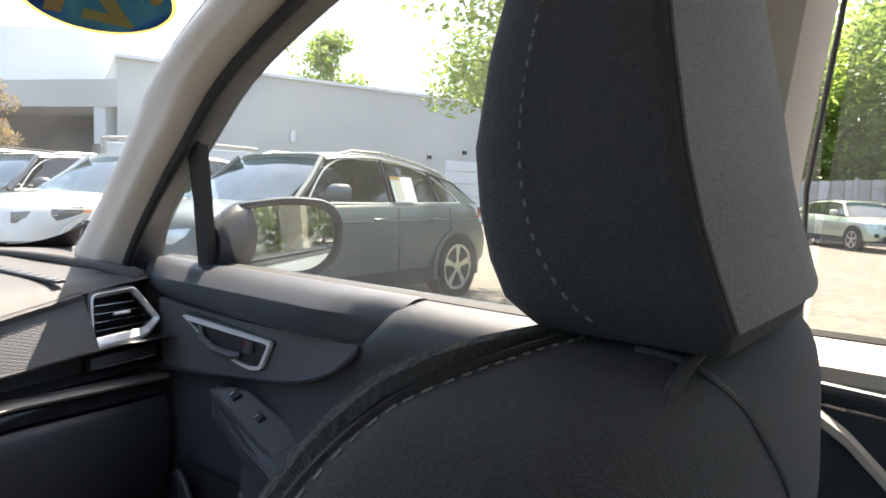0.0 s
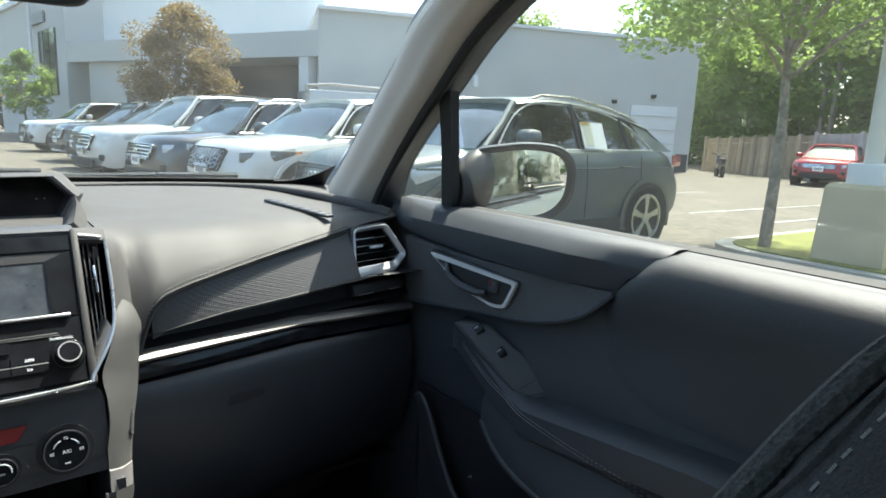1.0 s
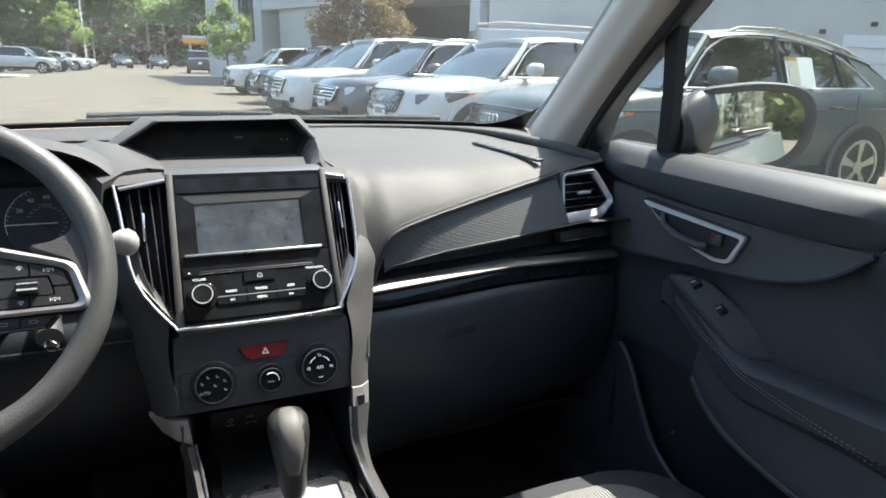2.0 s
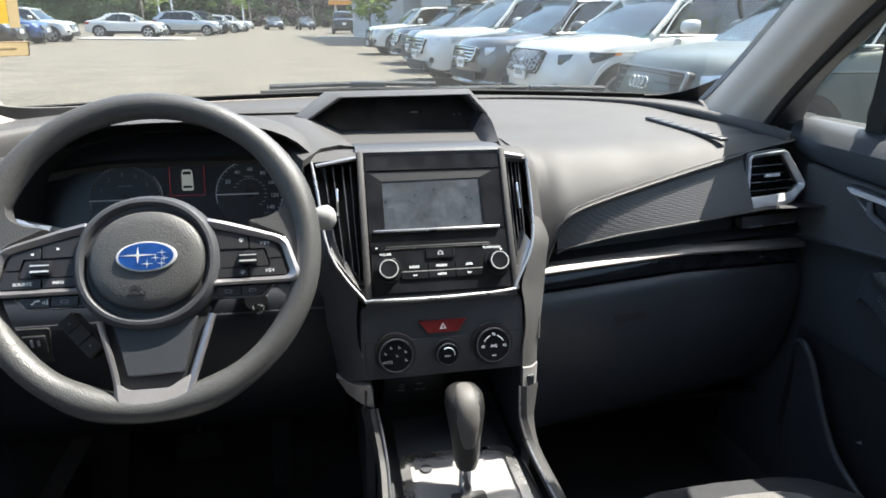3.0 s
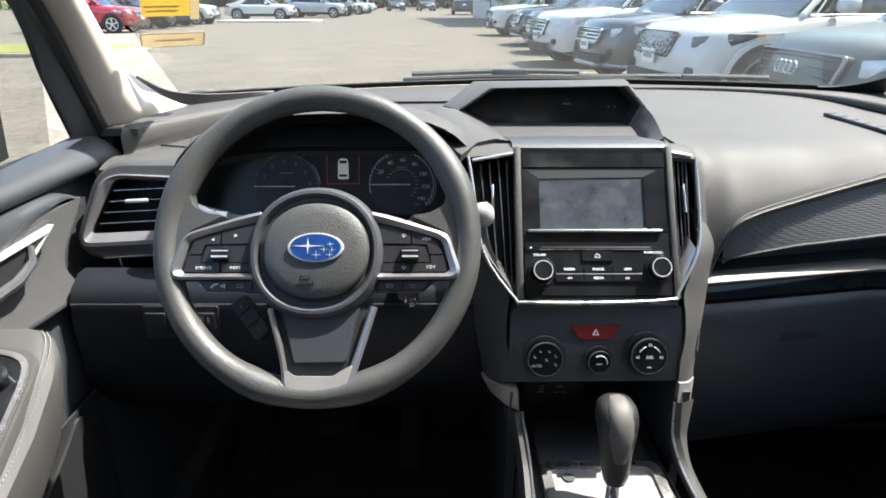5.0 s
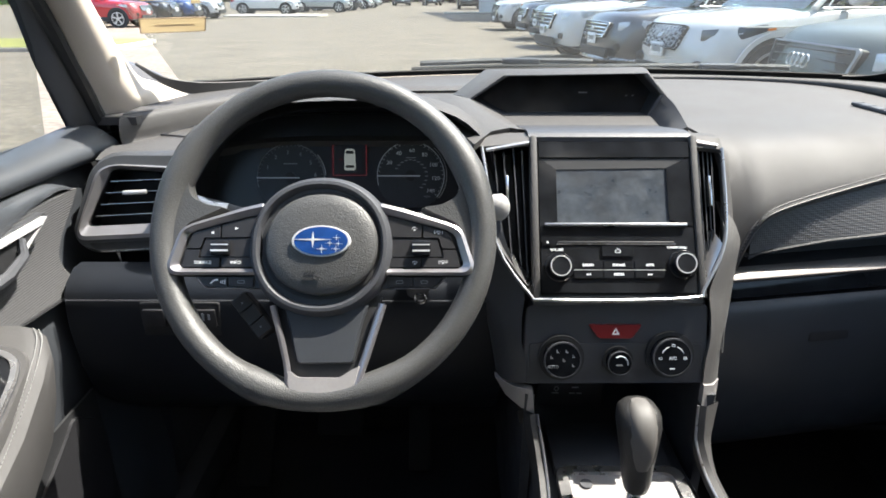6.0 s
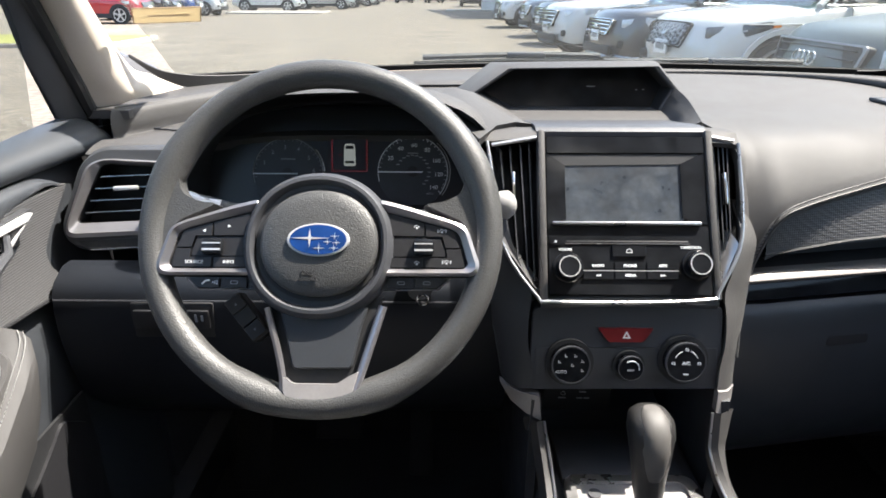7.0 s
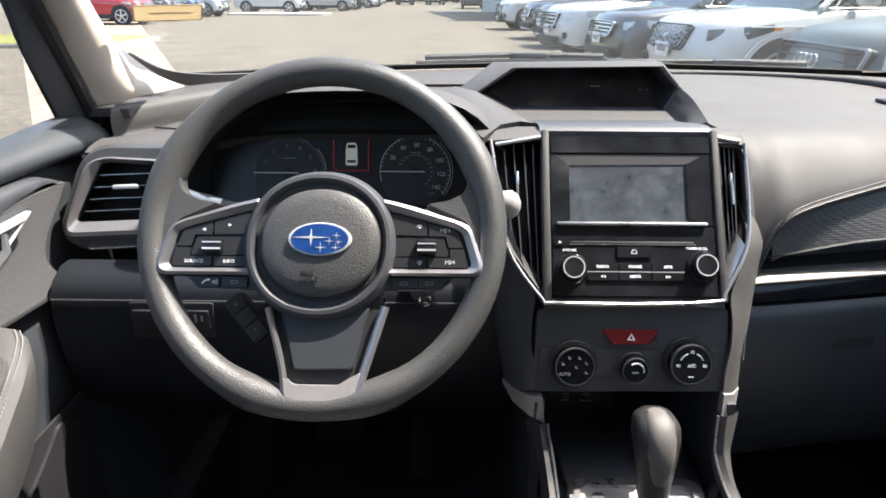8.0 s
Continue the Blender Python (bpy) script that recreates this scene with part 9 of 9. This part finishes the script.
def tree(label, x, y, trunk, height, spread, mat, seed, clumps=40, per=90, size=0.14, r0=0.11, base=0.0):
    rng = random.Random(seed)
    t = thing("tree", (x, y, base), label, "tree")
    top = Vector((x + rng.uniform(-0.2, 0.2), y + rng.uniform(-0.2, 0.2), trunk + (height - trunk) * 0.6))
    line = smooth_line([(x, y, base - 0.05), (x + 0.03, y, base + trunk * 0.5), (x - 0.02, y + 0.03, trunk), top], 5)
    part("trunk", tube(line, [r0 * (1.15 - 0.85 * i / (len(line) - 1)) for i in range(len(line))], 10), BARK, t)
    spots = []
    for k in range(clumps):
        a, h = rng.uniform(0, 6.28), rng.random()
        prof = math.sin(math.pi * min(1, 0.18 + 0.82 * h) ** 0.8) ** 0.6
        rr = spread * prof * rng.uniform(0.35, 1.0)
        c = Vector((x + rr * math.cos(a), y + rr * math.sin(a), trunk * 0.92 + (height - trunk * 0.92) * h))
        spots.append((c, spread * rng.uniform(0.16, 0.34), per))
        if k % 3 == 0:
            b = line[min(len(line) - 1, 8 + int(h * 6))]
            part("limb", tube(smooth_line([b, b.lerp(c, 0.5) + Vector((0, 0, 0.12 * spread)), c], 3), [r0 * 0.4 * (1 - 0.13 * i) for i in range(7)], 6), BARK, t)
    leaf_part("crown", spots, size, mat, t, seed + 1)
    return t


tree("young tree with mottled trunk on the grass island", 7.3, 3.3, 2.5, 6.5, 2.05, LEAF, 11, 90, 300, 0.085, 0.062, 0.10)
tree("small copper-leaved tree before the building", 5.75, 21.6, 1.9, 4.6, 1.8, LEAF_RED, 21, 80, 260, 0.10, 0.08)
tree("small green tree at the end of the row", 2.3, 33.8, 1.4, 3.8, 1.3, LEAF, 31, 50, 120, 0.13, 0.07)
tree("small green tree by the far lane", -14.5, 58.0, 2.0, 6.5, 2.3, LEAF, 41, 36, 80, 0.2, 0.09)
tree("small green tree by the far lane", -9.0, 68.0, 2.0, 5.5, 1.7, LEAF, 51, 30, 80, 0.2, 0.09)
tree("broad green tree behind the building", 33.0, 35.5, 5.0, 12.5, 4.6, LEAF, 61, 60, 120, 0.34, 0.25)


def woodland(name, label, a, b, depth, height, n, size, mat, seed, low=0.0):
    rng = random.Random(seed)
    A, B = Vector((*a, 0)), Vector((*b, 0))
    d = (B - A).normalized()
    nrm = Vector((-d.y, d.x, 0))
    spots = []
    L = (B - A).length
    for i in range(n):
        t, q = rng.random(), rng.random()
        hh = height * (0.72 + 0.28 * math.sin(t * L * 0.31 + seed) * math.sin(t * L * 0.13 + 2 * seed) + 0.12 * rng.random())
        z = low + hh * rng.random()
        spots.append((A + d * (t * L) + nrm * (q * depth) + Vector((0, 0, z)), height * rng.uniform(0.07, 0.14), 70))
    ob = tagged(leaf_part(name, spots, size, mat, None, seed + 5), label, "trees", kind="stuff")
    bm = bmesh.new()
    for i in range(int(L / 3.5)):
        p = A + d * (rng.random() * L) + nrm * rng.random() * depth * 0.6
        tube([p, p + Vector((rng.uniform(-0.3, 0.3), rng.uniform(-0.3, 0.3), height * 0.8))], [0.16, 0.07], 6, bm=bm)
    part(name + "_trunks", bm, BARK, ob, kind="stuff")
    return ob


woodland("woodland", "dense green trees behind the fence", (33.0, 24.0), (33.0, -30.0), 7, 13.0, 1900, 0.32, LEAF, 71)
# the shade of this deeper layer is put into its darker leaves
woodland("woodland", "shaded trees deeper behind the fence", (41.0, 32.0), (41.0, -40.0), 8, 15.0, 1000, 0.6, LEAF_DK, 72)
woodland("woodland", "distant trees beyond the car park", (-75.0, 120.0), (30.0, 112.0), 14, 19.0, 2200, 0.8, LEAF_HAZY, 73)
woodland("woodland", "dark purple trees beyond the car park", (-14.0, 100.0), (6.0, 98.0), 4, 7.5, 60, 0.6, LEAF_PURPLE, 74)
woodland("woodland", "trees behind the car park", (-60.0, -34.0), (40.0, -34.0), -8, 13.0, 600, 0.8, LEAF, 75)
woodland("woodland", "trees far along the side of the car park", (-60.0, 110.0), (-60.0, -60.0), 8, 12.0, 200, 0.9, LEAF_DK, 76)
st = thing("fuel_station_canopy", (4.0, 92.0, 0), "orange and grey roadside canopy among far trees", "canopy")
part("canopy_band", box((4.5, 92.0, 3.3), (7, 3, 0.55), 0.05), material("orange_band", (0.75, 0.3, 0.04), 0.6), st)
part("canopy_top", box((4.5, 92.0, 3.8), (7, 3, 0.4), 0.05), WALL, st)
for dx in (-3.5, 3.5):
    part("canopy_post", box((4.5 + dx * 0.75, 92.0, 1.55), (0.3, 0.3, 3.1), 0.02), WALL2, st)
for x, y, h in ((-13.0, 62.0, 9.0), (-17.0, 75.0, 9.0), (-9.0, 80.0, 8.0), (3.2, 40.0, 10.5), (13.1, 43.0, 9.2)):
    lp = thing("lamp_post", (x, y, 0), "slim pale lamp post in the car park", "lamp post", "far lamp posts")
    part("pole", tube([(x, y, 0), (x, y, h)], 0.08, 8), WALL2, lp)
    part("lamp_head", box((x, y, h), (1.2, 0.3, 0.12), 0.03), CLAD, lp)
